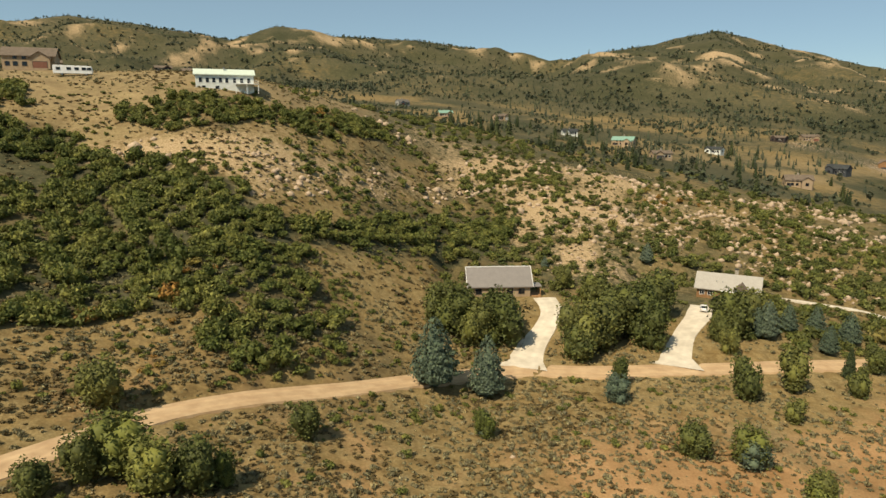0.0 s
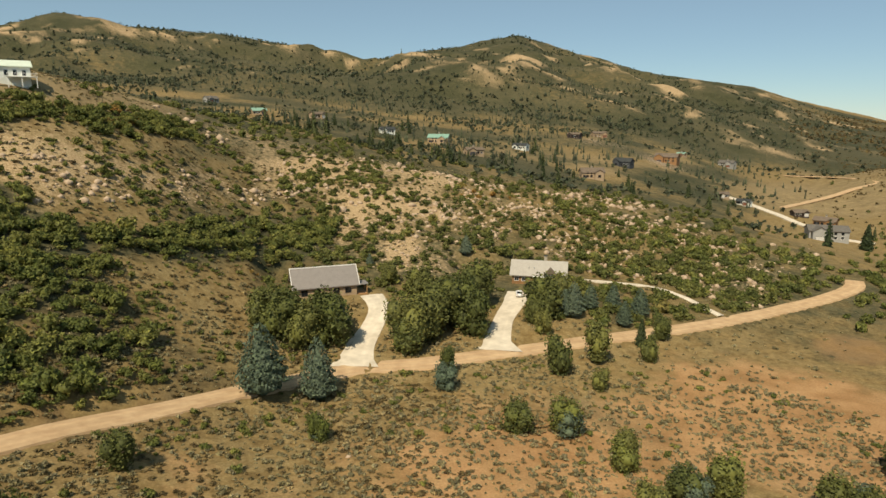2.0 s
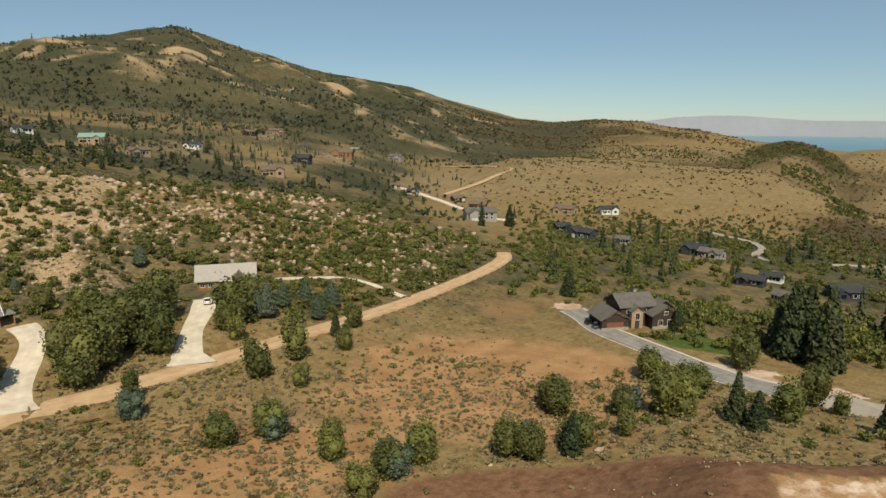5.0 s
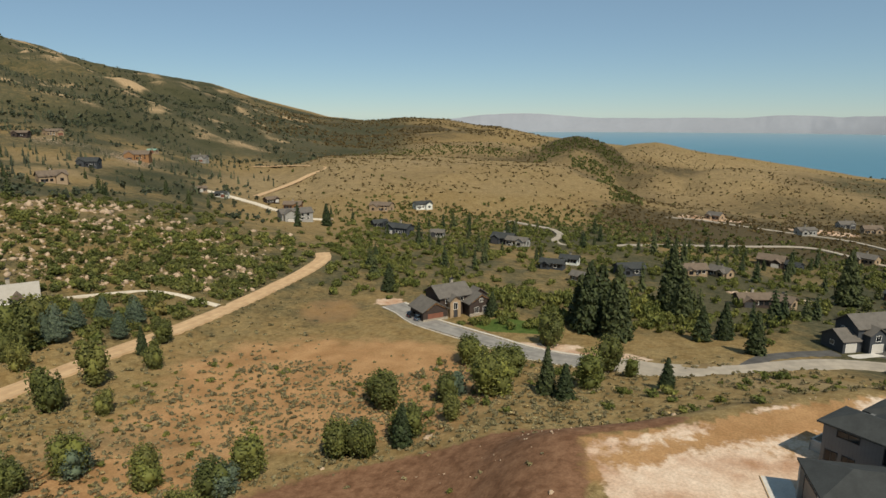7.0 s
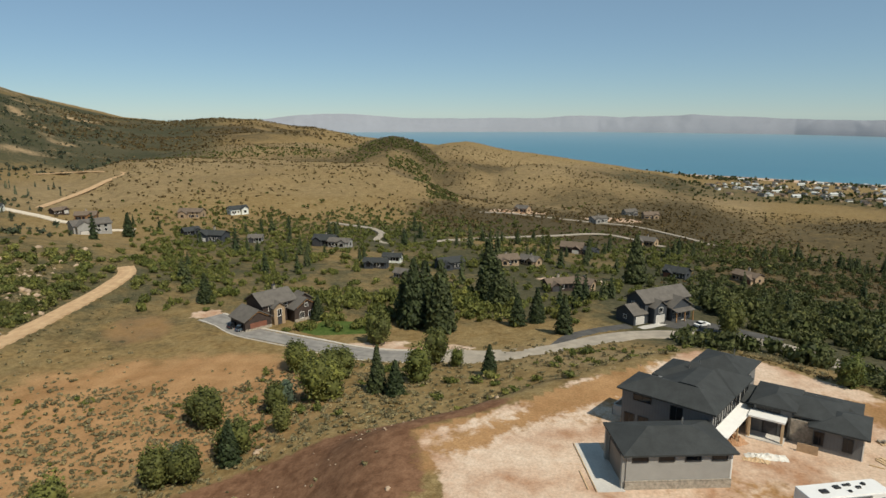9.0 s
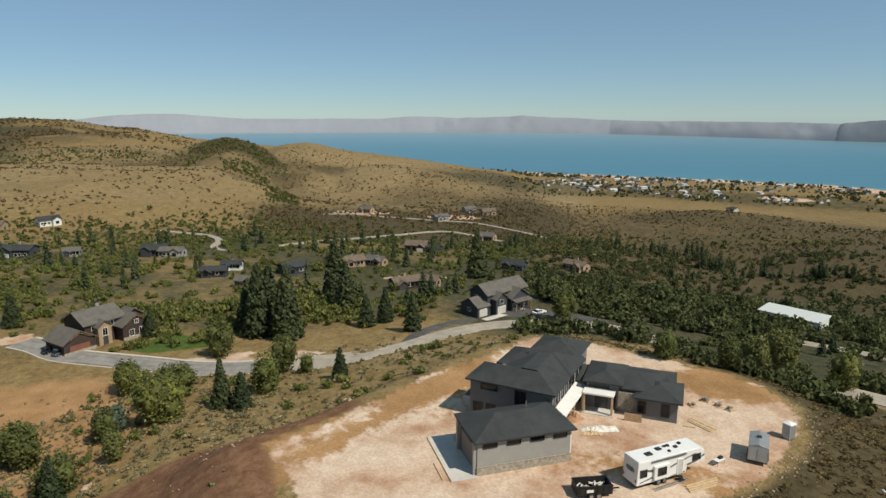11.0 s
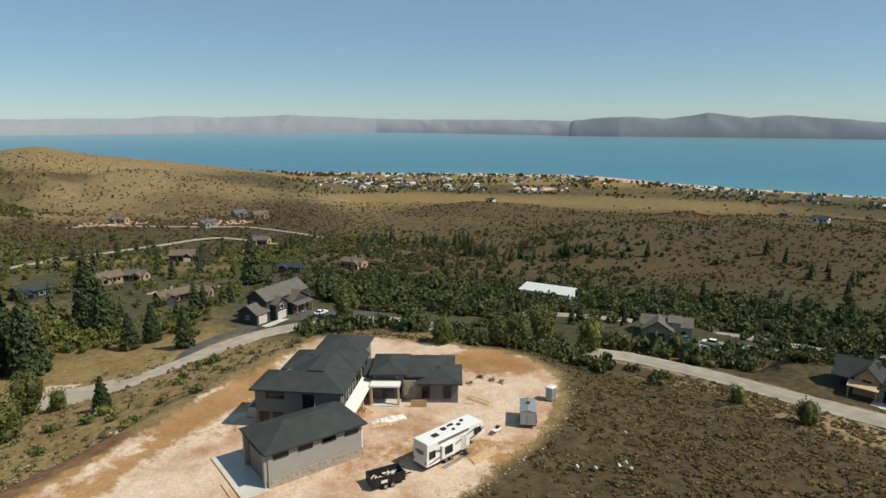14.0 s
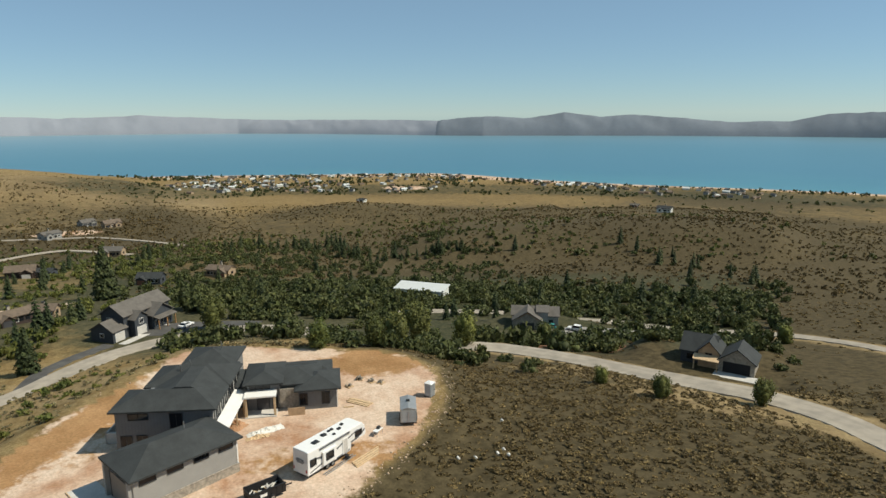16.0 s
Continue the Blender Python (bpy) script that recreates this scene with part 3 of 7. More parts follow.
    lawn = blob(x, y, 67.5, 178, 7, 13, 0.12)
    scrub = sector(b, r, 112, 175, 40, 300, 4) + sector(b, r, 96, 175, 300, 720, 5) * (0.75 + 0.5 * n2) + sector(b, r, 78, 98, 430, 640, 4) * 0.6
    scrub += sector(b, r, 46, 100, 460, 1250, 3) * (0.26 + 0.8 * fractal(x, y, 110, 5, 33)) + sector(b, r, 72, 100, 440, 720, 4) * 0.35 + sector(b, r, 105, 168, 680, 1060, 4) * (0.52 + 0.7 * n2)
    scrub += sector(b, r, 42, 72, 1280, 3400, 3) * (0.42 + 1.0 * fractal(x, y, 150, 5, 34)) + sector(b, r, -34, 6, 96, 240, 3) * (0.25 + 0.9 * fractal(x, y, 16, 4, 35)) * 0.8
    scrub *= 1 - np.clip(grass, 0, 1) * sector(b, r, 95, 175, 60, 230)
    scrub += blob(x, y, 73, 1020, 60, 60) * 0.8 + blob(x, y, 83, 1000, 60, 70) * 0.6
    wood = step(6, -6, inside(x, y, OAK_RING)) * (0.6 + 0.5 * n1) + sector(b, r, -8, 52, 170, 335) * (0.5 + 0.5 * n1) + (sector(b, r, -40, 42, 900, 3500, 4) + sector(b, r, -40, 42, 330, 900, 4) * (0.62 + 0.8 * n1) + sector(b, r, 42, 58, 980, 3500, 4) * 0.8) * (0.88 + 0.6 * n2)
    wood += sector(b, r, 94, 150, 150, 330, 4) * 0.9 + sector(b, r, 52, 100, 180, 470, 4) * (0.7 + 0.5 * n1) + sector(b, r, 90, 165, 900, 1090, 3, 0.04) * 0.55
    away = 1 - step(3, -1, pad)
    red = blob(x, y, 86, 97, 5, 24, 0.5) + blob(x, y, 114, 106, 6, 16, 0.5) + blob(x, y, 116, 76, 3.5, 22, 0.6) * 0.8 + blob(x, y, 77, 84, 8, 7, 0.4) * 0.8 + blob(x, y, 88, 90, 9, 13, 0.6) * 0.72 + blob(x, y, 116, 107, 7, 7, 0.5) * 0.65 + blob(x, y, 100, 73, 4, 20, 0.7) * 0.7 + blob(x, y, 94, 104, 3, 8, 0.6) * 0.8
    red += step(4.2, 0.8, along_line(x, y, YARD_TRACK, [0] * len(YARD_TRACK))[0] + 2.2 * fractal(x, y, 7, 3, 38)) * 0.8
    pale -= red * 0.5 * step(2, -2, pad)
    return (grass * away, orange * away + 0.95 * red * (pad < 0), pale, rock * away), (tilled * away + corner, lawn, scrub * away, wood * away)


def build_ground():
    bear = np.r_[np.arange(-42, 165, 0.46), np.arange(165, 318, 3.0)]
    dist = np.r_[0.5, np.exp(np.arange(np.log(9.0), np.log(5300.0), 0.0185))]
    B, R = np.meshgrid(np.radians(bear), dist, indexing="ij")
    X, Y = (np.sin(B) * R).ravel(), (np.cos(B) * R).ravel()
    Z = land(X, Y, 0.35) + fractal(X, Y, 4.0, 3, 41) * 0.22 * step(-0.5, 6, inside(X, Y, PAD_RING)) * step(300, 60, np.hypot(X, Y))
    nb, nr = B.shape
    idx = np.arange(nb * nr).reshape(nb, nr)
    nxt = np.roll(idx, -1, 0)
    quads = np.stack([idx[:, 1:], nxt[:, 1:], nxt[:, :-1], idx[:, :-1]], -1).reshape(-1, 4)
    me = bpy.data.meshes.new("ground")
    me.from_pydata(np.stack([X, Y, Z], -1).tolist(), [], quads.tolist())
    me.polygons.foreach_set("use_smooth", np.ones(len(me.polygons), bool))
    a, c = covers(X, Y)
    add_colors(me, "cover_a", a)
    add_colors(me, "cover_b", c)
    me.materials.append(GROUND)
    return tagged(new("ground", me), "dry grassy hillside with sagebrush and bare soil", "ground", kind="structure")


ground = build_ground()


def road_mesh(name, which, mat, label, category="road", lift=0.05, widen=None):
    line, heights, width, _ = ROADS[which]
    p = np.array(line)
    t = np.gradient(p, axis=0)
    t /= np.linalg.norm(t, axis=1)[:, None]
    side = np.stack([t[:, 1], -t[:, 0]], 1)
    s = np.linspace(0, 1, len(p))
    ragged = 1 + 0.05 * value_noise(p[:, 0] / 7, p[:, 1] / 7, 3)
    half = width / 2 * ragged
    if widen is not None:
        half = half * np.interp(s, [w[0] for w in widen], [w[1] for w in widen])
    verts, across = [], []
    profile = ((-1.06, -0.55), (-1.0, 0.0), (-0.5, 0.05), (0.0, 0.07), (0.5, 0.05), (1.0, 0.0), (1.06, -0.55))
    for k, (o, dz) in enumerate(profile):
        xy = p + side * (half * o)[:, None]
        verts.append(np.c_[xy, np.array(heights) + dz + lift])
        across.append(np.full(len(p), o))
    n, m = len(p), len(profile)
    v = np.stack(verts, 1).reshape(-1, 3)
    idx = np.arange(n * m).reshape(n, m)
    quads = np.stack([idx[:-1, :-1], idx[1:, :-1], idx[1:, 1:], idx[:-1, 1:]], -1).reshape(-1, 4)[:, ::-1]
    me = bpy.data.meshes.new(name)
    me.from_pydata(v.tolist(), [], quads.tolist())
    me.attributes.new("across", "FLOAT", "POINT").data.foreach_set("value", np.stack(across, 1).ravel().astype(np.float32))
    me.materials.append(mat)
    return tagged(new(name, me), label, category, kind="structure")


road_mesh("road", DIRT_ROAD, GRAVEL, "tan packed gravel road along the hillside", lift=0.22)
road_mesh("driveway", DRIVE_A, PALE_GRAVEL, "pale gravel driveway up to the grey-roofed cabin", "driveway", lift=0.0, widen=((0, 1.7), (0.12, 1.1), (0.5, 0.8), (1, 0.9)))
road_mesh("driveway", DRIVE_B, PALE_GRAVEL, "pale gravel driveway up to the log cabin", "driveway", lift=0.0, widen=((0, 2.2), (0.15, 1.2), (0.5, 0.9), (1, 1.3)))
road_mesh("path", PATH_B, PALE_GRAVEL, "narrow pale gravel path beside the log cabin", "path")
road_mesh("road", LANE_A, ASPHALT, "grey asphalt lane to the brown house", lift=0.08, widen=((0, 1.5), (0.15, 1.4), (0.3, 1), (1, 1.2)))
road_mesh("road", LANE_B, OLD_ASPHALT, "dusty grey asphalt road curving round the building plot", widen=((0, 1.5), (0.05, 2.2), (0.11, 1.3), (0.2, 1), (1, 1)))
road_mesh("road", LANE_C, OLD_ASPHALT, "dusty pale lane through the brush", lift=0.1)
DARK_ASPHALT = gravel_material("dark asphalt", (0.075, 0.073, 0.07), (0.11, 0.107, 0.10), 0.9)
road_mesh("driveway", DRIVE_C, DARK_ASPHALT, "dark asphalt driveway down to the blue-grey house", "driveway", 0.02)
road_mesh("driveway", DRIVE_D, DARK_ASPHALT, "dark asphalt forecourt of the blue-grey house", "driveway", 0.02)
road_mesh("driveway", DRIVE_E, ASPHALT, "grey asphalt driveway of the stone-fronted house", "driveway", 0.02)
road_mesh("road", TRACK_D, PALE_GRAVEL, "white gravel drive among far houses", "road", lift=0.6)
road_mesh("road", TRACK_E, GRAVEL, "pale track climbing the dry hill", "road", lift=0.6)
road_mesh("road", TRACK_G, OLD_ASPHALT, "thin tan track across the brown slope", "road", lift=0.5)
road_mesh("road", TRACK_F, OLD_ASPHALT, "pale gravel road at the foot of the dry hill", "road", lift=0.6)



def edge_strip(name, which, offset, width, mat, label, high=0.12):
    """A raised strip alongside a road: kerb or gravel verge."""
    line, heights, _, _ = ROADS[which]
    p = np.array(line)
    t = np.gradient(p, axis=0)
    t /= np.linalg.norm(t, axis=1)[:, None]
    side = np.stack([t[:, 1], -t[:, 0]], 1)
    rows = [np.c_[p + side * (offset + o), np.array(heights) + z] for o, z in ((0, -0.3), (0.02, high), (width - 0.02, high), (width, -0.3))]
    v = np.stack(rows, 1)
    n = len(p)
    idx = np.arange(n * 4).reshape(n, 4)
    me = bpy.data.meshes.new(name)
    me.from_pydata(v.reshape(-1, 3).tolist(), [], np.stack([idx[:-1, :-1], idx[1:, :-1], idx[1:, 1:], idx[:-1, 1:]], -1).reshape(-1, 4)[:, ::-1].tolist())
    me.materials.append(mat)
    return tagged(new(name, me), label, "kerb", kind="structure")


KERB = plain("pale kerb concrete", (0.52, 0.48, 0.41), 0.9, size=1.2, vary=0.16)
edge_strip("kerb", LANE_A, -4.6, 0.9, KERB, "pale concrete kerb of the asphalt lane")
edge_strip("kerb", LANE_A, 3.9, 0.4, KERB, "narrow pale kerb of the asphalt lane")

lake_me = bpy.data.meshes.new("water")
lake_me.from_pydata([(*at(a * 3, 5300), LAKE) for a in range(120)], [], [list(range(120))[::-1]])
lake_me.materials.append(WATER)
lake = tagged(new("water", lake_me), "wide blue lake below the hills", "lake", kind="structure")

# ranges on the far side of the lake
FAR_TOPS = ((50, -0.6), (58, -0.5), (64.2, 0.1), (67.6, 0.25), (74, -0.2), (84.5, -0.2), (88.4, 0.05), (92, -0.15), (97.6, 0.1), (105, -0.3), (122, -0.45), (126.2, -0.2), (129.6, -0.4), (133, 0.12), (136, -0.3), (139.1, -0.1), (142.3, -0.4), (146.6, -0.72), (150.6, -0.65), (153.1, -0.08), (158, 0.0), (165, -0.2), (180, -0.3))
FAR_SHORE = ((50, 4800), (90, 4780), (105, 4500), (122, 3680), (126, 3600), (158, 3620), (180, 3500))


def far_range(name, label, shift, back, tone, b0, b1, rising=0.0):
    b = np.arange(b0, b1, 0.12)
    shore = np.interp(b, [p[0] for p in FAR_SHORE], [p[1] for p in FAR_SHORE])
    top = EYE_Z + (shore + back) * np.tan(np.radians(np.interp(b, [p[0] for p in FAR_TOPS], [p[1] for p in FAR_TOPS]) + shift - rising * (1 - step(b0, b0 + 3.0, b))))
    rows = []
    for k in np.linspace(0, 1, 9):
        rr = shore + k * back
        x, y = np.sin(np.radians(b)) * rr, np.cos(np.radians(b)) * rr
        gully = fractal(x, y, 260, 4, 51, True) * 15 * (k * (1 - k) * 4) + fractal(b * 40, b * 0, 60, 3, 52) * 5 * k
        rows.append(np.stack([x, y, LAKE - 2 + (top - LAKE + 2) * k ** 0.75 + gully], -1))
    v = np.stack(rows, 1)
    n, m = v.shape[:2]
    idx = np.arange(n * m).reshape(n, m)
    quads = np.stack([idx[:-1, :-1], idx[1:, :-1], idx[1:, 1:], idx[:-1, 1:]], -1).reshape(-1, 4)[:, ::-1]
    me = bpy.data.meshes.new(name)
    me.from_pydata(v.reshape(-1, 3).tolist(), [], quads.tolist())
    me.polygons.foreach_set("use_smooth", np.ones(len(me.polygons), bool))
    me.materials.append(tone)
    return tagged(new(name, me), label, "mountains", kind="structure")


# distance haze is put into both base colours, paler for the farther range
far_range("backdrop", "pale hazy mountains beyond the lake", -0.05, 150, plain("haze-tinted far slopes", (0.26, 0.28, 0.315), 1.0, vary=0.04, size=260), 48, 126)
far_range("backdrop", "mountains across the lake, tinted slate-blue for haze", 0.0, 130, plain("haze-tinted nearer slopes", (0.165, 0.19, 0.22), 1.0, vary=0.08, size=200), 119.5, 182, 1.7)

# ground kept free of plants: place and radius
CLEAR = [(16, 172, 9), (78, 177, 11), (72, 166, 6), (170, 94, 15), (160, 99, 7), (152, 52, 5), (190, -18, 17), (142, -122, 13), (136, -134, 8), (79, -114, 14), (-74, 226, 12), (222, -130, 11), (28, 165, 5)]

# ---- building kit ----
CHARCOAL = plain("charcoal shingles", (0.042, 0.046, 0.046), 0.85, size=1.8, vary=0.22, relief=0.02)
GREY_SHINGLE = plain("grey shingles", (0.125, 0.114, 0.10), 0.9, size=1.5, vary=0.2, relief=0.02)
BROWN_SHINGLE = plain("brown shingles", (0.15, 0.115, 0.085), 0.9, size=1.5, vary=0.22, relief=0.02)
PALE_METAL = ribbed("pale metal roof", (0.35, 0.325, 0.285), 0.4, 0, 0.5, 0.02, 0.08, 0.8)
GREY_METAL = ribbed("grey metal roof", (0.21, 0.19, 0.175), 0.4, 0, 0.5, 0.02, 0.08, 0.8)
GREEN_METAL = ribbed("green metal roof", (0.20, 0.33, 0.26), 0.4, 0, 0.45, 0.02, 0.08, 0.85)
WHITE_METAL = ribbed("white metal roof", (0.55, 0.57, 0.55), 0.5, 0, 0.4, 0.02, 0.05, 0.88)
GREY_SIDING = ribbed("grey lap siding", (0.30, 0.295, 0.275), 0.2, 2, 0.75, 0.02, 0.06, 0.82)
DARK_SIDING = ribbed("dark blue-grey siding", (0.05, 0.056, 0.064), 0.2, 2, 0.75, 0.02, 0.1, 0.75)
BATTEN = ribbed("grey board and batten", (0.155, 0.16, 0.16), 0.4, 0, 0.75, 0.03, 0.08, 0.7)
WHITE_SIDING = ribbed("white siding", (0.66, 0.68, 0.63), 0.2, 2, 0.7, 0.02, 0.06, 0.85)
LOG = ribbed("amber logs", (0.27, 0.145, 0.065), 0.3, 2, 0.7, 0.08, 0.2, 0.45)
RED_BROWN = ribbed("dark brown siding", (0.052, 0.038, 0.032), 0.22, 2, 0.75, 0.02, 0.15, 0.7)
TAN_SIDING = ribbed("tan siding", (0.34, 0.25, 0.16), 0.22, 2, 0.75, 0.02, 0.12, 0.8)
STONE = plain("ledgestone", (0.36, 0.32, 0.26), 0.95, size=0.45, vary=0.42, relief=0.06)
TRIM = plain("dark trim", (0.03, 0.031, 0.032), 0.6, size=1.0)
WHITE_TRIM = plain("white trim", (0.75, 0.74, 0.70), 0.6, size=1.0, vary=0.06)
TIMBER = plain("timber", (0.36, 0.20, 0.09), 0.8, size=0.7, vary=0.25)
RAW_WOOD = plain("raw lumber", (0.55, 0.40, 0.24), 0.85, size=0.6, vary=0.2)
SHEATHING = plain("bare sheathing", (0.47, 0.33, 0.20), 0.85, size=0.9, vary=0.2)
CONCRETE = plain("concrete", (0.52, 0.50, 0.46), 0.9, size=2.5, vary=0.14, relief=0.01)
# near-black colour that stands for unlit space behind an opening
SHADE = plain("dark interior shade", (0.02, 0.02, 0.022), 0.9, size=1.0)
STEEL = plain("bare steel", (0.5, 0.5, 0.5), 0.4, 0.9, size=0.5)
GARAGE_DOOR = ribbed("panelled garage door", (0.20, 0.085, 0.055), 0.53, 2, 0.6, 0.03, 0.1, 0.6)
DARK_DOOR = ribbed("dark garage door", (0.055, 0.055, 0.06), 0.53, 2, 0.6, 0.03, 0.1, 0.6)
DULL_DOOR = ribbed("taupe garage door", (0.21, 0.18, 0.15), 0.53, 2, 0.6, 0.03, 0.06, 0.75)
PALE_DOOR = ribbed("pale garage door", (0.52, 0.50, 0.46), 0.53, 2, 0.6, 0.03, 0.06, 0.75)


def glass_material():
    m, tree, b = shader("window glass", 0.05, 0, 0.4)
    b.inputs["Base Color"].default_value = (0.010, 0.012, 0.015, 1)
    bump(tree, b, noise_of(tree, 1.5, 2), 0.03, 0.02)
    return m


GLASS = glass_material()


def part(name, shape, mat, parent, label="", m=None):
    """Links a bmesh (or a ready mesh) as one mesh object under a thing or a part."""
    if isinstance(shape, bmesh.types.BMesh):
        me = bpy.data.meshes.new(name)
        shape.to_mesh(me)
        shape.free()
    else:
        me = shape
    if mat is not None and not me.materials:
        me.materials.append(mat)
    ob = new(name, me)
    ob.parent = parent
    if m is not None:
        ob.matrix_basis = m
    return tagged(ob, label)


def box(bm, x0, x1, y0, y1, z0, z1, m=None):
    t = Matrix.Translation(((x0 + x1) / 2, (y0 + y1) / 2, (z0 + z1) / 2)) @ Matrix.Diagonal((x1 - x0, y1 - y0, z1 - z0, 1))
    bmesh.ops.create_cube(bm, size=1.0, matrix=t if m is None else m @ t)
    return bm


def boxes(*sizes):
    bm = bmesh.new()
    for s in sizes:
        box(bm, *s)
    return bm


def soften(bm, width=0.03, segments=1):
    bmesh.ops.bevel(bm, geom=bm.edges[:], offset=width, segments=segments, affect="EDGES", profile=0.5)
    return bm


def solid(verts, faces):
    bm = bmesh.new()
    vs = [bm.verts.new(v) for v in verts]
    for f in faces:
        bm.faces.new([vs[k] for k in f])
    bmesh.ops.recalc_face_normals(bm, faces=bm.faces[:])
    return bm


def prism(outline, a, b, axis="y"):
    """An outline in x, z drawn out along y (or in y, z along x)."""
    n = len(outline)
    put_at = (lambda p, t: (p[0], t, p[1])) if axis == "y" else (lambda p, t: (t, p[0], p[1]))
    verts = [put_at(p, a) for p in outline] + [put_at(p, b) for p in outline]
    faces = [list(range(n)), list(range(2 * n - 1, n - 1, -1))] + [[k, (k + 1) % n, (k + 1) % n + n, k + n] for k in range(n)]
    return solid(verts, faces)


def hip_roof(w, d, h, over, pitch, thick=0.22):
    x0, x1, y0, y1 = -over, w + over, -over, d + over
    run = min(x1 - x0, y1 - y0) / 2
    top = h + run * pitch
    if x1 - x0 >= y1 - y0:
        ra, rb = (x0 + run, (y0 + y1) / 2, top), (x1 - run + 0.001, (y0 + y1) / 2, top)
        faces = [(0, 1, 9, 8), (1, 2, 9), (2, 3, 8, 9), (3, 0, 8)]
    else:
        ra, rb = ((x0 + x1) / 2, y0 + run, top), ((x0 + x1) / 2, y1 - run + 0.001, top)
        faces = [(0, 1, 8), (1, 2, 9, 8), (2, 3, 9), (3, 0, 8, 9)]
    ring = [(x0, y0), (x1, y0), (x1, y1), (x0, y1)]
    verts = [(*p, h) for p in ring] + [(*p, h - thick) for p in ring] + [ra, rb]
    faces += [(4, 5, 6, 7)] + [(k, (k + 1) % 4, (k + 1) % 4 + 4, k + 4) for k in range(4)]
    return solid(verts, faces)


def gable_roof(w, d, h, over, pitch, axis, thick=0.25):
    span, length = (d, w) if axis == "x" else (w, d)
    top = h + span / 2 * pitch
    low = h - over * pitch
    outline = [(-over, low), (span / 2, top), (span + over, low), (span + over, low + thick), (span / 2, top + thick), (-over, low + thick)]
    return prism(outline, -over, length + over, "x" if axis == "x" else "y")


def shed_roof(w, d, h, over, rise, thick=0.22):
    """Slopes up from the front to the back."""
    k = rise / d
    outline = [(-over, h - over * k), (d + over, h + rise + over * k), (d + over, h + rise + over * k + thick), (-over, h - over * k + thick)]
    return prism(outline, -over, w + over, "x")


def block(top, m, w, d, h, wall, roof, kind="hip", axis="x", pitch=0.4, over=0.5, base=1.2, rise=1.5, names=("wall", "roof"), labels=("", "")):
    """One mass of a building: its walls with any gables, and its roof."""
    if kind == "gable":
        span, length = (d, w) if axis == "x" else (w, d)
        shape = prism([(0, -base), (span, -base), (span, h), (span / 2, h + span / 2 * pitch), (0, h)], 0, length, "x" if axis == "x" else "y")
        cover = gable_roof(w, d, h, over, pitch, axis)
    elif kind == "shed":
        shape = prism([(0, -base), (d, -base), (d, h + rise), (0, h)], 0, w, "x")
        cover = shed_roof(w, d, h, over, rise)
    else:
        shape = boxes((0, w, 0, d, -base, h - 0.1))
        cover = hip_roof(w, d, h, over, pitch)
    body = part(names[0], shape, wall, top, labels[0], m)
    lid = part(names[1], cover, roof, top, labels[1], m)
    return body, lid


def face_of(m, w, d, face, u, z):
    turn = {"f": (u, 0, 0), "r": (w, u, 90), "b": (w - u, d, 180), "l": (0, d - u, -90)}[face]
    return m @ Matrix.Translation((turn[0], turn[1], z)) @ Matrix.Rotation(radians(turn[2]), 4, "Z")


SHARED = {}


def shared(key, make, mat):
    if key not in SHARED:
        me = bpy.data.meshes.new(key[0])
        bm = make()
        bm.to_mesh(me)
        bm.free()
        me.materials.append(mat)
        SHARED[key] = me
    return SHARED[key]


def window(top, m, w, d, face, u, z, ww, hh, mat=None, bars=1):
    """A framed window on a wall: frame with its bars, pane under it."""
    mat = mat or TRIM
    t = 0.09
    sizes = [(-ww / 2 - t, ww / 2 + t, -0.09, 0.02, hh, hh + t), (-ww / 2 - t, ww / 2 + t, -0.11, 0.02, -t, 0), (-ww / 2 - t, -ww / 2, -0.09, 0.02, 0, hh), (ww / 2, ww / 2 + t, -0.09, 0.02, 0, hh)]
    sizes += [(-ww / 2 + ww * k / (bars + 1) - 0.03, -ww / 2 + ww * k / (bars + 1) + 0.03, -0.07, 0.02, 0, hh) for k in range(1, bars + 1)]
    fr = part("window", shared(("window", ww, hh, bars, mat.name), lambda: boxes(*sizes), mat), None, top, "", face_of(m, w, d, face, u, z))
    part("pane", shared(("pane", ww, hh), lambda: boxes((-ww / 2, ww / 2, -0.025, 0.01, 0, hh)), GLASS), None, fr)
    return fr


def door(top, m, w, d, face, u, z, ww, hh, mat, name="door", label=""):
    leaf = part(name, shared((name, ww, hh, mat.name), lambda: boxes((-ww / 2, ww / 2, -0.03, 0.01, 0, hh)), mat), None, top, label, face_of(m, w, d, face, u, z))
    t = 0.12
    part("frame", shared(("frame", ww, hh), lambda: boxes((-ww / 2 - t, -ww / 2, -0.07, 0.01, 0, hh), (ww / 2, ww / 2 + t, -0.07, 0.01, 0, hh), (-ww / 2 - t, ww / 2 + t, -0.07, 0.01, hh, hh + t)), WHITE_TRIM if mat is PALE_DOOR else TRIM), None, leaf)
    return leaf


def chimney(top, m, x, y, z0, z1, mat=None, wide=0.9):
    c = part("chimney", boxes((x - wide / 2, x + wide / 2, y - 0.4, y + 0.4, z0, z1)), mat or STONE, top, "", m)
    part("cap", boxes((x - wide / 2 - 0.12, x + wide / 2 + 0.12, y - 0.52, y + 0.52, z1, z1 + 0.14)), TRIM, c)


def posts(top, m, places, z0, z1, mat, thick=0.3):
    for x, y in places:
        part("post", shared(("post", thick, round(z1 - z0, 2), mat.name), lambda: boxes((-thick / 2, thick / 2, -thick / 2, thick / 2, 0, z1 - z0)), mat), None, top, "", m @ Matrix.Translation((x, y, z0)))


def thing(name, label, category, m, group=""):
    ob = tagged(new(name), label, category, group)
    ob.matrix_basis = m
    return ob


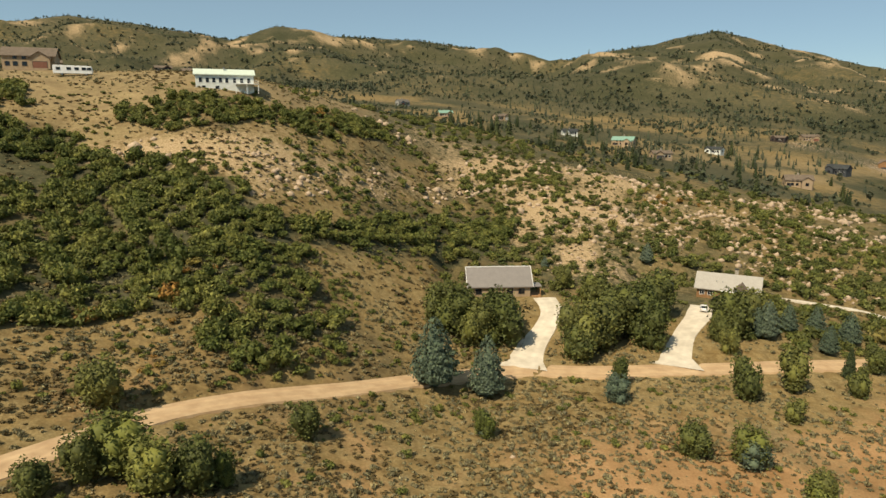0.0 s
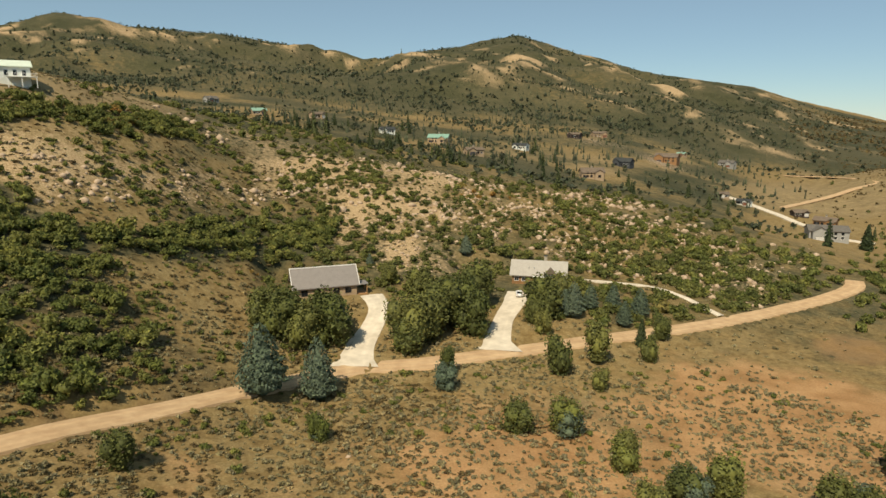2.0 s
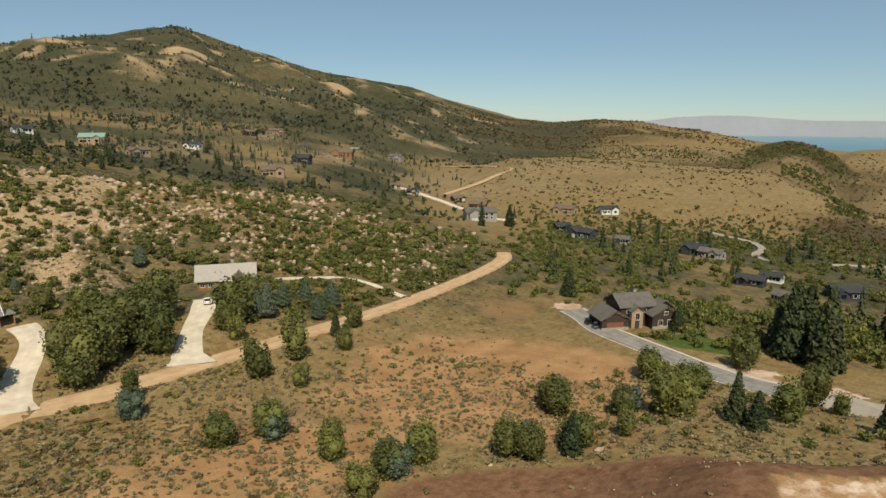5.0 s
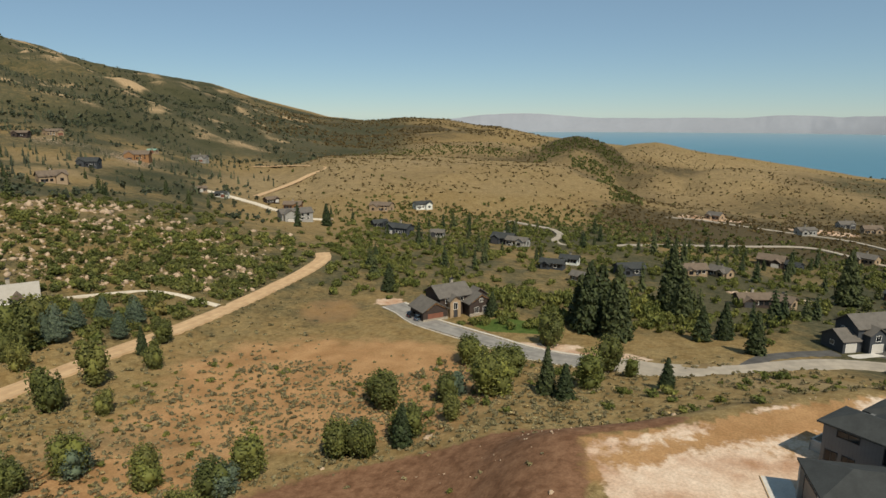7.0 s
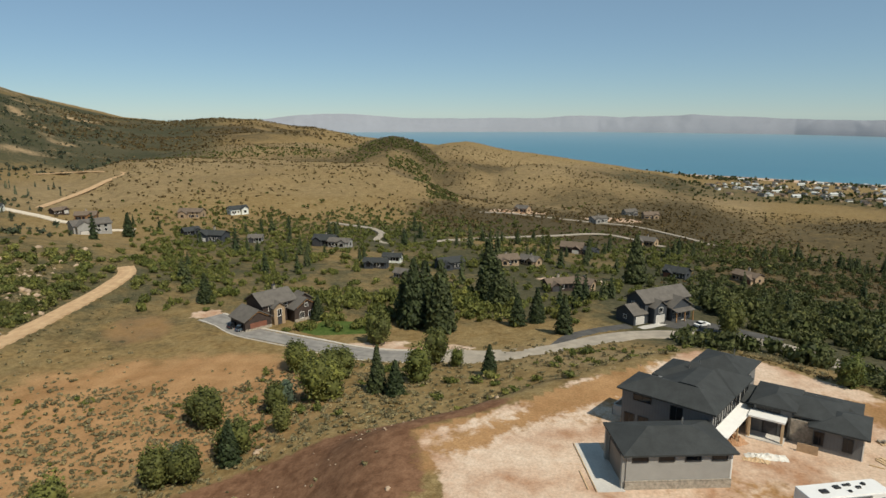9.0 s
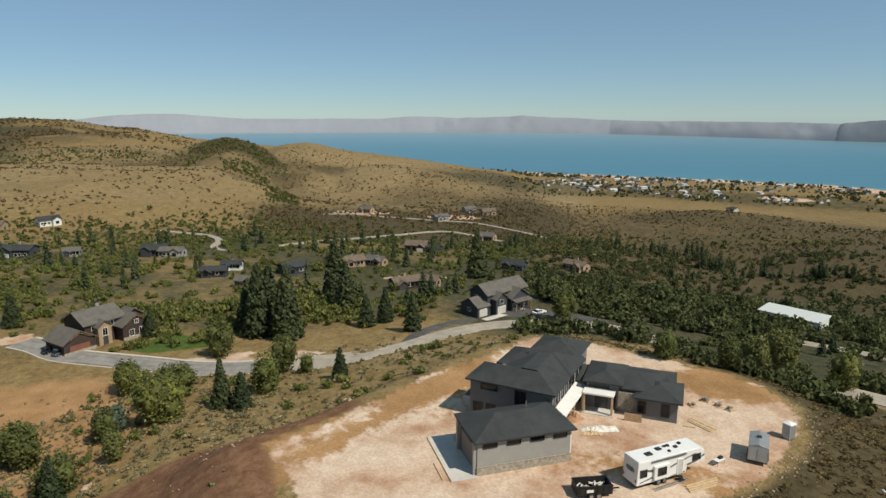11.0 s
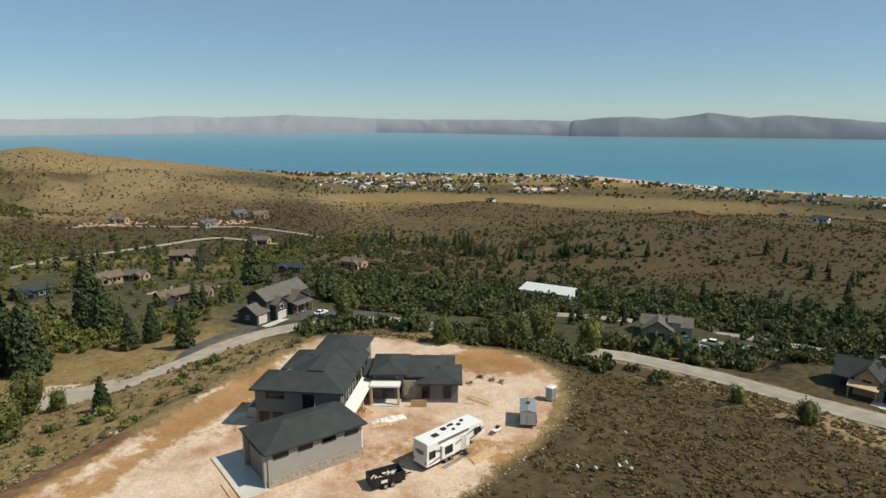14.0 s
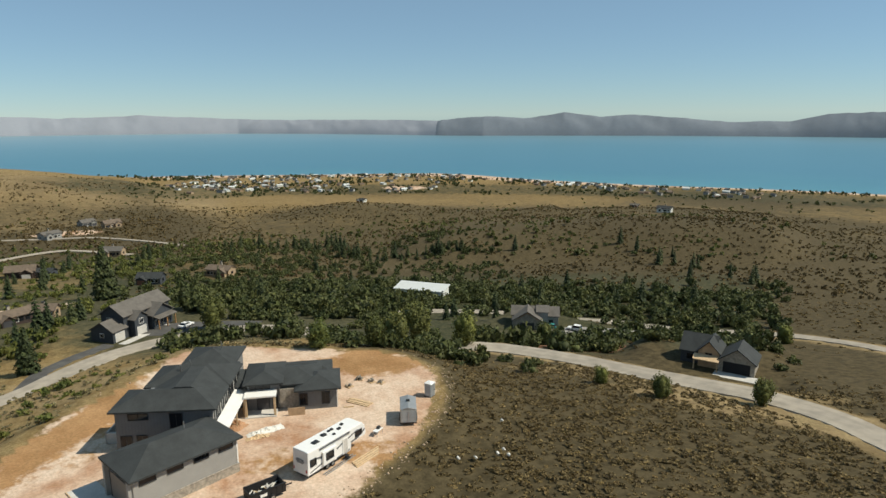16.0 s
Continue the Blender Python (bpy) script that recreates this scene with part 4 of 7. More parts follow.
I4 = Matrix.Identity(4)


def shift(x, y, z=0.0, turn=0.0):
    return Matrix.Translation((x, y, z)) @ Matrix.Rotation(radians(turn), 4, "Z")


# ---- the new house on its levelled plot ----


def build_garage():
    top = thing("garage", "detached grey garage with charcoal hip roof and stone base", "garage", shift(69.9, -4.9, PAD_Z, -74.2))
    w, d, h = 12.4, 7.2, 4.6
    block(top, I4, w, d, h, GREY_SIDING, CHARCOAL, "hip", pitch=0.36, over=0.55, base=0.3)
    part("stone_base", boxes((-0.07, w + 0.07, -0.09, 0.0, -0.2, 1.05)), STONE, top, "grey ledgestone base course")
    part("ledge", boxes((-0.1, w + 0.1, -0.14, -0.002, 1.05, 1.14)), STONE, top)
    for u in (1.6, 4.7, 7.8, 10.9):
        window(top, I4, w, d, "f", u, 3.55, 1.7, 0.6, bars=0)
    part("corner_board", boxes((w - 0.14, w + 0.03, -0.05, -0.003, 1.14, 4.4)), WHITE_TRIM, top)
    door(top, I4, w, d, "l", 3.6, 0.0, 5.0, 3.3, DULL_DOOR, "garage_door", "wide taupe garage door")
    for u in (0.4, 6.8):
        part("pillar", boxes((-0.45, 0.02, d - u - 0.25, d - u + 0.25, -0.2, 4.35)), GREY_SIDING, top)
    part("vent_pipe", boxes((8.2, 8.32, 4.6, 4.72, 5.2, 6.6)), STEEL, top)


build_garage()
slab = tagged(new("slab"), "pale concrete apron in front of the garage door", "concrete slab")
slab.matrix_basis = shift(69.9, -4.9, PAD_Z, -74.2)
part("apron", soften(boxes((-3.3, -0.02, -0.4, 10.8, -0.3, 0.09)), 0.02), CONCRETE, slab)
part("form_board", boxes((-3.42, -3.32, -0.4, 10.8, -0.1, 0.16)), RAW_WOOD, slab)
part("form_board", boxes((-4.3, -4.15, 0.2, 4.2, 0, 0.14)), RAW_WOOD, slab)


def build_main():
    top = thing("house", "unfinished two-storey grey house with charcoal hip roofs", "house", shift(86.0, -4.9, PAD_Z, -117.8))
    h = 5.9
    a = I4
    block(top, a, 12.2, 5.9, h, BATTEN, CHARCOAL, "hip", pitch=0.4, over=0.6, base=0.5)
    b = shift(1.7, 7.6)
    block(top, b, 10.5, 6.8, h - 0.05, BATTEN, CHARCOAL, "hip", pitch=0.42, over=0.6, base=0.5)
    part("wall", boxes((2.2, 12.18, 5.0, 9.0, -0.4, h - 0.05)), BATTEN, top)
    part("roof", prism([(2.6, h - 0.1), (12.7, h - 0.1), (8.6, h + 1.45), (6.6, h + 1.45)], 3.4, 10.6), CHARCOAL, top)
    c = shift(3.8, 15.8)
    block(top, c, 7.0, 7.5, h - 0.5, BATTEN, CHARCOAL, "hip", pitch=0.34, over=0.6, base=0.8)
    link = shift(4.4, 13.9)
    part("wall", boxes((0, 7.2, 0, 2.6, -0.6, h - 0.7)), BATTEN, top, "", link)
    part("roof", boxes((-0.2, 7.6, -0.2, 2.8, h - 0.7, h - 0.45)), CHARCOAL, top, "", link)
    part("deck", boxes((-3.6, -0.02, 0.4, 2.8, 3.0, 3.25)), WHITE_TRIM, top, "white deck membrane", link)
    # front windows and the door in the gap
    window(top, a, 12.2, 9.5, "f", 2.9, 4.55, 2.4, 0.75, bars=1)
    window(top, a, 12.2, 9.5, "f", 7.6, 3.3, 1.5, 1.9, bars=1)
    window(top, a, 12.2, 9.5, "f", 1.2, 0.9, 1.3, 1.4)
    window(top, a, 12.2, 9.5, "f", 3.2, 0.9, 1.3, 1.4)
    for u in (1.0, 2.6, 4.6, 6.4, 8.2):
        window(top, a, 12.26, 9.5, "r", u, 3.6, 0.95, 1.5, bars=0)
    for u in (2.2, 4.2, 6.2):
        window(top, b, 10.56, 6.8, "r", u, 3.6, 0.95, 1.4, bars=0)
    # white side roof over the walk along the long wall
    part("side_roof", prism([(12.25, 3.05), (14.1, 2.75), (14.1, 2.93), (12.25, 3.23)], 0.2, 13.2), WHITE_TRIM, top, "white membrane over the side walk")
    posts(top, a, [(13.9, 0.6), (13.9, 5.0), (13.9, 9.2), (13.9, 12.8)], 0, 2.76, RAW_WOOD, 0.2)
    part("wall", boxes((12.2, 12.24, 0.1, 13.0, 3.24, 5.6)), GREY_SIDING, top, "pale siding of the upper wall")
    part("stair_wall", boxes((-2.6, -0.02, 0.6, 0.9, -0.3, 1.5), (-2.6, -2.4, 0.6, 4.0, -0.3, 1.5)), CONCRETE, top, "concrete retaining wall", shift(0, 2.0))
    for x, y in ((6.2, 11.5), (5.4, 9.8), (8.6, 19.5)):
        part("vent_pipe", boxes((x - 0.06, x + 0.06, y - 0.06, y + 0.06, 6.6, 7.9)), STEEL, top)
    # one-storey wing
    w3 = shift(*((Matrix.Rotation(radians(117.8), 2) @ Vector((83.0 - 86.0, -34.0 + 4.9)))), 0, 5.8)
    r = w3 @ shift(-5.6, 0)
    block(top, r, 5.6, 6.6, 3.25, BATTEN, CHARCOAL, "hip", pitch=0.33, over=0.6, base=0.4)
    window(top, r, 5.6, 6.6, "f", 3.9, 0.8, 1.0, 1.7)
    window(top, r, 5.6, 6.6, "f", 0.7, 0.8, 1.0, 1.7)
    part("corner_board", boxes((5.5, 5.63, -0.04, -0.003, 0, 3.1)), WHITE_TRIM, top, "", r)
    s = w3 @ shift(-8.9, 0.9)
    part("stone_wall", boxes((0, 3.3, 0, 6.0, -0.3, 3.1)), STONE, top, "tan ledgestone wall", s)
    block(top, w3 @ shift(-13.2, 1.6), 10.4, 6.4, 3.7, BATTEN, CHARCOAL, "hip", pitch=0.34, over=0.6, base=0.4)
    block(top, w3 @ shift(-12.9, 0.9), 4.6, 7.4, 4.35, BATTEN, CHARCOAL, "hip", pitch=0.3, over=0.6, base=0.4)
    for u in (0.8, 1.8, 2.8):
        window(top, w3 @ shift(-12.9, 0.9), 4.6, 7.4, "f", u, 3.45, 0.8, 0.5, bars=0)
    e = w3 @ shift(-13.0, 0.88)
    door(top, e, 13.2, 7.2, "f", 2.3, 0.15, 1.6, 2.3, DARK_DOOR, "entrance_door", "dark glazed entrance door")
    window(top, e, 13.2, 7.2, "f", 4.0, 0.3, 0.7, 2.1, bars=0)
    # porch
    p = w3 @ shift(-13.1, -1.4)
    part("porch_roof", boxes((-0.1, 4.4, 0, 2.6, 3.0, 3.22)), WHITE_TRIM, top, "white porch roof membrane", p)
    part("porch_floor", boxes((-0.1, 4.4, -0.1, 2.8, -0.2, 0.14)), CONCRETE, top, "", p)
    posts(top, p, [(0.15, 0.25), (4.15, 0.25)], 0.14, 3.0, RAW_WOOD, 0.32)
    q = w3 @ shift(-19.5, 2.4)
    block(top, q, 6.8, 6.0, 3.5, BATTEN, CHARCOAL, "hip", pitch=0.3, over=0.5, base=0.4)
    window(top, q, 6.8, 6.0, "f", 5.4, 0.9, 1.2, 1.8)
    k = w3 @ shift(-12.0, 7.0)
    block(top, k, 11.0, 4.4, 3.0, BATTEN, CHARCOAL, "hip", pitch=0.28, over=0.5, base=0.4)


build_main()

# ---- the plot's vehicles and building gear ----
WHITE_PAINT = plain("white gelcoat", (0.74, 0.74, 0.72), 0.35, size=2.0, vary=0.05, spec=0.5, space="Object")
GREY_STRIPE = plain("grey graphics", (0.12, 0.125, 0.13), 0.4, size=1.0)
BLACK_STEEL = plain("black painted steel", (0.02, 0.02, 0.021), 0.5, size=0.8)
TYRE = plain("tyre rubber", (0.022, 0.022, 0.022), 0.85, size=0.3)
RIM = plain("wheel rim", (0.4, 0.4, 0.4), 0.35, 0.8, size=0.3)
ALU = plain("grey aluminium", (0.36, 0.37, 0.37), 0.45, 0.5, size=1.2)
PLASTIC = plain("grey plastic", (0.42, 0.44, 0.44), 0.6, size=0.8, space="Object")
TARP = plain("white sheeting", (0.68, 0.66, 0.6), 0.8, size=0.7, vary=0.12)


def wheel(parent, m, r=0.38, wide=0.24):
    def ring(radius, depth):
        bm = bmesh.new()
        bmesh.ops.create_cone(bm, cap_ends=True, segments=16, radius1=radius, radius2=radius, depth=depth, matrix=Matrix.Rotation(radians(90), 4, "X"))
        return bm
    w = part("wheel", shared(("tyre", r, wide), lambda: soften(ring(r, wide), 0.03), TYRE), None, parent, "", m)
    part("rim", shared(("rim", r, wide), lambda: ring(r * 0.6, wide + 0.03), RIM), None, w)


def build_camper():
    top = thing("travel_trailer", "long white fifth-wheel camping trailer with dark swooping graphics", "camper trailer", shift(67.6, -22.6, PAD_Z, -67.0))
    L, H, W = 10.4, 3.6, 1.27    # drawn along x, from the rear
    side = [(0, 0.62), (7.4, 0.62), (7.6, 1.55), (10.2, 1.62), (10.4, 2.0), (10.1, 3.1), (9.4, 3.5), (0.1, H)]
    part("body", soften(prism(side, -W, W), 0.06), WHITE_PAINT, top, "white ribbed body shell")
    part("roof", soften(prism([(0.1, H), (9.4, 3.5), (9.9, 3.3), (9.9, 3.36), (9.4, 3.57), (0.1, H + 0.07)], -W + 0.03, W - 0.03), 0.02), WHITE_PAINT, top)
    part("chassis", boxes((0.2, 7.3, -1.0, 1.0, 0.38, 0.62)), BLACK_STEEL, top)
    y = -W - 0.012
    for pts in (((0.4, 1.0), (3.0, 1.5), (5.6, 2.3), (8.8, 3.0), (8.8, 2.85), (5.7, 2.1), (3.1, 1.3), (0.4, 0.85)),
                ((0.4, 2.6), (2.6, 2.2), (4.4, 1.5), (4.6, 1.25), (2.5, 1.9), (0.4, 2.4)),
                ((7.4, 1.8), (8.7, 2.0), (10.1, 2.6), (10.2, 2.4), (8.8, 1.75), (7.5, 1.6)),
                ((4.8, 0.8), (7.2, 1.0), (7.2, 0.75), (4.8, 0.68))):
        part("stripe", prism(list(pts), y, -W + 0.002), GREY_STRIPE, top)
    side_m = Matrix.Translation((0, -W, 0))
    for u, z, ww, hh in ((0.9, 1.7, 0.8, 0.75), (3.3, 1.65, 1.0, 0.75), (8.9, 2.15, 1.1, 0.6)):
        window(top, side_m, L, 2.5, "f", u, z, ww, hh, bars=0)
    door(top, side_m, L, 2.5, "f", 6.4, 0.75, 0.7, 1.9, PALE_DOOR, "entry_door")
    part("slide_out", soften(boxes((2.3, 4.6, -W - 0.32, -W + 0.02, 1.0, 2.75)), 0.04), WHITE_PAINT, top)
    window(top, Matrix.Translation((0, -W - 0.32, 0)), L, 2.5, "f", 3.4, 1.6, 1.1, 0.8, bars=0)
    rear = Matrix.Rotation(radians(-90), 4, "Z")
    for z, ww in ((2.45, 1.3), (2.25, 1.5), (2.05, 1.1)):
        part("lettering_bar", boxes((-ww / 2, ww / 2, -0.012, 0.002, z, z + 0.12)), GREY_STRIPE, top, "", rear)
    for yy in (-1.05, 1.05):
        part("tail_lamp", boxes((-0.03, 0.01, yy - 0.08, yy + 0.08, 1.0, 1.4)), plain("red lens", (0.4, 0.02, 0.02), 0.3), top)
    for x, yy, s, t in ((2.4, -0.2, 0.9, 0.7), (4.3, 0.3, 0.7, 0.6), (5.2, -0.6, 0.35, 0.35), (5.9, 0.5, 0.4, 0.4), (6.6, -0.1, 0.5, 0.4), (7.6, 0.4, 0.4, 0.4), (5.4, 0.5, 0.4, 0.3)):
        part("roof_vent", soften(boxes((x - s / 2, x + s / 2, yy - t / 2, yy + t / 2, 3.55, 3.78)), 0.04), BLACK_STEEL, top)
    for x in (3.3, 4.2):
        for yy in (-1.12, 1.12):
            wheel(top, Matrix.Translation((x, yy, 0.38)))
    for x in (7.0, 7.1):
        part("landing_leg", boxes((x - 0.06, x + 0.06, -0.9 if x == 7.0 else 0.78, -0.78 if x == 7.0 else 0.9, 0, 0.7)), STEEL, top)
    part("step", boxes((6.1, 6.7, -W - 0.7, -W - 0.1, 0.25, 0.31), (6.1, 6.7, -W - 0.4, -W, 0.45, 0.51)), BLACK_STEEL, top)
    part("awning", boxes((2.0, 7.2, -W - 0.16, -W, 3.2, 3.36)), GREY_STRIPE, top, "rolled grey awning")


build_camper()


def build_dumpster():
    top = thing("dump_trailer", "black steel dump trailer part filled with building rubble", "trailer", shift(64.9, -15.9, PAD_Z, -83))
    part("bed", boxes((0, 4.2, 0, 0.08, 0.45, 1.45), (0, 4.2, 1.95, 2.03, 0.45, 1.45), (0, 0.08, 0, 2.03, 0.45, 1.45), (4.12, 4.2, 0, 2.03, 0.45, 1.45), (0, 4.2, 0, 2.03, 0.4, 0.5)), BLACK_STEEL, top)
    for k in range(6):
        part("rib", boxes((0.3 + k * 0.7, 0.4 + k * 0.7, -0.06, 0, 0.45, 1.4)), BLACK_STEEL, top)
    part("rail", boxes((-0.03, 4.23, -0.07, 0.1, 1.45, 1.55), (-0.03, 4.23, 1.93, 2.1, 1.45, 1.55)), BLACK_STEEL, top)
    part("tailgate_sign", boxes((1.1, 1.9, -0.085, -0.065, 0.8, 1.15)), WHITE_TRIM, top, "white blank plate")
    part("tongue", boxes((4.2, 5.4, 0.95, 1.08, 0.42, 0.54)), BLACK_STEEL, top)
    for x in (1.6, 2.5):
        for y in (-0.12, 2.15):
            wheel(top, Matrix.Translation((x, y, 0.36)), 0.36, 0.22)
    rubble = thing("rubble", "pale offcuts and wrapping inside the dump trailer", "debris", shift(64.9, -15.9, PAD_Z + 0.5, -83))
    g = random.Random(4)
    for k in range(22):
        x, y = g.uniform(0.4, 3.8), g.uniform(0.35, 1.7)
        part("offcut", boxes((-g.uniform(0.2, 0.6), g.uniform(0.2, 0.6), -0.07, 0.07, 0, 0.06)), g.choice((TARP, RAW_WOOD, CONCRETE)), rubble, "", Matrix.Translation((x, y, 0.05 + 0.02 * k)) @ Euler((g.uniform(-0.4, 0.4), g.uniform(-0.3, 0.3), g.uniform(0, 3.1))).to_matrix().to_4x4())


build_dumpster()


def build_cargo():
    top = thing("cargo_trailer", "grey enclosed cargo trailer with a peaked roof", "trailer", shift(72.6, -38.9, PAD_Z, -118))
    w, l, h = 2.3, 4.2, 2.75
    part("body", soften(prism([(0, 0.5), (w, 0.5), (w, h - 0.3), (w / 2, h), (0, h - 0.3)], 0, l), 0.03), ALU, top)
    part("rear_door", boxes((0.12, w - 0.12, -0.03, 0.0, 0.55, h - 0.45)), PLASTIC, top, "pale ramp door")
    part("roof_vent", boxes((w / 2 - 0.25, w / 2 + 0.25, 2.0, 2.5, h - 0.1, h + 0.12)), TRIM, top)
    part("latch", boxes((w / 2 - 0.04, w / 2 + 0.04, -0.06, 0, 0.6, h - 0.6)), STEEL, top)
    part("bumper", boxes((0, w, -0.08, 0.0, 0.38, 0.5)), BLACK_STEEL, top)
    for y in (1.7, 2.5):
        for x in (-0.02, w + 0.02):
            wheel(top, Matrix.Translation((x, y, 0.36)) @ Matrix.Rotation(radians(90), 4, "Z"), 0.36, 0.2)
    part("tongue", boxes((w / 2 - 0.06, w / 2 + 0.06, l, l + 1.2, 0.42, 0.54)), BLACK_STEEL, top)


build_cargo()


def build_toilet():
    top = thing("portable_toilet", "grey plastic portable toilet with a white roof", "portable toilet", shift(78.0, -47.2, PAD_Z, -64))
    part("cabin", soften(boxes((0, 1.2, 0, 1.2, 0.1, 2.15)), 0.04), PLASTIC, top)
    part("roof", soften(hip_roof(1.2, 1.2, 2.18, 0.06, 0.35, 0.08), 0.03), WHITE_PAINT, top, "translucent white roof")
    leaf = part("door", boxes((0.15, 1.05, -0.03, 0, 0.2, 2.0)), ALU, top)
    part("handle", boxes((0.92, 0.98, -0.07, -0.03, 1.0, 1.15)), TRIM, leaf)
    for z in (0.6, 1.0, 1.4, 1.8):
        part("rib", boxes((-0.03, 0.0, 0.1, 1.1, z, z + 0.06)), PLASTIC, top)
    part("skid", boxes((-0.05, 1.25, 0.05, 0.2, 0, 0.1), (-0.05, 1.25, 1.0, 1.15, 0, 0.1)), TRIM, top)


build_toilet()


def lay(name, label, category, x, y, turn, pieces, mat, group="", piece="board"):
    top = thing(name, label, category, shift(x, y, PAD_Z, turn), group)
    for k, s in enumerate(pieces):
        part(piece, boxes(s), mat, top)
    return top


lay("lumber_stack", "stack of long pale boards lying on the dirt", "lumber", 82.4, -37.2, -60, [(-0.6 + 0.32 * k, -0.32 + 0.32 * k, -1.9, 1.9 + 0.2 * (k % 2), 0.0, 0.12 + 0.06 * (k % 2)) for k in range(5)], RAW_WOOD)
lay("lumber_stack", "offcut boards beside the ladder", "lumber", 67.4, -31.3, -68, [(-2.4 + 0.1 * k, 1.6 + 0.3 * k, -0.5 + 0.27 * k, -0.28 + 0.27 * k, 0, 0.1 + 0.07 * (k % 3)) for k in range(5)], RAW_WOOD)
lay("plywood_sheet", "plywood sheet leaning by the wing wall", "board", 83.9, -28.0, -112, [(-1.2, 1.2, -0.25, -0.18, 0, 1.2)], SHEATHING, piece="sheet")
lay("concrete_curb", "short board on the dirt beside the wing", "board", 82.0, -35.3, -112, [(-0.8, 0.8, -0.1, 0.1, 0, 0.15)], RAW_WOOD)


def build_ladder():
    top = thing("ladder", "long aluminium extension ladder lying on the dirt", "ladder", shift(66.6, -25.2, PAD_Z, -64))
    part("rail", boxes((0, 5.6, -0.25, -0.18, 0.03, 0.13)), ALU, top)
    part("rail", boxes((0, 5.6, 0.18, 0.25, 0.03, 0.13)), ALU, top)
    for k in range(16):
        part("rung", shared(("rung",), lambda: boxes((-0.03, 0.03, -0.18, 0.18, 0, 0.05)), ALU), None, top, "", Matrix.Translation((0.25 + k * 0.34, 0, 0.06)))


build_ladder()


def build_pallet(x, y, turn, load, label):
    top = thing("pallet", label, "pallet", shift(x, y, PAD_Z, turn), "pallets of stone")
    for k in range(5):
        part("slat", boxes((-0.6 + 0.25 * k, -0.42 + 0.25 * k, -0.5, 0.5, 0.1, 0.14)), RAW_WOOD, top)
    part("runner", boxes((-0.6, 0.6, -0.5, -0.4, 0, 0.1), (-0.6, 0.6, 0.4, 0.5, 0, 0.1)), RAW_WOOD, top)
    g = random.Random(int(x * 10))
    for k in range(load):
        part("stone", boxes((-0.16, 0.16, -0.11, 0.11, 0, 0.18)), STONE, top, "", Matrix.Translation((g.uniform(-0.42, 0.42), g.uniform(-0.36, 0.36), 0.14 + 0.17 * (k // 6))) @ Matrix.Rotation(g.uniform(0, 3), 4, "Z"))


build_pallet(88.7, -38.4, 20, 10, "wooden pallet with loose stones")
build_pallet(90.3, -41.0, 50, 18, "wooden pallet heaped with building stone")
build_pallet(88.4, -42.2, 10, 14, "wooden pallet stacked with pale stone")
build_pallet(87.2, -43.3, 30, 12, "wooden pallet with blocks")


def build_table():
    top = thing("work_table", "small white folding table with a saw on it", "table", shift(72.2, -35.2, PAD_Z, -60))
    part("tabletop", soften(boxes((-0.75, 0.75, -0.38, 0.38, 0.7, 0.76)), 0.02), WHITE_PAINT, top)
    for x in (-0.62, 0.62):
        for y in (-0.3, 0.3):
            part("leg", shared(("table_leg",), lambda: boxes((-0.025, 0.025, -0.025, 0.025, 0, 0.7)), STEEL), None, top, "", Matrix.Translation((x, y, 0)))
    saw = thing("table_saw", "dark bench saw standing on the folding table", "saw", shift(72.4, -35.4, PAD_Z + 0.76, -60))
    part("housing", soften(boxes((-0.25, 0.3, -0.22, 0.22, 0, 0.3)), 0.03), TRIM, saw)
    part("blade_guard", boxes((-0.02, 0.02, -0.12, 0.12, 0.3, 0.42)), STEEL, saw)


build_table()


def build_sheeting(name, label, x, y, turn, w, d, high, mat, seed):
    """A crumpled heap of sheeting."""
    g = np.random.default_rng(seed)
    n, m = 18, 9
    u, v = np.meshgrid(np.linspace(-1, 1, n), np.linspace(-1, 1, m), indexing="ij")
    z = (1 - u * u) * (1 - v * v) * high * (0.6 + 0.8 * g.random((n, m)))
    pts = np.stack([u * w / 2 + g.normal(0, 0.05, (n, m)), v * d / 2 + g.normal(0, 0.12, (n, m)), z], -1).reshape(-1, 3)
    idx = np.arange(n * m).reshape(n, m)
    me = bpy.data.meshes.new(name)
    me.from_pydata(pts.tolist(), [], np.stack([idx[:-1, :-1], idx[1:, :-1], idx[1:, 1:], idx[:-1, 1:]], -1).reshape(-1, 4).tolist())
    me.materials.append(mat)
    ob = tagged(new(name, me), label, "debris")
    ob.matrix_basis = shift(x, y, PAD_Z + 0.02, turn)
    return ob


build_sheeting("sheeting_heap", "crumpled white plastic sheeting on the dirt yard", 81.4, -22.6, -85, 5.2, 1.6, 0.45, TARP, 3)
build_sheeting("timber_heap", "heap of offcuts beside the white sheeting", 80.3, -21.2, -95, 3.2, 1.0, 0.3, RAW_WOOD, 5)
build_sheeting("soil_heap", "heap of brown soil under the side walk", 84.6, -19.4, -60, 3.4, 2.0, 0.9, plain("heaped soil", (0.42, 0.25, 0.14), 0.95, size=0.6, vary=0.25, relief=0.06), 6)

# ---- cars ----


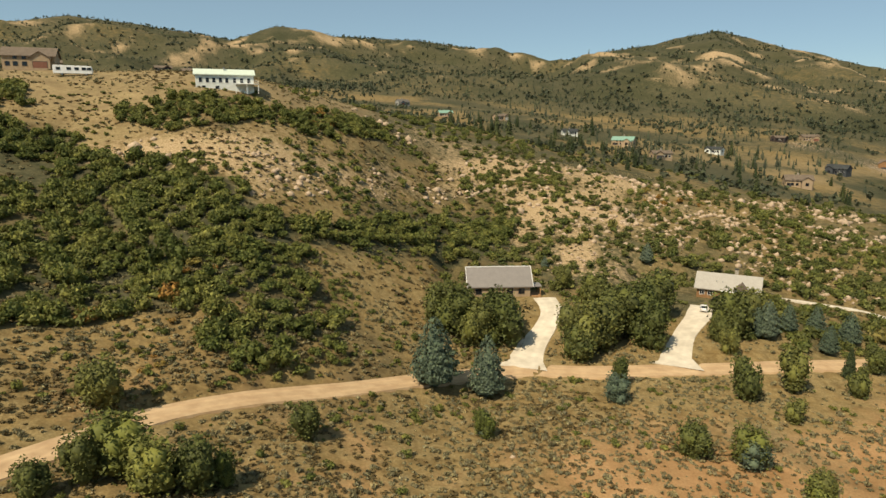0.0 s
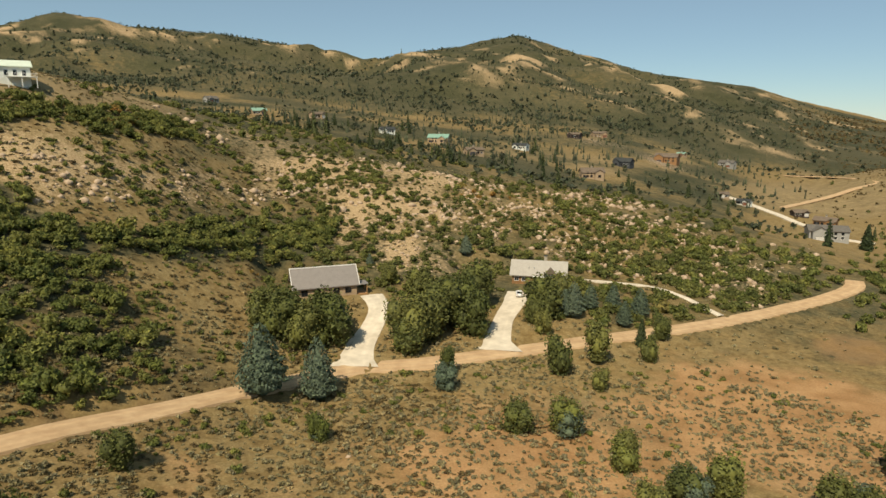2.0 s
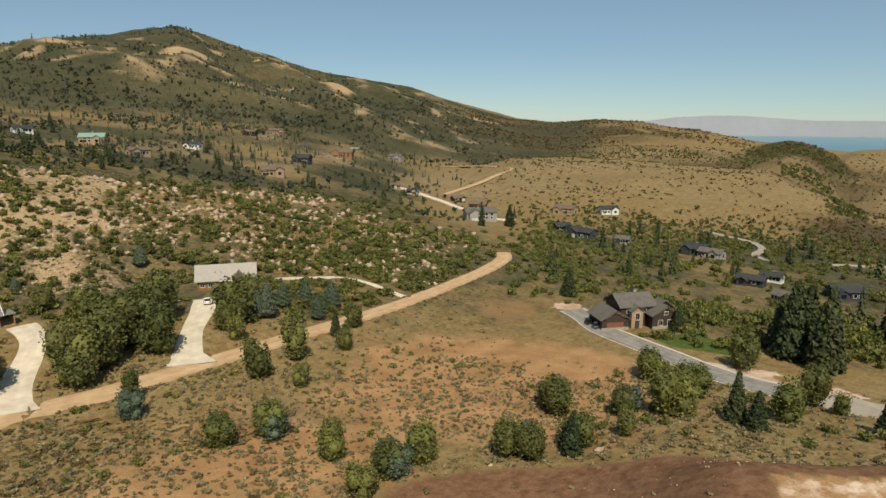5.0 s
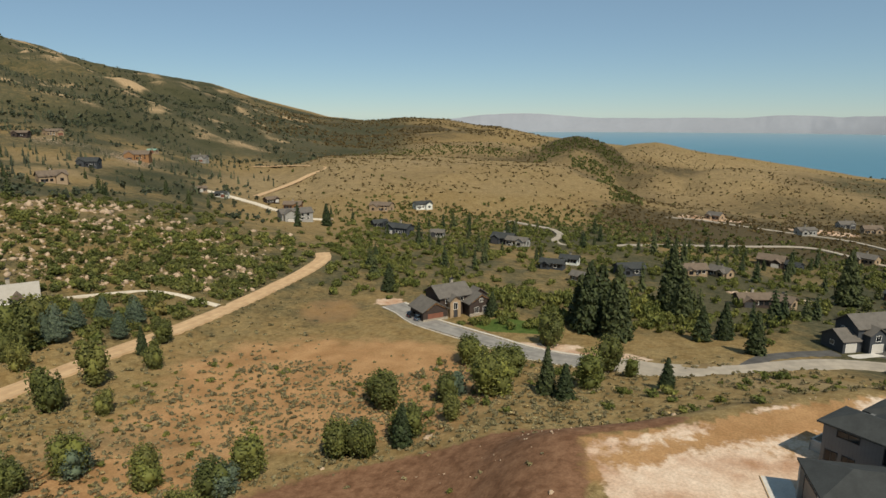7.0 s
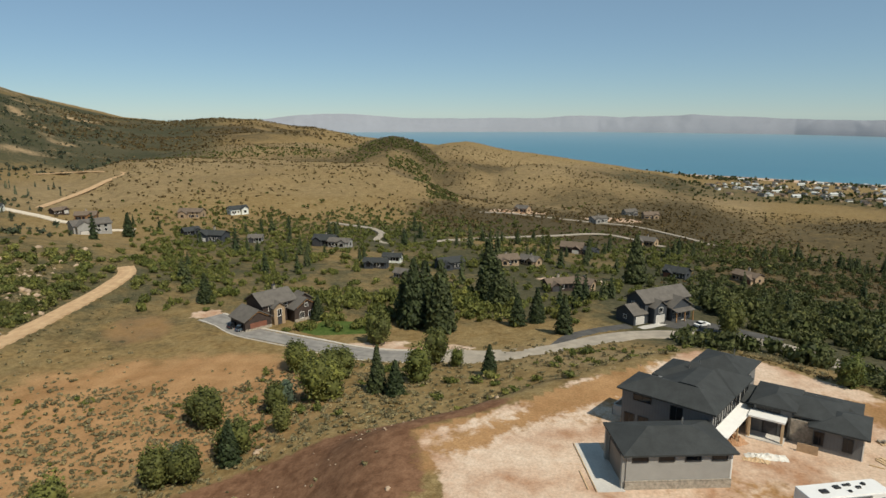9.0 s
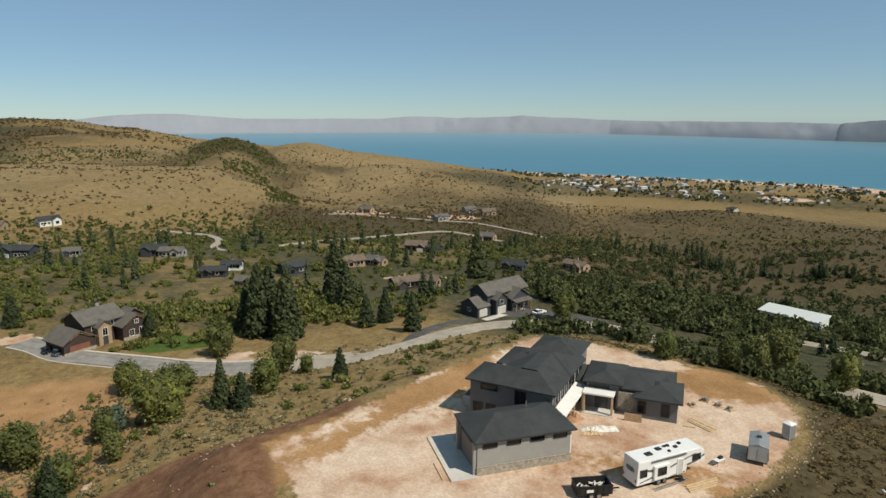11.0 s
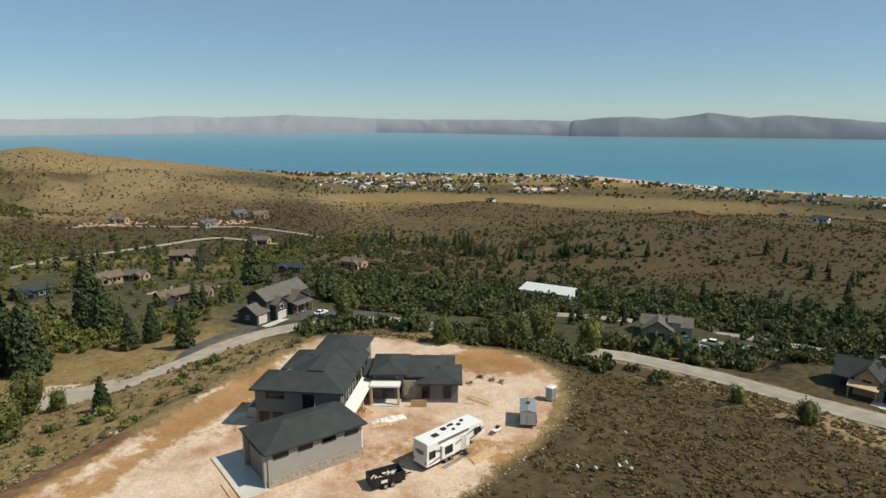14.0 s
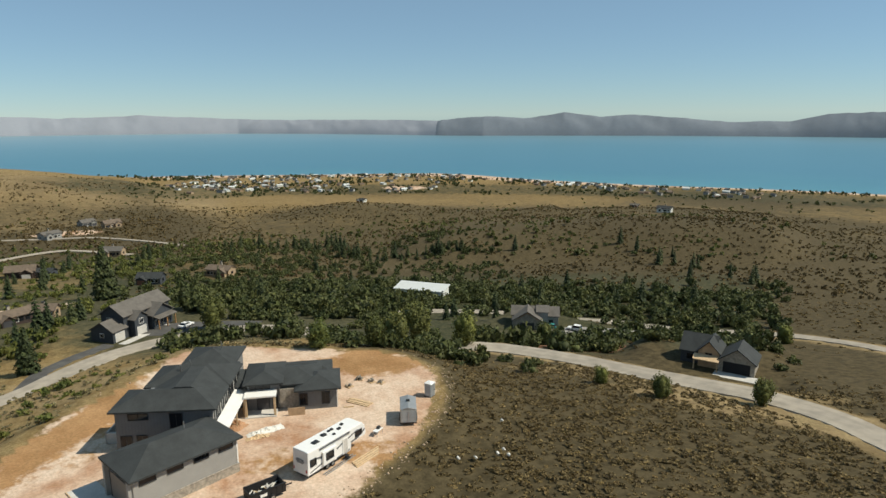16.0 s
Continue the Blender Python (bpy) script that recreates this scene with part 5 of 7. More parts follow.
def build_car(x, y, turn, paint, label, suv=False, z=None, long=4.6):
    top = thing("car", label, "car", shift(x, y, drop_to(x, y) + 0.05 if z is None else z, turn))
    h = 1.75 if suv else 1.45
    a = long / 4.6
    hull = [(-2.3, 0.35), (2.3, 0.35), (2.3, 0.75), (2.15, 0.92), (1.0, 1.0), (-1.9, 1.02), (-2.28, 0.9)]
    part("body", soften(prism([(q[0] * a, q[1]) for q in hull], -0.9, 0.9), 0.06), paint, top)
    roof = [(1.0, 0.98), (0.25, h), (-1.7 if suv else -1.1, h), (-2.15 if suv else -1.85, 1.0)]
    cabin = part("cabin", soften(prism([(q[0] * a, q[1]) for q in roof], -0.76, 0.76), 0.05), GLASS, top, "dark glazed cabin")
    part("roof", soften(boxes(((roof[2][0] + 0.05) * a, 0.2 * a, -0.74, 0.74, h - 0.02, h + 0.04)), 0.02), paint, cabin)
    for sx in (1.42 * a, -1.42 * a):
        for sy in (-0.84, 0.84):
            wheel(top, Matrix.Translation((sx, sy, 0.34)), 0.34, 0.22)
    for sy in (-0.65, 0.65):
        part("headlight", boxes((2.28 * a, 2.32 * a, sy - 0.16, sy + 0.16, 0.66, 0.8)), WHITE_PAINT, top)
        part("tail_lamp", boxes((-2.33 * a, -2.27 * a, sy - 0.14, sy + 0.14, 0.75, 0.92)), plain("tail lens", (0.3, 0.02, 0.02), 0.3), top)


BLACK_PAINT = plain("black car paint", (0.015, 0.016, 0.018), 0.2, size=2.0, spec=0.6)
SILVER_PAINT = plain("silver car paint", (0.42, 0.44, 0.46), 0.25, 0.4, size=2.0, spec=0.6)
BLUE_PAINT = plain("blue-grey car paint", (0.10, 0.14, 0.18), 0.25, 0.2, size=2.0, spec=0.6)
TEAL_PAINT = plain("teal car paint", (0.05, 0.24, 0.22), 0.3, size=2.0, spec=0.6)

build_car(70.8, 166.8, 70, WHITE_PAINT, "white sedan parked by the log cabin")
build_car(157.0, 99.2, -28, BLACK_PAINT, "black sport utility car on the asphalt drive", True)
build_car(155.3, 95.6, -28, BLUE_PAINT, "blue-grey sport utility car on the asphalt drive", True)
build_car(184.5, -31.0, -55, WHITE_PAINT, "white sedan on the dark asphalt drive")
build_car(133.4, -131.5, 30, WHITE_PAINT, "white pickup-sized car on the gravel apron", True)
build_car(133.0, -118.0, -45, WHITE_PAINT, "white car parked under the house front")
build_car(136.5, -122.8, -20, BLACK_PAINT, "black car parked before the garage", True)
build_car(138.6, -126.6, 20, TEAL_PAINT, "teal car beside the garage")
build_car(129.6, -119.6, -40, SILVER_PAINT, "silver car parked on the gravel apron")

# ---- houses round about ----


def build_cabin_a():
    top = thing("cabin", "hillside cabin with a steep grey metal roof and white edge trim", "cabin", shift(7.2, 167.0, -6.6, 4))
    block(top, I4, 16.6, 8.4, 3.4, TAN_SIDING, GREY_METAL, "gable", "x", 0.92, 0.7)
    part("ridge_cap", boxes((-0.75, 17.35, 4.05, 4.35, 7.45, 7.62)), WHITE_TRIM, top)
    for x in (-0.78, 17.26):
        part("verge_trim", prism([(-0.7, 2.78), (4.2, 7.3), (4.2, 7.62), (-0.7, 3.1)], x, x + 0.12, "x"), WHITE_TRIM, top)
    for u in (2.5, 6.0, 11.0, 14.2):
        window(top, I4, 16.6, 8.4, "f", u, 0.9, 1.5, 1.3)
    window(top, I4, 16.6, 8.4, "r", 4.2, 3.6, 1.4, 1.6)
    door(top, I4, 16.6, 8.4, "r", 5.8, 0, 1.0, 2.1, DARK_DOOR)
    posts(top, I4, [(19.5, 0.6), (19.5, 4.0)], -0.5, 2.6, TIMBER, 0.2)
    part("deck", boxes((16.65, 19.7, 0.3, 4.3, -0.3, 0.1)), TIMBER, top)
    part("lean_to_roof", boxes((16.65, 19.9, 0.2, 4.5, 2.6, 2.8)), GREY_METAL, top)


def build_cabin_b():
    top = thing("cabin", "amber log cabin with a pale metal roof and white porch edge", "cabin", shift(73.2, 178.4, -9.4, -28))
    block(top, I4, 16.0, 8.2, 3.2, LOG, PALE_METAL, "gable", "x", 0.8, 0.75)
    part("porch_gable", prism([(9.6, 3.4), (11.6, 5.2), (13.6, 3.4)], -1.0, 2.6), BROWN_SHINGLE, top, "small brown dormer gable")
    part("porch_edge", boxes((6.2, 16.8, -1.35, -1.05, 2.62, 2.85)), WHITE_TRIM, top, "white porch gutter")
    part("porch_floor", boxes((6.2, 16.4, -1.3, 0, -0.6, 0.05)), TIMBER, top)
    posts(top, I4, [(6.4, -1.1), (9.0, -1.1), (11.6, -1.1), (14.0, -1.1), (16.2, -1.1)], 0.05, 2.62, TIMBER, 0.2)
    for u in (1.4, 3.6, 8.2, 14.2):
        window(top, I4, 16.0, 8.2, "f", u, 1.0, 1.2, 1.1, WHITE_TRIM)
    door(top, I4, 16.0, 8.2, "f", 11.2, 0.05, 1.0, 2.1, DARK_DOOR)
    chimney(top, I4, 9.8, 5.4, 4.5, 8.0)
    for x in (5.0, 6.6):
        part("vent_pipe", boxes((x - 0.08, x + 0.08, 1.4, 1.56, 4.0, 5.1)), STEEL, top)


def build_bend_house():
    top = thing("house", "large dark brown house with many grey-brown gables on the bend", "house", put(164.6, 87.0, 212))
    m = shift(-13.0, 0)
    g = m @ shift(0, 0.0)
    block(top, g, 8.2, 8.5, 3.4, RED_BROWN, GREY_SHINGLE, "gable", "y", 0.6, 0.6)
    door(top, g, 8.2, 8.5, "f", 4.1, 0, 5.2, 2.5, GARAGE_DOOR, "garage_door", "red-brown panelled garage door")
    part("gable_truss", prism([(1.0, 3.6), (4.1, 5.4), (7.2, 3.6), (7.2, 3.8), (4.1, 5.65), (1.0, 3.8)], -0.35, -0.1), TIMBER, top, "", g)
    c = m @ shift(6.8, 2.2)
    block(top, c, 10.8, 9.5, 6.2, RED_BROWN, GREY_SHINGLE, "gable", "x", 0.55, 0.6)
    window(top, c, 10.8, 9.5, "f", 2.5, 1.2, 1.2, 1.5, WHITE_TRIM)
    window(top, c, 10.8, 9.5, "f", 2.5, 4.2, 1.2, 1.4, WHITE_TRIM)
    window(top, c, 10.8, 9.5, "f", 7.2, 4.2, 1.6, 1.4, WHITE_TRIM)
    e = m @ shift(9.4, 0.4)
    block(top, e, 3.6, 4.0, 5.3, TAN_SIDING, GREY_SHINGLE, "gable", "y", 0.75, 0.5)
    window(top, e, 3.6, 4.0, "f", 1.8, 2.6, 1.3, 2.0, WHITE_TRIM)
    door(top, e, 3.6, 4.0, "f", 1.8, 0, 1.1, 2.2, DARK_DOOR)
    r = m @ shift(15.0, -1.5)
    block(top, r, 8.2, 9.5, 4.2, RED_BROWN, GREY_SHINGLE, "gable", "y", 0.62, 0.6)
    window(top, r, 8.2, 9.5, "f", 2.5, 1.0, 1.3, 1.7, WHITE_TRIM)
    window(top, r, 8.2, 9.5, "f", 5.4, 1.0, 1.3, 1.7, WHITE_TRIM)
    window(top, r, 8.2, 9.5, "f", 4.1, 4.2, 1.0, 1.0, WHITE_TRIM)
    part("gable_truss", prism([(0.8, 4.3), (4.1, 6.3), (7.4, 4.3), (7.4, 4.5), (4.1, 6.6), (0.8, 4.5)], -0.35, -0.1), TIMBER, top, "", r)
    d = m @ shift(18.8, 3.4)
    block(top, d, 5.4, 3.4, 5.0, RED_BROWN, GREY_SHINGLE, "gable", "y", 0.7, 0.5)
    for q, w in ((g, 8.2), (r, 8.2)):
        part("stone_base", boxes((-0.06, w + 0.06, -0.08, 0, -1.0, 0.9)), STONE, top, "", q)
    posts(top, m, [(23.6, 0.5), (23.6, 4.5)], -0.6, 3.4, TIMBER, 0.35)
    part("porch_roof", boxes((22.9, 24.6, 0.0, 5.4, 3.4, 3.65)), GREY_SHINGLE, top, "", m)
    chimney(top, m, 14.2, 8.5, 6.0, 9.8)


def build_lower_house():
    top = thing("house", "dark blue-grey house with a long grey shingle roof", "house", shift(190.2, -10.5, -18.6, -140) @ Matrix.Diagonal((0.86, 0.86, 0.92, 1)))
    w, d = 15.5, 10.5
    turn = shift(0, 0, 0, 0)
    block(top, turn, 8.8, d + 9.5, 6.6, DARK_SIDING, GREY_SHINGLE, "gable", "y", 0.62, 0.6)
    low = shift(1.0, -5.2)
    block(top, low, 8.4, 5.4, 3.4, DARK_SIDING, GREY_SHINGLE, "gable", "y", 0.55, 0.5)
    window(top, low, 8.4, 5.4, "f", 4.2, 1.4, 1.4, 1.2, WHITE_TRIM)
    door(top, low, 8.4, 5.4, "r", 2.7, 0, 3.4, 2.6, PALE_DOOR, "garage_door", "pale garage door")
    window(top, turn, 8.8, 20, "f", 3.0, 4.4, 1.2, 1.2, WHITE_TRIM)
    bay = shift(6.0, 2.0)
    block(top, bay, 5.2, 5.4, 5.2, DARK_SIDING, GREY_SHINGLE, "gable", "x", 0.7, 0.5)
    window(top, bay, 5.2, 5.4, "r", 2.7, 3.4, 1.6, 1.5, WHITE_TRIM)
    door(top, bay, 5.2, 5.4, "r", 2.7, 0, 3.6, 2.5, PALE_DOOR, "garage_door", "pale garage door")
    por = shift(7.2, 9.0)
    block(top, por, 4.6, 9.0, 4.6, DARK_SIDING, GREY_SHINGLE, "gable", "x", 0.6, 0.6)
    for u in (1.5, 4.0, 6.8):
        window(top, por, 4.6, 9.0, "r", u, 0.9, 1.4, 1.7, WHITE_TRIM)
    posts(top, por, [(6.4, 0.6), (6.4, 4.4), (6.4, 8.2)], -0.3, 3.4, TIMBER, 0.3)
    part("porch_roof", prism([(4.4, 3.9), (6.9, 3.3), (6.9, 3.5), (4.4, 4.1)], 0.2, 8.8), GREY_SHINGLE, top, "", por)
    part("walk", boxes((11.0, 13.8, -5.0, 15.0, -0.5, 0.06)), CONCRETE, top, "pale concrete walk")


def build_stone_house():
    top = thing("house", "stone-fronted house with dark grey gables below the plot", "house", put(140.2, -121.5, 311) @ Matrix.Diagonal((0.8, 0.8, 0.85, 1)))
    m = shift(-8.0, 0)
    block(top, m, 10.5, 9.0, 3.4, STONE, GREY_SHINGLE, "gable", "y", 0.6, 0.6)
    door(top, m, 10.5, 9.0, "f", 5.2, 0, 5.0, 2.4, DARK_DOOR, "garage_door", "dark garage door")
    part("gable_truss", prism([(1.2, 3.6), (5.25, 6.0), (9.3, 3.6), (9.3, 3.8), (5.25, 6.3), (1.2, 3.8)], -0.35, -0.1), TIMBER, top, "", m)
    c = m @ shift(-0.6, 5.0)
    block(top, c, 17.5, 8.0, 4.0, GREY_SIDING, GREY_SHINGLE, "gable", "x", 0.55, 0.6)
    n = m @ shift(8.8, 4.0)
    block(top, n, 4.2, 5.0, 5.4, GREY_SIDING, GREY_SHINGLE, "shed", rise=1.0, over=0.4)
    for u in (12.0, 14.8):
        window(top, c, 17.5, 8.0, "f", u, 0.9, 1.4, 1.5)
    door(top, c, 17.5, 8.0, "f", 10.4, 0, 1.0, 2.1, TIMBER)


def build_framed_house():
    top = thing("house", "unfinished house with dark roof, open garage and raw timber porch", "house", put(75.5, -115.3, 335) @ Matrix.Diagonal((0.78, 0.78, 0.82, 1)))
    m = shift(-9.5, 0)
    a = m @ shift(0, 2.0)
    block(top, a, 8.5, 9.0, 3.4, DARK_SIDING, CHARCOAL, "gable", "x", 0.75, 0.5)
    b = m @ shift(4.8, 0.4)
    block(top, b, 5.2, 8.0, 4.4, SHEATHING, CHARCOAL, "gable", "y", 0.95, 0.5)
    window(top, b, 5.2, 8.0, "f", 2.6, 2.6, 1.6, 1.3)
    part("porch_roof", prism([(-2.4, 2.6), (0.2, 3.3), (0.2, 3.5), (-2.4, 2.8)], 3.8, 10.4, "x"), RAW_WOOD, top, "raw timber porch roof", m)
    posts(top, m, [(4.2, -2.0), (10.0, -2.0)], -0.4, 2.7, RAW_WOOD, 0.3)
    g = m @ shift(10.2, -0.6)
    block(top, g, 8.8, 8.5, 3.3, STONE, CHARCOAL, "gable", "y", 0.7, 0.5)
    # no holes in the walls: near-black sheets paint the shade of open doorways
    door(top, g, 8.8, 8.5, "f", 4.4, 0.1, 6.4, 2.7, SHADE, "garage_opening", "dark sheet standing for the shade in an open garage doorway")
    door(top, m @ shift(8.6, 1.9), 2.0, 2.0, "f", 1.0, 0.1, 2.0, 2.6, SHADE, "garage_opening", "dark sheet standing for the shade in an open doorway")
    part("apron", boxes((9.4, 20.0, -4.6, -0.7, -0.6, 0.05)), CONCRETE, top, "pale new concrete apron", m)
    window(top, a, 8.5, 9.0, "f", 2.4, 1.0, 1.6, 1.4)


def build_crest_house():
    x, y = at(-18.3, 226)
    top = thing("house", "long white house with a pale green metal roof on the crest", "house", pose(x, y, drop_to(x, y) + 0.2, 0, 0, 20))
    m = shift(-9, 0)
    block(top, m, 18.0, 8.0, 4.6, WHITE_SIDING, GREEN_PALE, "gable", "x", 0.42, 0.6, 3.0)
    for u in (1.5, 3.6, 5.6, 7.6, 9.6, 12.0, 14.2, 16.4):
        window(top, m, 18.0, 8.0, "f", u, 2.0, 1.0, 1.5, WHITE_TRIM, 0)
    for u in (2.4, 6.6):
        window(top, m, 18.0, 8.0, "f", u, 0.0, 1.2, 1.0, WHITE_TRIM, 0)
    part("deck", boxes((12.0, 19.5, -3.0, -0.02, 1.5, 1.7)), WHITE_TRIM, top, "white timber deck", m)
    posts(top, m, [(12.2, -2.8), (15.6, -2.8), (19.2, -2.8)], -1.5, 1.5, WHITE_TRIM, 0.2)
    part("railing", boxes((12.0, 19.5, -3.0, -2.94, 2.5, 2.6), (12.0, 19.5, -3.0, -2.94, 2.1, 2.16), (19.44, 19.5, -3.0, 0, 2.5, 2.6)), WHITE_TRIM, top, "", m)
    part("stair", boxes(*[(11.0 - 0.3 * k, 11.3 - 0.3 * k, -2.8, -1.6, 1.3 - 0.2 * k, 1.5 - 0.2 * k) for k in range(7)]), WHITE_TRIM, top, "", m)
    chimney(top, m, 9.0, 3.0, 5.4, 7.0, STEEL, 0.3)


GREEN_PALE = ribbed("pale green metal roof", (0.55, 0.62, 0.52), 0.4, 0, 0.45, 0.02, 0.05, 0.9)
build_cabin_a()
build_cabin_b()
build_bend_house()
build_lower_house()
build_stone_house()
build_framed_house()
build_crest_house()

barn = thing("lodge", "long low building with a white metal roof among the trees", "building", put(218.5, -126.7, 321))
block(barn, shift(-10.4, 0), 20.8, 8.0, 3.2, WHITE_SIDING, WHITE_METAL, "shed", rise=0.9, over=0.6, base=3.0)
for u in (3.0, 8.0, 13.0, 18.0):
    window(barn, shift(-10.4, 0), 20.8, 8.0, "f", u, 1.0, 1.6, 1.2)

STYLES = {
    "dark": (DARK_SIDING, CHARCOAL, "dark grey house with a charcoal roof"), "brown": (TAN_SIDING, BROWN_SHINGLE, "tan house with a brown shingle roof"),
    "white": (WHITE_SIDING, CHARCOAL, "white house with a dark roof"), "red": (RED_BROWN, BROWN_SHINGLE, "red-brown timber house with a brown roof"),
    "log": (LOG, BROWN_SHINGLE, "log house with a brown shingle roof"), "grey": (GREY_SIDING, GREY_SHINGLE, "grey house with a grey shingle roof"),
    "tan": (TAN_SIDING, GREY_SHINGLE, "tan house with a grey shingle roof"), "green": (TAN_SIDING, GREEN_METAL, "tan house with a green metal roof"),
}
COUNT = [0]


def cottage(x, y, facing, wide, style):
    """A house of the valley: main mass, a cross gable, windows, door and chimney."""
    wall, roof, label = STYLES[style]
    wide *= 0.86
    COUNT[0] += 1
    g = random.Random(COUNT[0])
    d, h = wide * 0.55, max(2.8, min(5.2, wide * 0.27))
    c, s = math.cos(radians(180 - facing)), math.sin(radians(180 - facing))
    corners = [(x + u * c - v * s, y + u * s + v * c) for u in (-wide / 2, wide / 2) for v in (0, d)]
    ground_z = sum(drop_to(*p) for p in corners) / 4 + 0.4
    CLEAR.append((x - s * d / 2, y + c * d / 2, wide * 0.55))
    CLEAR.append((x + s * d * 0.6, y - c * d * 0.6, wide * 0.4))
    top = thing("house", label + " in the valley", "house", pose(x, y, ground_z, 0, 0, 180 - facing), "valley houses")
    m = shift(-wide / 2, 0)
    block(top, m, wide, d, h, wall, roof, "gable", "x", g.choice((0.45, 0.55, 0.65)), 0.6, 3.5)
    side = g.choice((0.06, 0.55))
    e = m @ shift(wide * side, -d * 0.28)
    block(top, e, wide * 0.38, d * 0.8, h * g.choice((0.8, 1.0)), wall, roof, "gable", "y", 0.65, 0.5, 3.5)
    rest = (0.52, 0.66, 0.84) if side < 0.3 else (0.1, 0.25, 0.42)
    for k, u in enumerate(rest):
        window(top, m, wide, d, "f", wide * u, 0.9, 1.4, 1.4, WHITE_TRIM if g.random() < 0.5 else TRIM, 0)
    if h > 4:
        for u in rest[1:]:
            window(top, m, wide, d, "f", wide * u, 3.3, 1.2, 1.2, TRIM, 0)
    window(top, m, wide, d, "l", d * 0.5, 1.0, 1.3, 1.3, TRIM, 0)
    window(top, m, wide, d, "r", d * 0.5, 1.0, 1.3, 1.3, TRIM, 0)
    if g.random() < 0.55:
        door(top, e, wide * 0.38, d * 0.8, "f", wide * 0.19, 0, min(4.6, wide * 0.3), 2.3, g.choice((DARK_DOOR, PALE_DOOR, GARAGE_DOOR)), "garage_door")
    else:
        window(top, e, wide * 0.38, d * 0.8, "f", wide * 0.19, 0.9, 1.8, 1.6, TRIM)
        door(top, m, wide, d, "f", wide * (rest[0] + rest[1]) / 2, 0, 0.95, 2.1, DARK_DOOR)
    if g.random() < 0.6:
        chimney(top, m, wide * 0.5, d * 0.6, h, h + wide * 0.26)


cottage(155, 454, 174, 16, "brown")
cottage(217, 520, 228, 15, "white")
cottage(327, 634, 232, 16, "red")
cottage(376, 662, 185, 19, "brown")
cottage(218, 391, 194, 18, "brown")
cottage(299, 489, 236, 18, "dark")
cottage(394, 563, 230, 26, "log")
cottage(456, 625, 251, 12, "green")
cottage(511, 617, 245, 20, "grey")
cottage(333, 400, 185, 10, "brown")
cottage(335, 383, 246, 11, "white")
cottage(360, 354, 191, 12, "red")
cottage(350, 326, 242, 15, "log")
cottage(300, 275, 212, 23, "grey")
cottage(394, 279, 260, 19, "brown")
cottage(427, 259, 214, 16, "white")
cottage(328, 231, 210, 11, "dark")
cottage(306, 205, 271, 17, "dark")
cottage(317, 184, 255, 9, "grey")
cottage(326, 147, 271, 15, "dark")
cottage(323, 137, 272, 14, "grey")
cottage(265, 95, 265, 12, "dark")
cottage(286, 94, 267, 10, "white")
cottage(244, 76, 288, 9, "tan")
cottage(282, 63, 232, 14, "dark")
cottage(307, 40, 238, 13, "brown")
cottage(317, 32, 299, 12, "tan")
cottage(244, 11, 242, 13, "red")
cottage(250, 4, 294, 10, "brown")
cottage(394, 13, 283, 16, "red")
cottage(392, 4, 304, 13, "dark")
cottage(580, -6, 236, 17, "grey")
cottage(609, 69, 299, 16, "tan")
cottage(670, -37, 238, 16, "grey")
cottage(637, -54, 250, 17, "brown")
cottage(469, -36, 299, 16, "tan")
cottage(-42, 713, 142, 16, "grey")
cottage(3, 581, 165, 14, "green")
cottage(56, 608, 150, 16, "brown")
cottage(104, 530, 176, 14, "white")
cottage(138, 499, 210, 19, "green")
cottage(320, -39, 302, 13, "dark")
cottage(332, -73, 317, 15, "brown")
cottage(390, -493, 337, 15, "white")
cottage(707, -332, 330, 10, "white")
cottage(460, -533, 334, 10, "tan")
cottage(697, -325, 310, 10, "white")

# ranch buildings and a motor home on the crest
x, y = at(-32.0, 290)
cottage(x, y, 160, 20, "brown")
for b, r, w, st in ((-22.9, 300, 7, "red"), (-20.9, 310, 7, "red"), (-30.6, 300, 8, "red")):
    x, y = at(b, r)
    cottage(x, y, 150, w, st)
x, y = at(-29.2, 262)
rv = thing("motor_home", "long white motor home parked on the grassy crest", "motor home", pose(x, y, drop_to(x, y) + 0.1, 0, 0, 22))
part("body", soften(prism([(-6, 0.6), (5.6, 0.6), (6.0, 1.2), (5.7, 3.2), (-5.9, 3.4), (-6, 3.3)], -1.25, 1.25), 0.08), WHITE_PAINT, rv)
for u in (-4.4, -1.2, 1.2, 3.4, 5.0):
    window(rv, Matrix.Translation((0, -1.25, 0)), 1, 2.5, "f", u, 1.9, 1.1, 0.7, bars=0)
for sx in (-3.4, 4.0):
    for sy in (-1.1, 1.1):
        wheel(rv, Matrix.Translation((sx, sy, 0.45)), 0.45, 0.28)

# ---- the lakeside town ----


def town_kind(name, label, wall, roof, w, d, h):
    top = tagged(new(name), label, "house", "lakeside houses")
    block(top, shift(-w / 2, -d / 2), w, d, h, wall, roof, "gable", "x", 0.5, 0.6, 2.0)
    return top


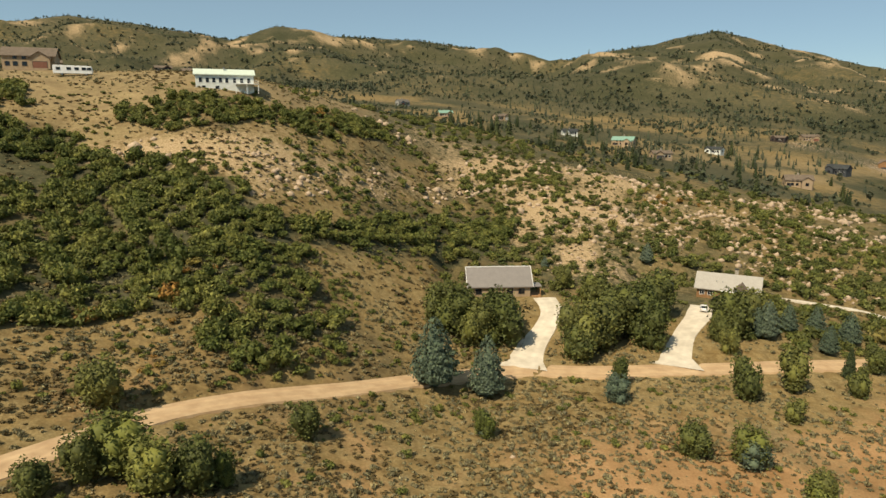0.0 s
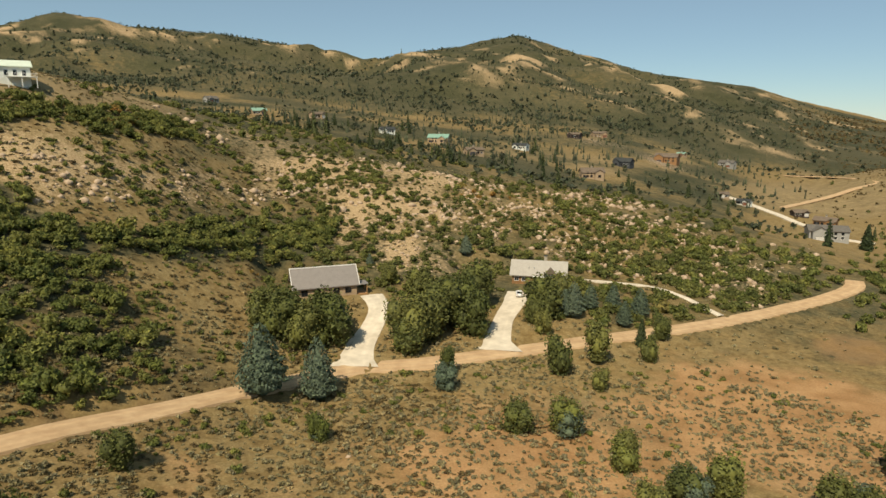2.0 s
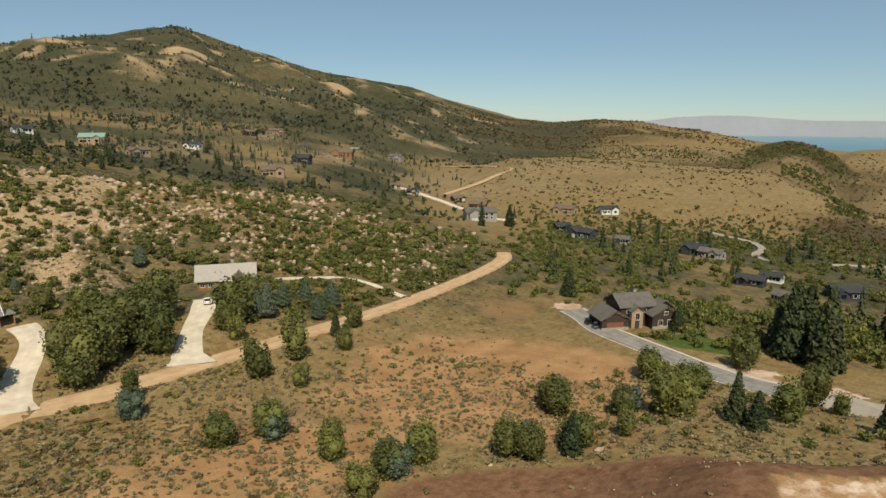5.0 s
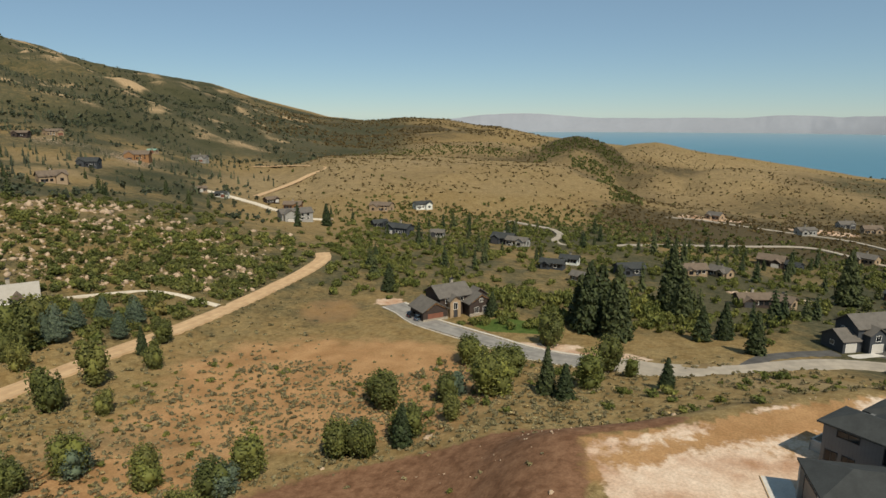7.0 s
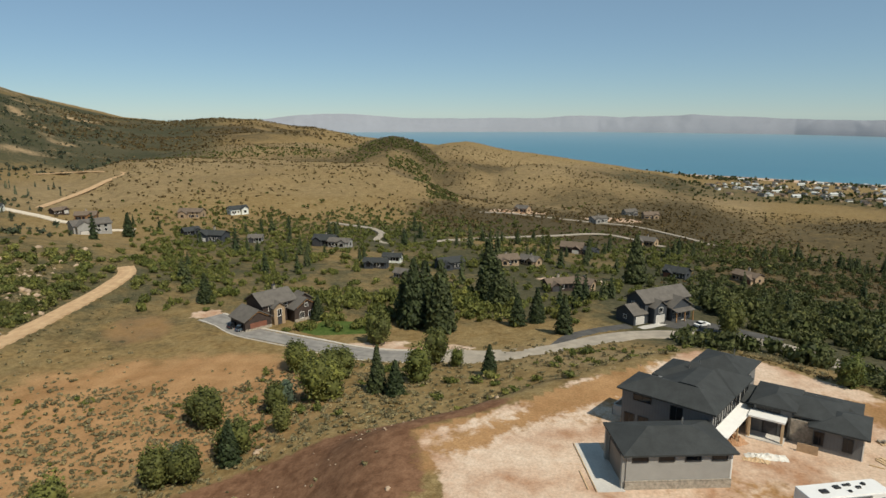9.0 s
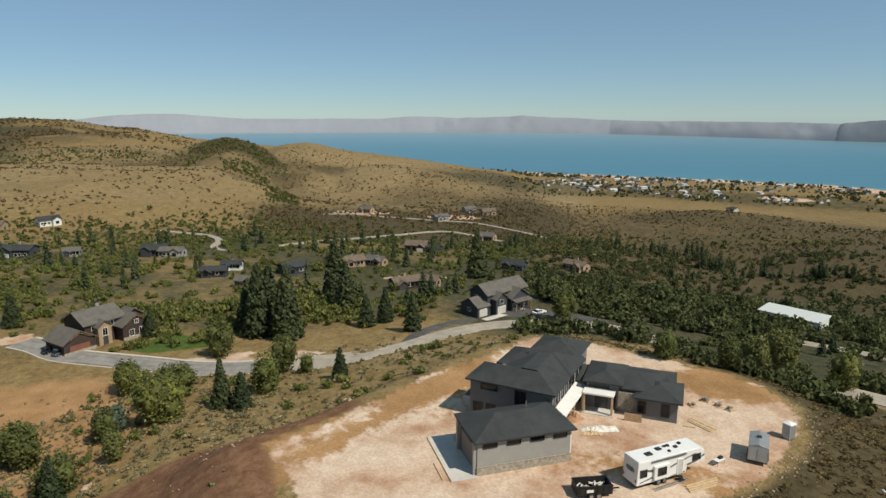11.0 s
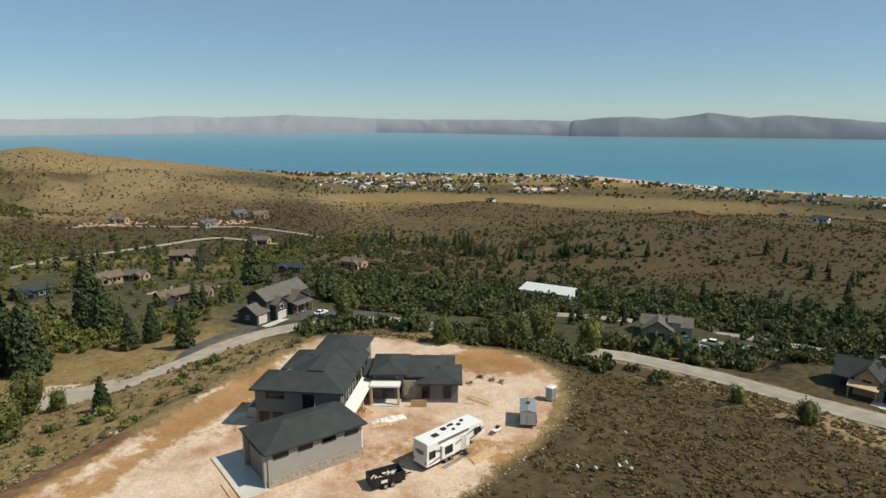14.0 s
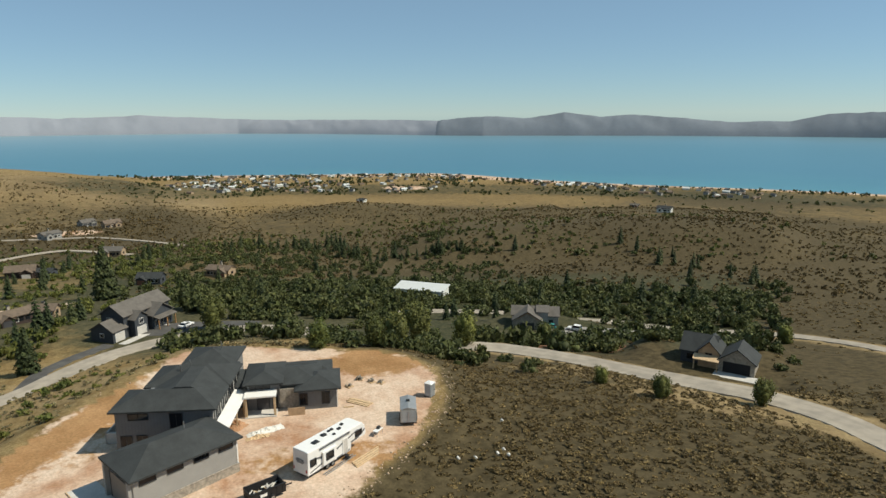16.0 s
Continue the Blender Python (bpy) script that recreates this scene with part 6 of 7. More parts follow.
kinds = [town_kind("town_house", "white lakeside house with a grey roof", WHITE_SIDING, GREY_SHINGLE, 11, 8, 3.4), town_kind("town_house", "tan lakeside house with a brown roof", TAN_SIDING, BROWN_SHINGLE, 13, 8, 3.2),
         town_kind("town_house", "grey lakeside house with a dark roof", GREY_SIDING, CHARCOAL, 10, 8, 4.6), town_kind("town_house", "lakeside building with a white metal roof", WHITE_SIDING, WHITE_METAL, 16, 9, 3.8)]
g = random.Random(12)
first = {}
for k in range(280):
    b = g.choice((g.uniform(99, 121), g.uniform(100, 112), g.uniform(121, 150)))
    far = np.interp(b, (99, 124, 141, 157), (1330, 1290, 1080, 1090)) - g.random() ** 1.3 * (340 if b < 122 else 130) - 25
    x, y = at(b, far)
    z = drop_to(x, y)
    if z < LAKE + 0.6:
        continue
    m = pose(x, y, z + 0.2, 0, 0, g.choice((10, 100, 35, 190))) @ Matrix.Diagonal((0.66, 0.66, 0.62, 1))
    i = (2, 1, 0, 2, 1, 3)[k % 6]
    if i in first:
        copy_thing(kinds[i], m)
    else:
        first[i] = m
for i, m in first.items():
    kinds[i].matrix_basis = m

# ---- plants and stones ----
rng = np.random.default_rng(7)


def unit(v):
    return v / (np.linalg.norm(v, axis=-1, keepdims=True) + 1e-9)


def ball(center, size, seed, rough=0.18, fine=2):
    """A lumpy ball as arrays of corners and triangles."""
    bm = bmesh.new()
    bmesh.ops.create_icosphere(bm, subdivisions=fine, radius=1.0)
    v = np.array([q.co[:] for q in bm.verts])
    f = np.array([[q.index for q in p.verts] for p in bm.faces])
    bm.free()
    g = np.random.default_rng(seed)
    v = v * (1 + rough * g.uniform(-1, 1, (len(v), 1)))
    return v * np.array(size) + np.array(center), f


def leaf_cards(points, normals, size, g, flat=0.75):
    """One small triangle a leaf clump, facing more or less outwards."""
    n = len(points)
    nrm = unit(normals + flat * g.normal(size=(n, 3)))
    a = unit(np.cross(nrm, g.normal(size=(n, 3))))
    b = np.cross(nrm, a)
    s = size * g.uniform(0.6, 1.35, (n, 1))
    corners = np.stack([points + a * s, points - a * s * 0.6 + b * s * 0.8, points - a * s * 0.5 - b * s * 0.85], 1)
    return corners.reshape(-1, 3), np.arange(3 * n).reshape(n, 3)


def joined(pieces):
    vs, fs, base = [], [], 0
    for v, f in pieces:
        vs.append(v)
        fs.append(f + base)
        base += len(v)
    return np.vstack(vs), np.vstack(fs)


def bush_shape(seed, lumps=6, leaves=150, wide=1.0, tall=0.8, card=0.17, core=0.78, low=0.15):
    """A rounded plant of radius about `wide`, from several lumps of leaves."""
    g = np.random.default_rng(seed)
    pieces, per = [], leaves // lumps
    for k in range(lumps):
        a, d = g.uniform(0, 6.28), wide * 0.55 * g.uniform(0.2, 1) ** 0.6
        c = np.array([math.cos(a) * d, math.sin(a) * d, tall * g.uniform(low + 0.15, 0.72)])
        s = np.array([wide * g.uniform(0.38, 0.55), wide * g.uniform(0.38, 0.55), tall * g.uniform(0.26, 0.42)])
        v, f = ball(c, s * core * 0.94, seed * 31 + k, 0.22, 1)
        f = f[g.random(len(f)) < (0.55 if lumps < 8 else 1.0)]
        pieces.append((v, f))
        way = unit(g.normal(size=(per, 3)) + np.array([0, 0, 0.25]))
        pieces.append(leaf_cards(c + way * s * g.uniform(0.82, 1.15, (per, 1)), way, card, g))
    v, f = joined(pieces)
    v[:, 2] = np.maximum(v[:, 2], -0.05)
    return v, f


def cone_shape(seed, tiers=13, per=11, wide=0.28, droop=0.35, core=True, taper=0.8):
    """A conifer one metre tall: tiers of drooping boughs."""
    g = np.random.default_rng(seed)
    tri = []
    for k in range(tiers):
        z = 0.06 + 0.9 * (k / tiers) ** 0.95
        reach = wide * (1 - z) ** taper + 0.015
        for j in range(per if k < tiers * 0.7 else per // 2 + 1):
            a = 6.283 * (j + g.uniform(0, 0.8)) / per * (1 if k < tiers * 0.7 else per / (per // 2 + 1))
            r = reach * g.uniform(0.72, 1.15)
            d, s = np.array([math.cos(a), math.sin(a), 0]), np.array([-math.sin(a), math.cos(a), 0])
            root, tip = np.array([0, 0, z + 0.055]) + d * r * 0.1, d * r + np.array([0, 0, z - droop * r * g.uniform(0.5, 1.2)])
            mid, w = root * 0.45 + tip * 0.55 + np.array([0, 0, 0.02]), 0.30 * r + 0.012
            tri += [(root, mid + s * w, tip), (root, tip, mid - s * w)]
            if tiers > 4:
                tri.append((mid + s * w * 0.7, mid - np.array([0, 0, 0.05]), mid - s * w * 0.7))
    t = np.array(tri)
    v, f = t.reshape(-1, 3), np.arange(len(t) * 3).reshape(-1, 3)
    if core:
        a = np.arange(7) * 6.283 / 7
        cv = np.vstack([np.c_[np.cos(a) * wide * 0.5, np.sin(a) * wide * 0.5, np.full(7, 0.1)], [[0, 0, 0.9]]])
        cf = np.array([[k, (k + 1) % 7, 7] for k in range(7)])
        v, f = joined([(v, f), (cv, cf)])
    return v, f


def stone_shape(seed):
    g = np.random.default_rng(seed)
    v, f = ball((0, 0, 0.25), (1.0, 0.75, 0.62), seed, 0.3, 1 if seed < 100 else 2)
    v[:, 2] = np.round(v[:, 2] * 2.2 + 0.2 * g.normal(size=len(v))) / 2.2 * 0.6 + v[:, 2] * 0.4
    return v, f


def mesh_of(name, v, f, mat, tint=None, smooth=False):
    me = bpy.data.meshes.new(name)
    me.vertices.add(len(v))
    me.vertices.foreach_set("co", v.astype(np.float32).ravel())
    me.loops.add(f.size)
    me.loops.foreach_set("vertex_index", f.astype(np.int32).ravel())
    me.polygons.add(len(f))
    me.polygons.foreach_set("loop_start", np.arange(0, f.size, 3, dtype=np.int32))
    me.update(calc_edges=True)
    a = me.attributes.new("tint", "FLOAT", "POINT")
    a.data.foreach_set("value", (np.zeros(len(v)) if tint is None else tint).astype(np.float32))
    if smooth:
        me.polygons.foreach_set("use_smooth", np.ones(len(f), bool))
    me.materials.append(mat)
    return me


def off_road(x, y, margin):
    ok = np.ones(x.shape, bool)
    for line, heights, width, box in ROADS:
        near = (x > box[0]) & (x < box[1]) & (y > box[2]) & (y < box[3])
        if near.any():
            d, _ = along_line(x[near], y[near], line, heights)
            ok[near] &= d > width / 2 + margin[near]
    return ok


def sow(count, b0, b1, r0, r1, size, clump=0.0, clump_size=30.0, even=1.0, seed=0, margin=0.6, pads=True, ring=None):
    """Places for plants in a stretch of the plan (bearing and distance limits, or a ring), size range, and how far they gather in clumps."""
    g = np.random.default_rng(seed + 1000)
    b = g.uniform(b0, b1, count)
    u = g.random(count)
    r = (r0 ** (2 * even) + u * (r1 ** (2 * even) - r0 ** (2 * even))) ** (1 / (2 * even))
    x, y = np.sin(np.radians(b)) * r, np.cos(np.radians(b)) * r
    if ring is not None:
        x, y = g.uniform(min(p[0] for p in ring) - 5, max(p[0] for p in ring) + 5, count), g.uniform(min(p[1] for p in ring) - 5, max(p[1] for p in ring) + 5, count)
    s = size[0] + (size[1] - size[0]) * g.random(count) ** 1.7
    edge = np.minimum(np.minimum(b - b0, b1 - b) / (0.1 * (b1 - b0)), 1)
    edge = np.where(r > r1 * (0.95 + 0.1 * fractal(x, y, r1 * 0.25, 2, seed + 90)), 0.0, edge)
    if ring is not None:
        edge = (inside(x, y, ring) + 5 * fractal(x, y, 14, 2, seed + 91) < 0).astype(float) - 0.08
    keep = (fractal(x, y, clump_size, 3, seed + 60) * 1.6 + g.uniform(-0.35, 0.35, count) > clump) & (g.random(count) < edge + 0.08)
    keep &= off_road(x, y, s * 0.7 + margin)
    if pads:
        keep &= inside(x, y, PAD_RING) > 2.0 + s * 0.5
        keep &= 1 - (blob(x, y, 62, 78, 15, 34, 0.2) + blob(x, y, 74, 82, 14, 18, 0.25)) * (g.random(count) < 0.97) > 0.5
    for cx, cy, cr in CLEAR:
        keep &= np.hypot(x - cx, y - cy) > cr + s * 0.6
    keep &= land(x, y) > LAKE + 0.8
    return x[keep], y[keep], s[keep]


def scatter(name, label, category, shapes, mat, spots, tall=(0.75, 1.4), sink=0.05, tint=None, seed=0, tilt=0.0):
    """All the plants of one kind that nobody would count, as one mesh."""
    g = np.random.default_rng(seed + 5)
    x, y, s = (np.concatenate(q) for q in zip(*spots))
    z = land(x, y)
    pick = g.integers(0, len(shapes), len(x))
    vs, fs, ts, base = [], [], [], 0
    for k, (v, f) in enumerate(shapes):
        m = pick == k
        n = int(m.sum())
        if not n:
            continue
        a = g.uniform(0, 6.283, n)
        c, q = np.cos(a)[:, None], np.sin(a)[:, None]
        sc = s[m][:, None]
        px = (v[None, :, 0] * c - v[None, :, 1] * q) * sc + x[m][:, None]
        py = (v[None, :, 0] * q + v[None, :, 1] * c) * sc + y[m][:, None]
        pz = v[None, :, 2] * sc * g.uniform(*tall, (n, 1)) + z[m][:, None] - sink * sc
        vs.append(np.stack([px, py, pz], -1).reshape(-1, 3))
        fs.append((f[None] + (np.arange(n) * len(v))[:, None, None]).reshape(-1, 3) + base)
        base += n * len(v)
        hue = g.random(n) if tint is None else np.clip(tint(x[m], y[m], g.random(n)), 0, 0.999)
        ts.append(np.repeat(hue, len(v)))
    me = mesh_of(name, np.vstack(vs), np.vstack(fs), mat, np.concatenate(ts))
    return tagged(new(name, me), label, category, kind="stuff")


THICK = [bush_shape(k, 6, 210, 1.0, 1.05, 0.125) for k in range(5)]
MID = [bush_shape(110 + k, 5, 110, 1.0, 1.05, 0.17) for k in range(5)]
LOW = [bush_shape(20 + k, 4, 100, 1.0, 0.8, 0.165, 0.74) for k in range(4)]
TUFT = [bush_shape(40 + k, 2, 28, 1.0, 0.62, 0.3, 0.6) for k in range(5)]
DOT = [bush_shape(60 + k, 2, 22, 1.0, 1.3, 0.45, 0.8) for k in range(3)]
SPECK = [bush_shape(70 + k, 1, 10, 1.25, 1.4, 0.5, 0.85) for k in range(4)]
FIR = [cone_shape(k, 9, 8) for k in range(3)]
FIR_FAR = [cone_shape(10 + k, 3, 5, 0.27) for k in range(3)]
BUSH = [bush_shape(80 + k, 5, 130, 1.0, 0.95, 0.155) for k in range(4)]
STONES = [stone_shape(k) for k in range(5)]


def mote_shape(seed, cards=13):
    """A far shrub from a few sprays of leaves."""
    g = np.random.default_rng(seed)
    way = unit(g.normal(size=(cards, 3)) * np.array([1, 1, 0.6]) + np.array([0, 0, 0.35]))
    return leaf_cards(np.array([0, 0, 0.4]) + way * np.array([0.7, 0.7, 0.45]), way, 0.55, g, 0.5)


MOTE = [mote_shape(90 + k) for k in range(4)]


def autumn(x, y, u):
    """Some patches have turned."""
    return u * 0.84 + 0.16 * (fractal(x, y, 26, 3, 77) > 0.33) * (u > 0.35)


def needle_cone(seed, cards, wide, size, taper=0.75, round_=0.12):
    """A conifer one metre tall from many small sprays of needles."""
    g = np.random.default_rng(seed)
    z = 1 - np.sqrt(g.random(cards))
    a = g.uniform(0, 6.283, cards)
    lobes = 1 + 0.14 * np.sin(a * 5 + z * 40) + 0.08 * g.normal(size=cards)
    r = wide * (1 - z) ** taper * np.minimum(1, (z + 0.03) / round_) * lobes + 0.01
    p = np.stack([np.cos(a) * r, np.sin(a) * r, 0.03 + 0.97 * z], -1)
    nrm = np.stack([np.cos(a), np.sin(a), np.full(cards, 0.45)], -1)
    cards_v = leaf_cards(p, nrm, size, g, 0.6)
    ring = np.arange(9) * 6.283 / 9
    core = np.vstack([np.c_[np.cos(ring) * wide * 0.75, np.sin(ring) * wide * 0.75, np.full(9, 0.12)], [[0, 0, 0.88], [0, 0, 0.02]]])
    faces = np.array([[k, (k + 1) % 9, 9] for k in range(9)] + [[(k + 1) % 9, k, 10] for k in range(9)])
    return joined([cards_v, (core, faces)])


def in_ravines(spots, limit=0.5):
    keep = spurs(spots[0], spots[1]) < limit
    return tuple(q[keep] for q in spots)


def uphill(spots):
    """Only what stands above the gravel road."""
    line = np.array(ROADS[DIRT_ROAD][0])
    keep = spots[1] > np.interp(spots[0], line[:, 0], line[:, 1]) + 5
    return tuple(q[keep] for q in spots)


scatter("oak_thicket", "green and rust scrub oak thicket covering the slope", "bushes", THICK, OAK,
        [sow(5000, 0, 0, 1, 2, (1.2, 3.0), -0.6, 22, seed=1, ring=OAK_RING), sow(2600, 0, 0, 1, 2, (1.2, 2.5), -0.6, 26, seed=2, ring=CREST_OAKS), sow(480, 0, 0, 1, 2, (1.4, 2.6), -0.6, 26, seed=16, ring=EDGE_OAKS)], tint=autumn, seed=1)
scatter("oak_thicket", "green scrub oak bands below the dry crest", "bushes", BUSH, OAK,
        [sow(700, -14, 6, 190, 280, (1.0, 2.2), 0.1, 18, seed=53), sow(420, -36, -20, 172, 196, (1.0, 2.2), 0.0, 18, seed=51), sow(300, -26, -2, 170, 214, (0.8, 1.8), 0.2, 14, seed=55),
         sow(420, -30, 4, 100, 165, (0.6, 1.5), 0.2, 12, seed=56), sow(160, -4, 8, 290, 360, (1.4, 2.6), -0.1, 30, seed=54)], tint=autumn, seed=21)
scatter("oak_thicket", "grey-green scrub oak filling the rocky slope", "bushes", BUSH, OAK_DARK,
        [uphill(sow(2300, 2, 50, 176, 330, (0.8, 2.2), -0.15, 20, seed=61)), uphill(sow(800, 18, 49, 178, 260, (1.4, 3.2), -0.2, 18, seed=62)), sow(900, -12, 46, 300, 430, (1.2, 2.8), -0.1, 40, seed=63)], tint=autumn, seed=22)
scatter("oak_thicket", "patchy green scrub oak among pale rocks", "bushes", BUSH, OAK,
        [uphill(sow(1800, 0, 50, 168, 305, (0.9, 2.6), 0.0, 14, seed=3)), uphill(sow(480, 26, 52, 178, 290, (1.6, 3.4), -0.2, 20, seed=4)), sow(420, 48, 58, 222, 300, (1.2, 2.8), -0.3, 20, seed=80), sow(300, -8, 40, 290, 345, (1.0, 2.4), 0.1, 30, seed=5)], tint=autumn, seed=2)
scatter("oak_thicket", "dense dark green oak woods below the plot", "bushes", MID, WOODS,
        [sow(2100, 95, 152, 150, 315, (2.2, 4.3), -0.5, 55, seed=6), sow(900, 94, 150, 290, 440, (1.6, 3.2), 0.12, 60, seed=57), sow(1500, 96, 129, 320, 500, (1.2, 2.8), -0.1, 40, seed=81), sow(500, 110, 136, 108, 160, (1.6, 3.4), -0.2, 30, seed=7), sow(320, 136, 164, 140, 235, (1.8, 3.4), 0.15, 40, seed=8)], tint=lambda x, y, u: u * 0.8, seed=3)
scatter("aspen_grove", "light green young aspens in the valley", "trees", LOW, OAK,
        [sow(2300, 50, 99, 178, 450, (1.2, 2.8), 0.0, 30, seed=9), sow(1700, 50, 100, 240, 470, (1.1, 2.5), -0.15, 34, seed=64), sow(420, 60, 84, 175, 240, (1.8, 3.4), -0.3, 30, seed=10)], tall=(1.2, 1.8), tint=lambda x, y, u: 0.1 + u * 0.6, seed=4)
scatter("roadside_bushes", "mixed green bushes beside the gravel road", "bushes", LOW, OAK,
        [sow(1000, -44, 66, 58, 150, (0.4, 1.3), 0.05, 13, seed=11), sow(1900, -34, 8, 100, 250, (0.45, 1.2), -0.1, 14, seed=77), sow(260, 56, 98, 92, 145, (0.7, 2.0), 0.0, 16, seed=12), sow(130, 84, 118, 118, 150, (0.6, 1.4), 0.0, 20, seed=13)], tint=autumn, seed=5)
scatter("sagebrush", "grey-green sagebrush tufts in dry grass", "bushes", TUFT, SAGE,
        [sow(15500, -44, 84, 54, 152, (0.32, 0.9), -0.5, 10, seed=14), sow(9500, -42, 50, 130, 330, (0.4, 0.95), -0.4, 18, seed=15), sow(900, 78, 112, 96, 165, (0.4, 0.8), -0.1, 20, seed=17)], seed=6)
scatter("brown_scrub", "dense brown-green brush on the dry slopes", "bushes", TUFT, SCRUB,
        [sow(13500, 101, 171, 44, 132, (0.35, 0.85), -0.85, 15, seed=18, margin=2.4), sow(2600, 134, 168, 120, 300, (0.6, 1.2), -0.2, 30, seed=48, margin=2.0), sow(5200, -44, 30, 58, 128, (0.4, 1.0), -0.1, 14, seed=49), sow(6500, -40, 12, 100, 290, (0.5, 1.2), -0.2, 16, seed=78)], tall=(0.42, 0.75), tint=lambda x, y, u: u * 0.9 + 0.01, seed=7)
scatter("hill_scrub", "low dark brush on the far dry hills", "bushes", SPECK, SCRUB,
        [sow(2600, 94, 168, 300, 760, (0.6, 1.0), 0.0, 70, 0.8, seed=19), sow(3000, 44, 98, 480, 1250, (0.8, 1.6), 0.1, 90, 0.7, seed=20)], seed=8)
scatter("dry_brush", "fine grey-brown brush speckling the dry hills", "bushes", MOTE, SCRUB,
        [sow(9000, 44, 101, 470, 1250, (0.7, 1.7), -0.15, 70, 0.7, seed=65), sow(12500, 94, 168, 290, 780, (0.6, 1.3), -0.35, 60, 0.8, seed=66), sow(2200, 74, 100, 470, 720, (0.8, 1.8), -0.4, 60, seed=67), sow(5200, 44, 70, 1250, 2700, (2.0, 4.2), 0.0, 120, seed=79)], tint=lambda x, y, u: u * 0.6, seed=23)
scatter("hill_brush", "dark shrubs on the knoll and down its ravine", "bushes", MOTE, OAK_DARK,
        [sow(1500, 68.5, 77, 930, 1110, (1.0, 2.2), -0.15, 50, seed=68), sow(420, 71.5, 75.5, 860, 960, (1.4, 2.6), -0.5, 40, seed=69), sow(330, 74, 76.5, 720, 880, (1.2, 2.4), -0.5, 40, seed=70), sow(260, 75, 78, 620, 740, (1.2, 2.2), -0.5, 40, seed=71),
         sow(1500, 52, 70, 1000, 1170, (1.0, 2.2), -0.1, 60, seed=75), sow(2600, 50, 108, 400, 560, (0.9, 2.0), -0.05, 60, seed=72), sow(1300, 100, 150, 380, 620, (0.8, 1.9), 0.1, 70, seed=73)], tall=(1.0, 1.5), tint=lambda x, y, u: u * 0.6, seed=24)
scatter("junipers", "scattered dark junipers on the dry hills", "trees", DOT, OAK_DARK,
        [sow(1300, 42, 168, 420, 1000, (1.1, 2.1), 0.25, 80, 0.6, seed=21), sow(110, 69, 76, 960, 1120, (1.4, 2.4), -0.2, 60, seed=22), sow(300, 58, 98, 840, 1300, (1.4, 2.4), 0.25, 60, seed=23), sow(220, 50, 168, 380, 600, (1.6, 2.8), 0.1, 60, seed=24)], tint=lambda x, y, u: u * 0.75, seed=9)
scatter("valley_firs", "dark firs standing among the valley houses", "trees", FIR, SPRUCE,
        [sow(230, 50, 100, 190, 470, (6.5, 13), 0.05, 60, seed=25), sow(200, -6, 48, 330, 620, (7, 13), -0.05, 70, seed=26), sow(150, 100, 150, 200, 430, (6, 11), 0.1, 60, seed=27)], seed=10)
scatter("mountain_woods", "dark conifer woods on the mountain slopes", "trees", FIR_FAR, MOUNTAIN,
        [sow(5600, -42, 46, 480, 1700, (4.5, 9.5), -0.05, 110, 0.6, seed=28), in_ravines(sow(15000, -42, 46, 900, 2900, (5.0, 9), -0.3, 170, 0.7, seed=29))], seed=11)
scatter("mountain_brush", "olive brush on the mountain slopes", "bushes", SPECK, MOUNTAIN,
        [sow(8000, -42, 46, 330, 1200, (1.2, 3.2), 0.0, 60, 0.6, seed=30), in_ravines(sow(12000, -42, 52, 900, 2800, (2.5, 5), -0.25, 150, 0.75, seed=31), 0.62)], tint=lambda x, y, u: u * 0.8, seed=12)
scatter("canyon_trees", "line of dark trees in the ravine", "trees", FIR, SPRUCE,
        [sow(260, 112, 128, 395, 450, (6, 12), 0.0, 60, seed=32), sow(90, 103, 114, 440, 500, (6, 11), 0.0, 60, seed=33)], seed=13)
scatter("shore_trees", "dark shade trees round the lakeside town", "trees", DOT, WOODS,
        [sow(3200, 94, 168, 1240, 1410, (1.6, 3.4), -0.3, 60, 0.6, seed=76), sow(3000, 94, 166, 900, 1180, (1.2, 2.6), 0.05, 50, 0.6, seed=34), sow(3400, 94, 168, 1060, 1420, (1.5, 3.2), -0.05, 60, 0.6, seed=35)], tall=(1.0, 1.4), tint=lambda x, y, u: u * 0.45, seed=14)
scatter("scree", "pale broken limestone strewn over the slope", "rocks", STONES, ROCK,
        [sow(7500, 0, 0, 1, 2, (0.35, 1.4), -0.05, 12, seed=36, ring=ROCK_RING), sow(420, 0, 0, 1, 2, (1.2, 2.6), 0.15, 12, seed=74, ring=ROCK_RING), sow(2200, 8, 48, 215, 315, (0.35, 1.5), 0.0, 22, seed=37), sow(240, -12, 48, 268, 318, (1.0, 2.3), 0.15, 26, seed=46), sow(160, 8, 16, 190, 240, (0.3, 0.8), -0.3, 30, seed=38), sow(120, 130, 136, 160, 170, (0.2, 0.5), -0.3, 30, seed=39)], sink=0.2, seed=15)
def near_bank(spots):
    d = inside(spots[0], spots[1], PAD_RING)
    keep = (d > -0.6) & (d < 2.6)
    return tuple(q[keep] for q in spots)


scatter("berm_stones", "loose stones along the bank of the levelled plot", "rocks", STONES, ROCK,
        [near_bank(sow(6000, 92, 134, 56, 110, (0.05, 0.24), -0.5, 20, seed=44, margin=0.5, pads=False)), sow(160, 54, 80, 62, 96, (0.06, 0.25), -0.2, 20, seed=45, pads=False)], sink=0.2, seed=16)

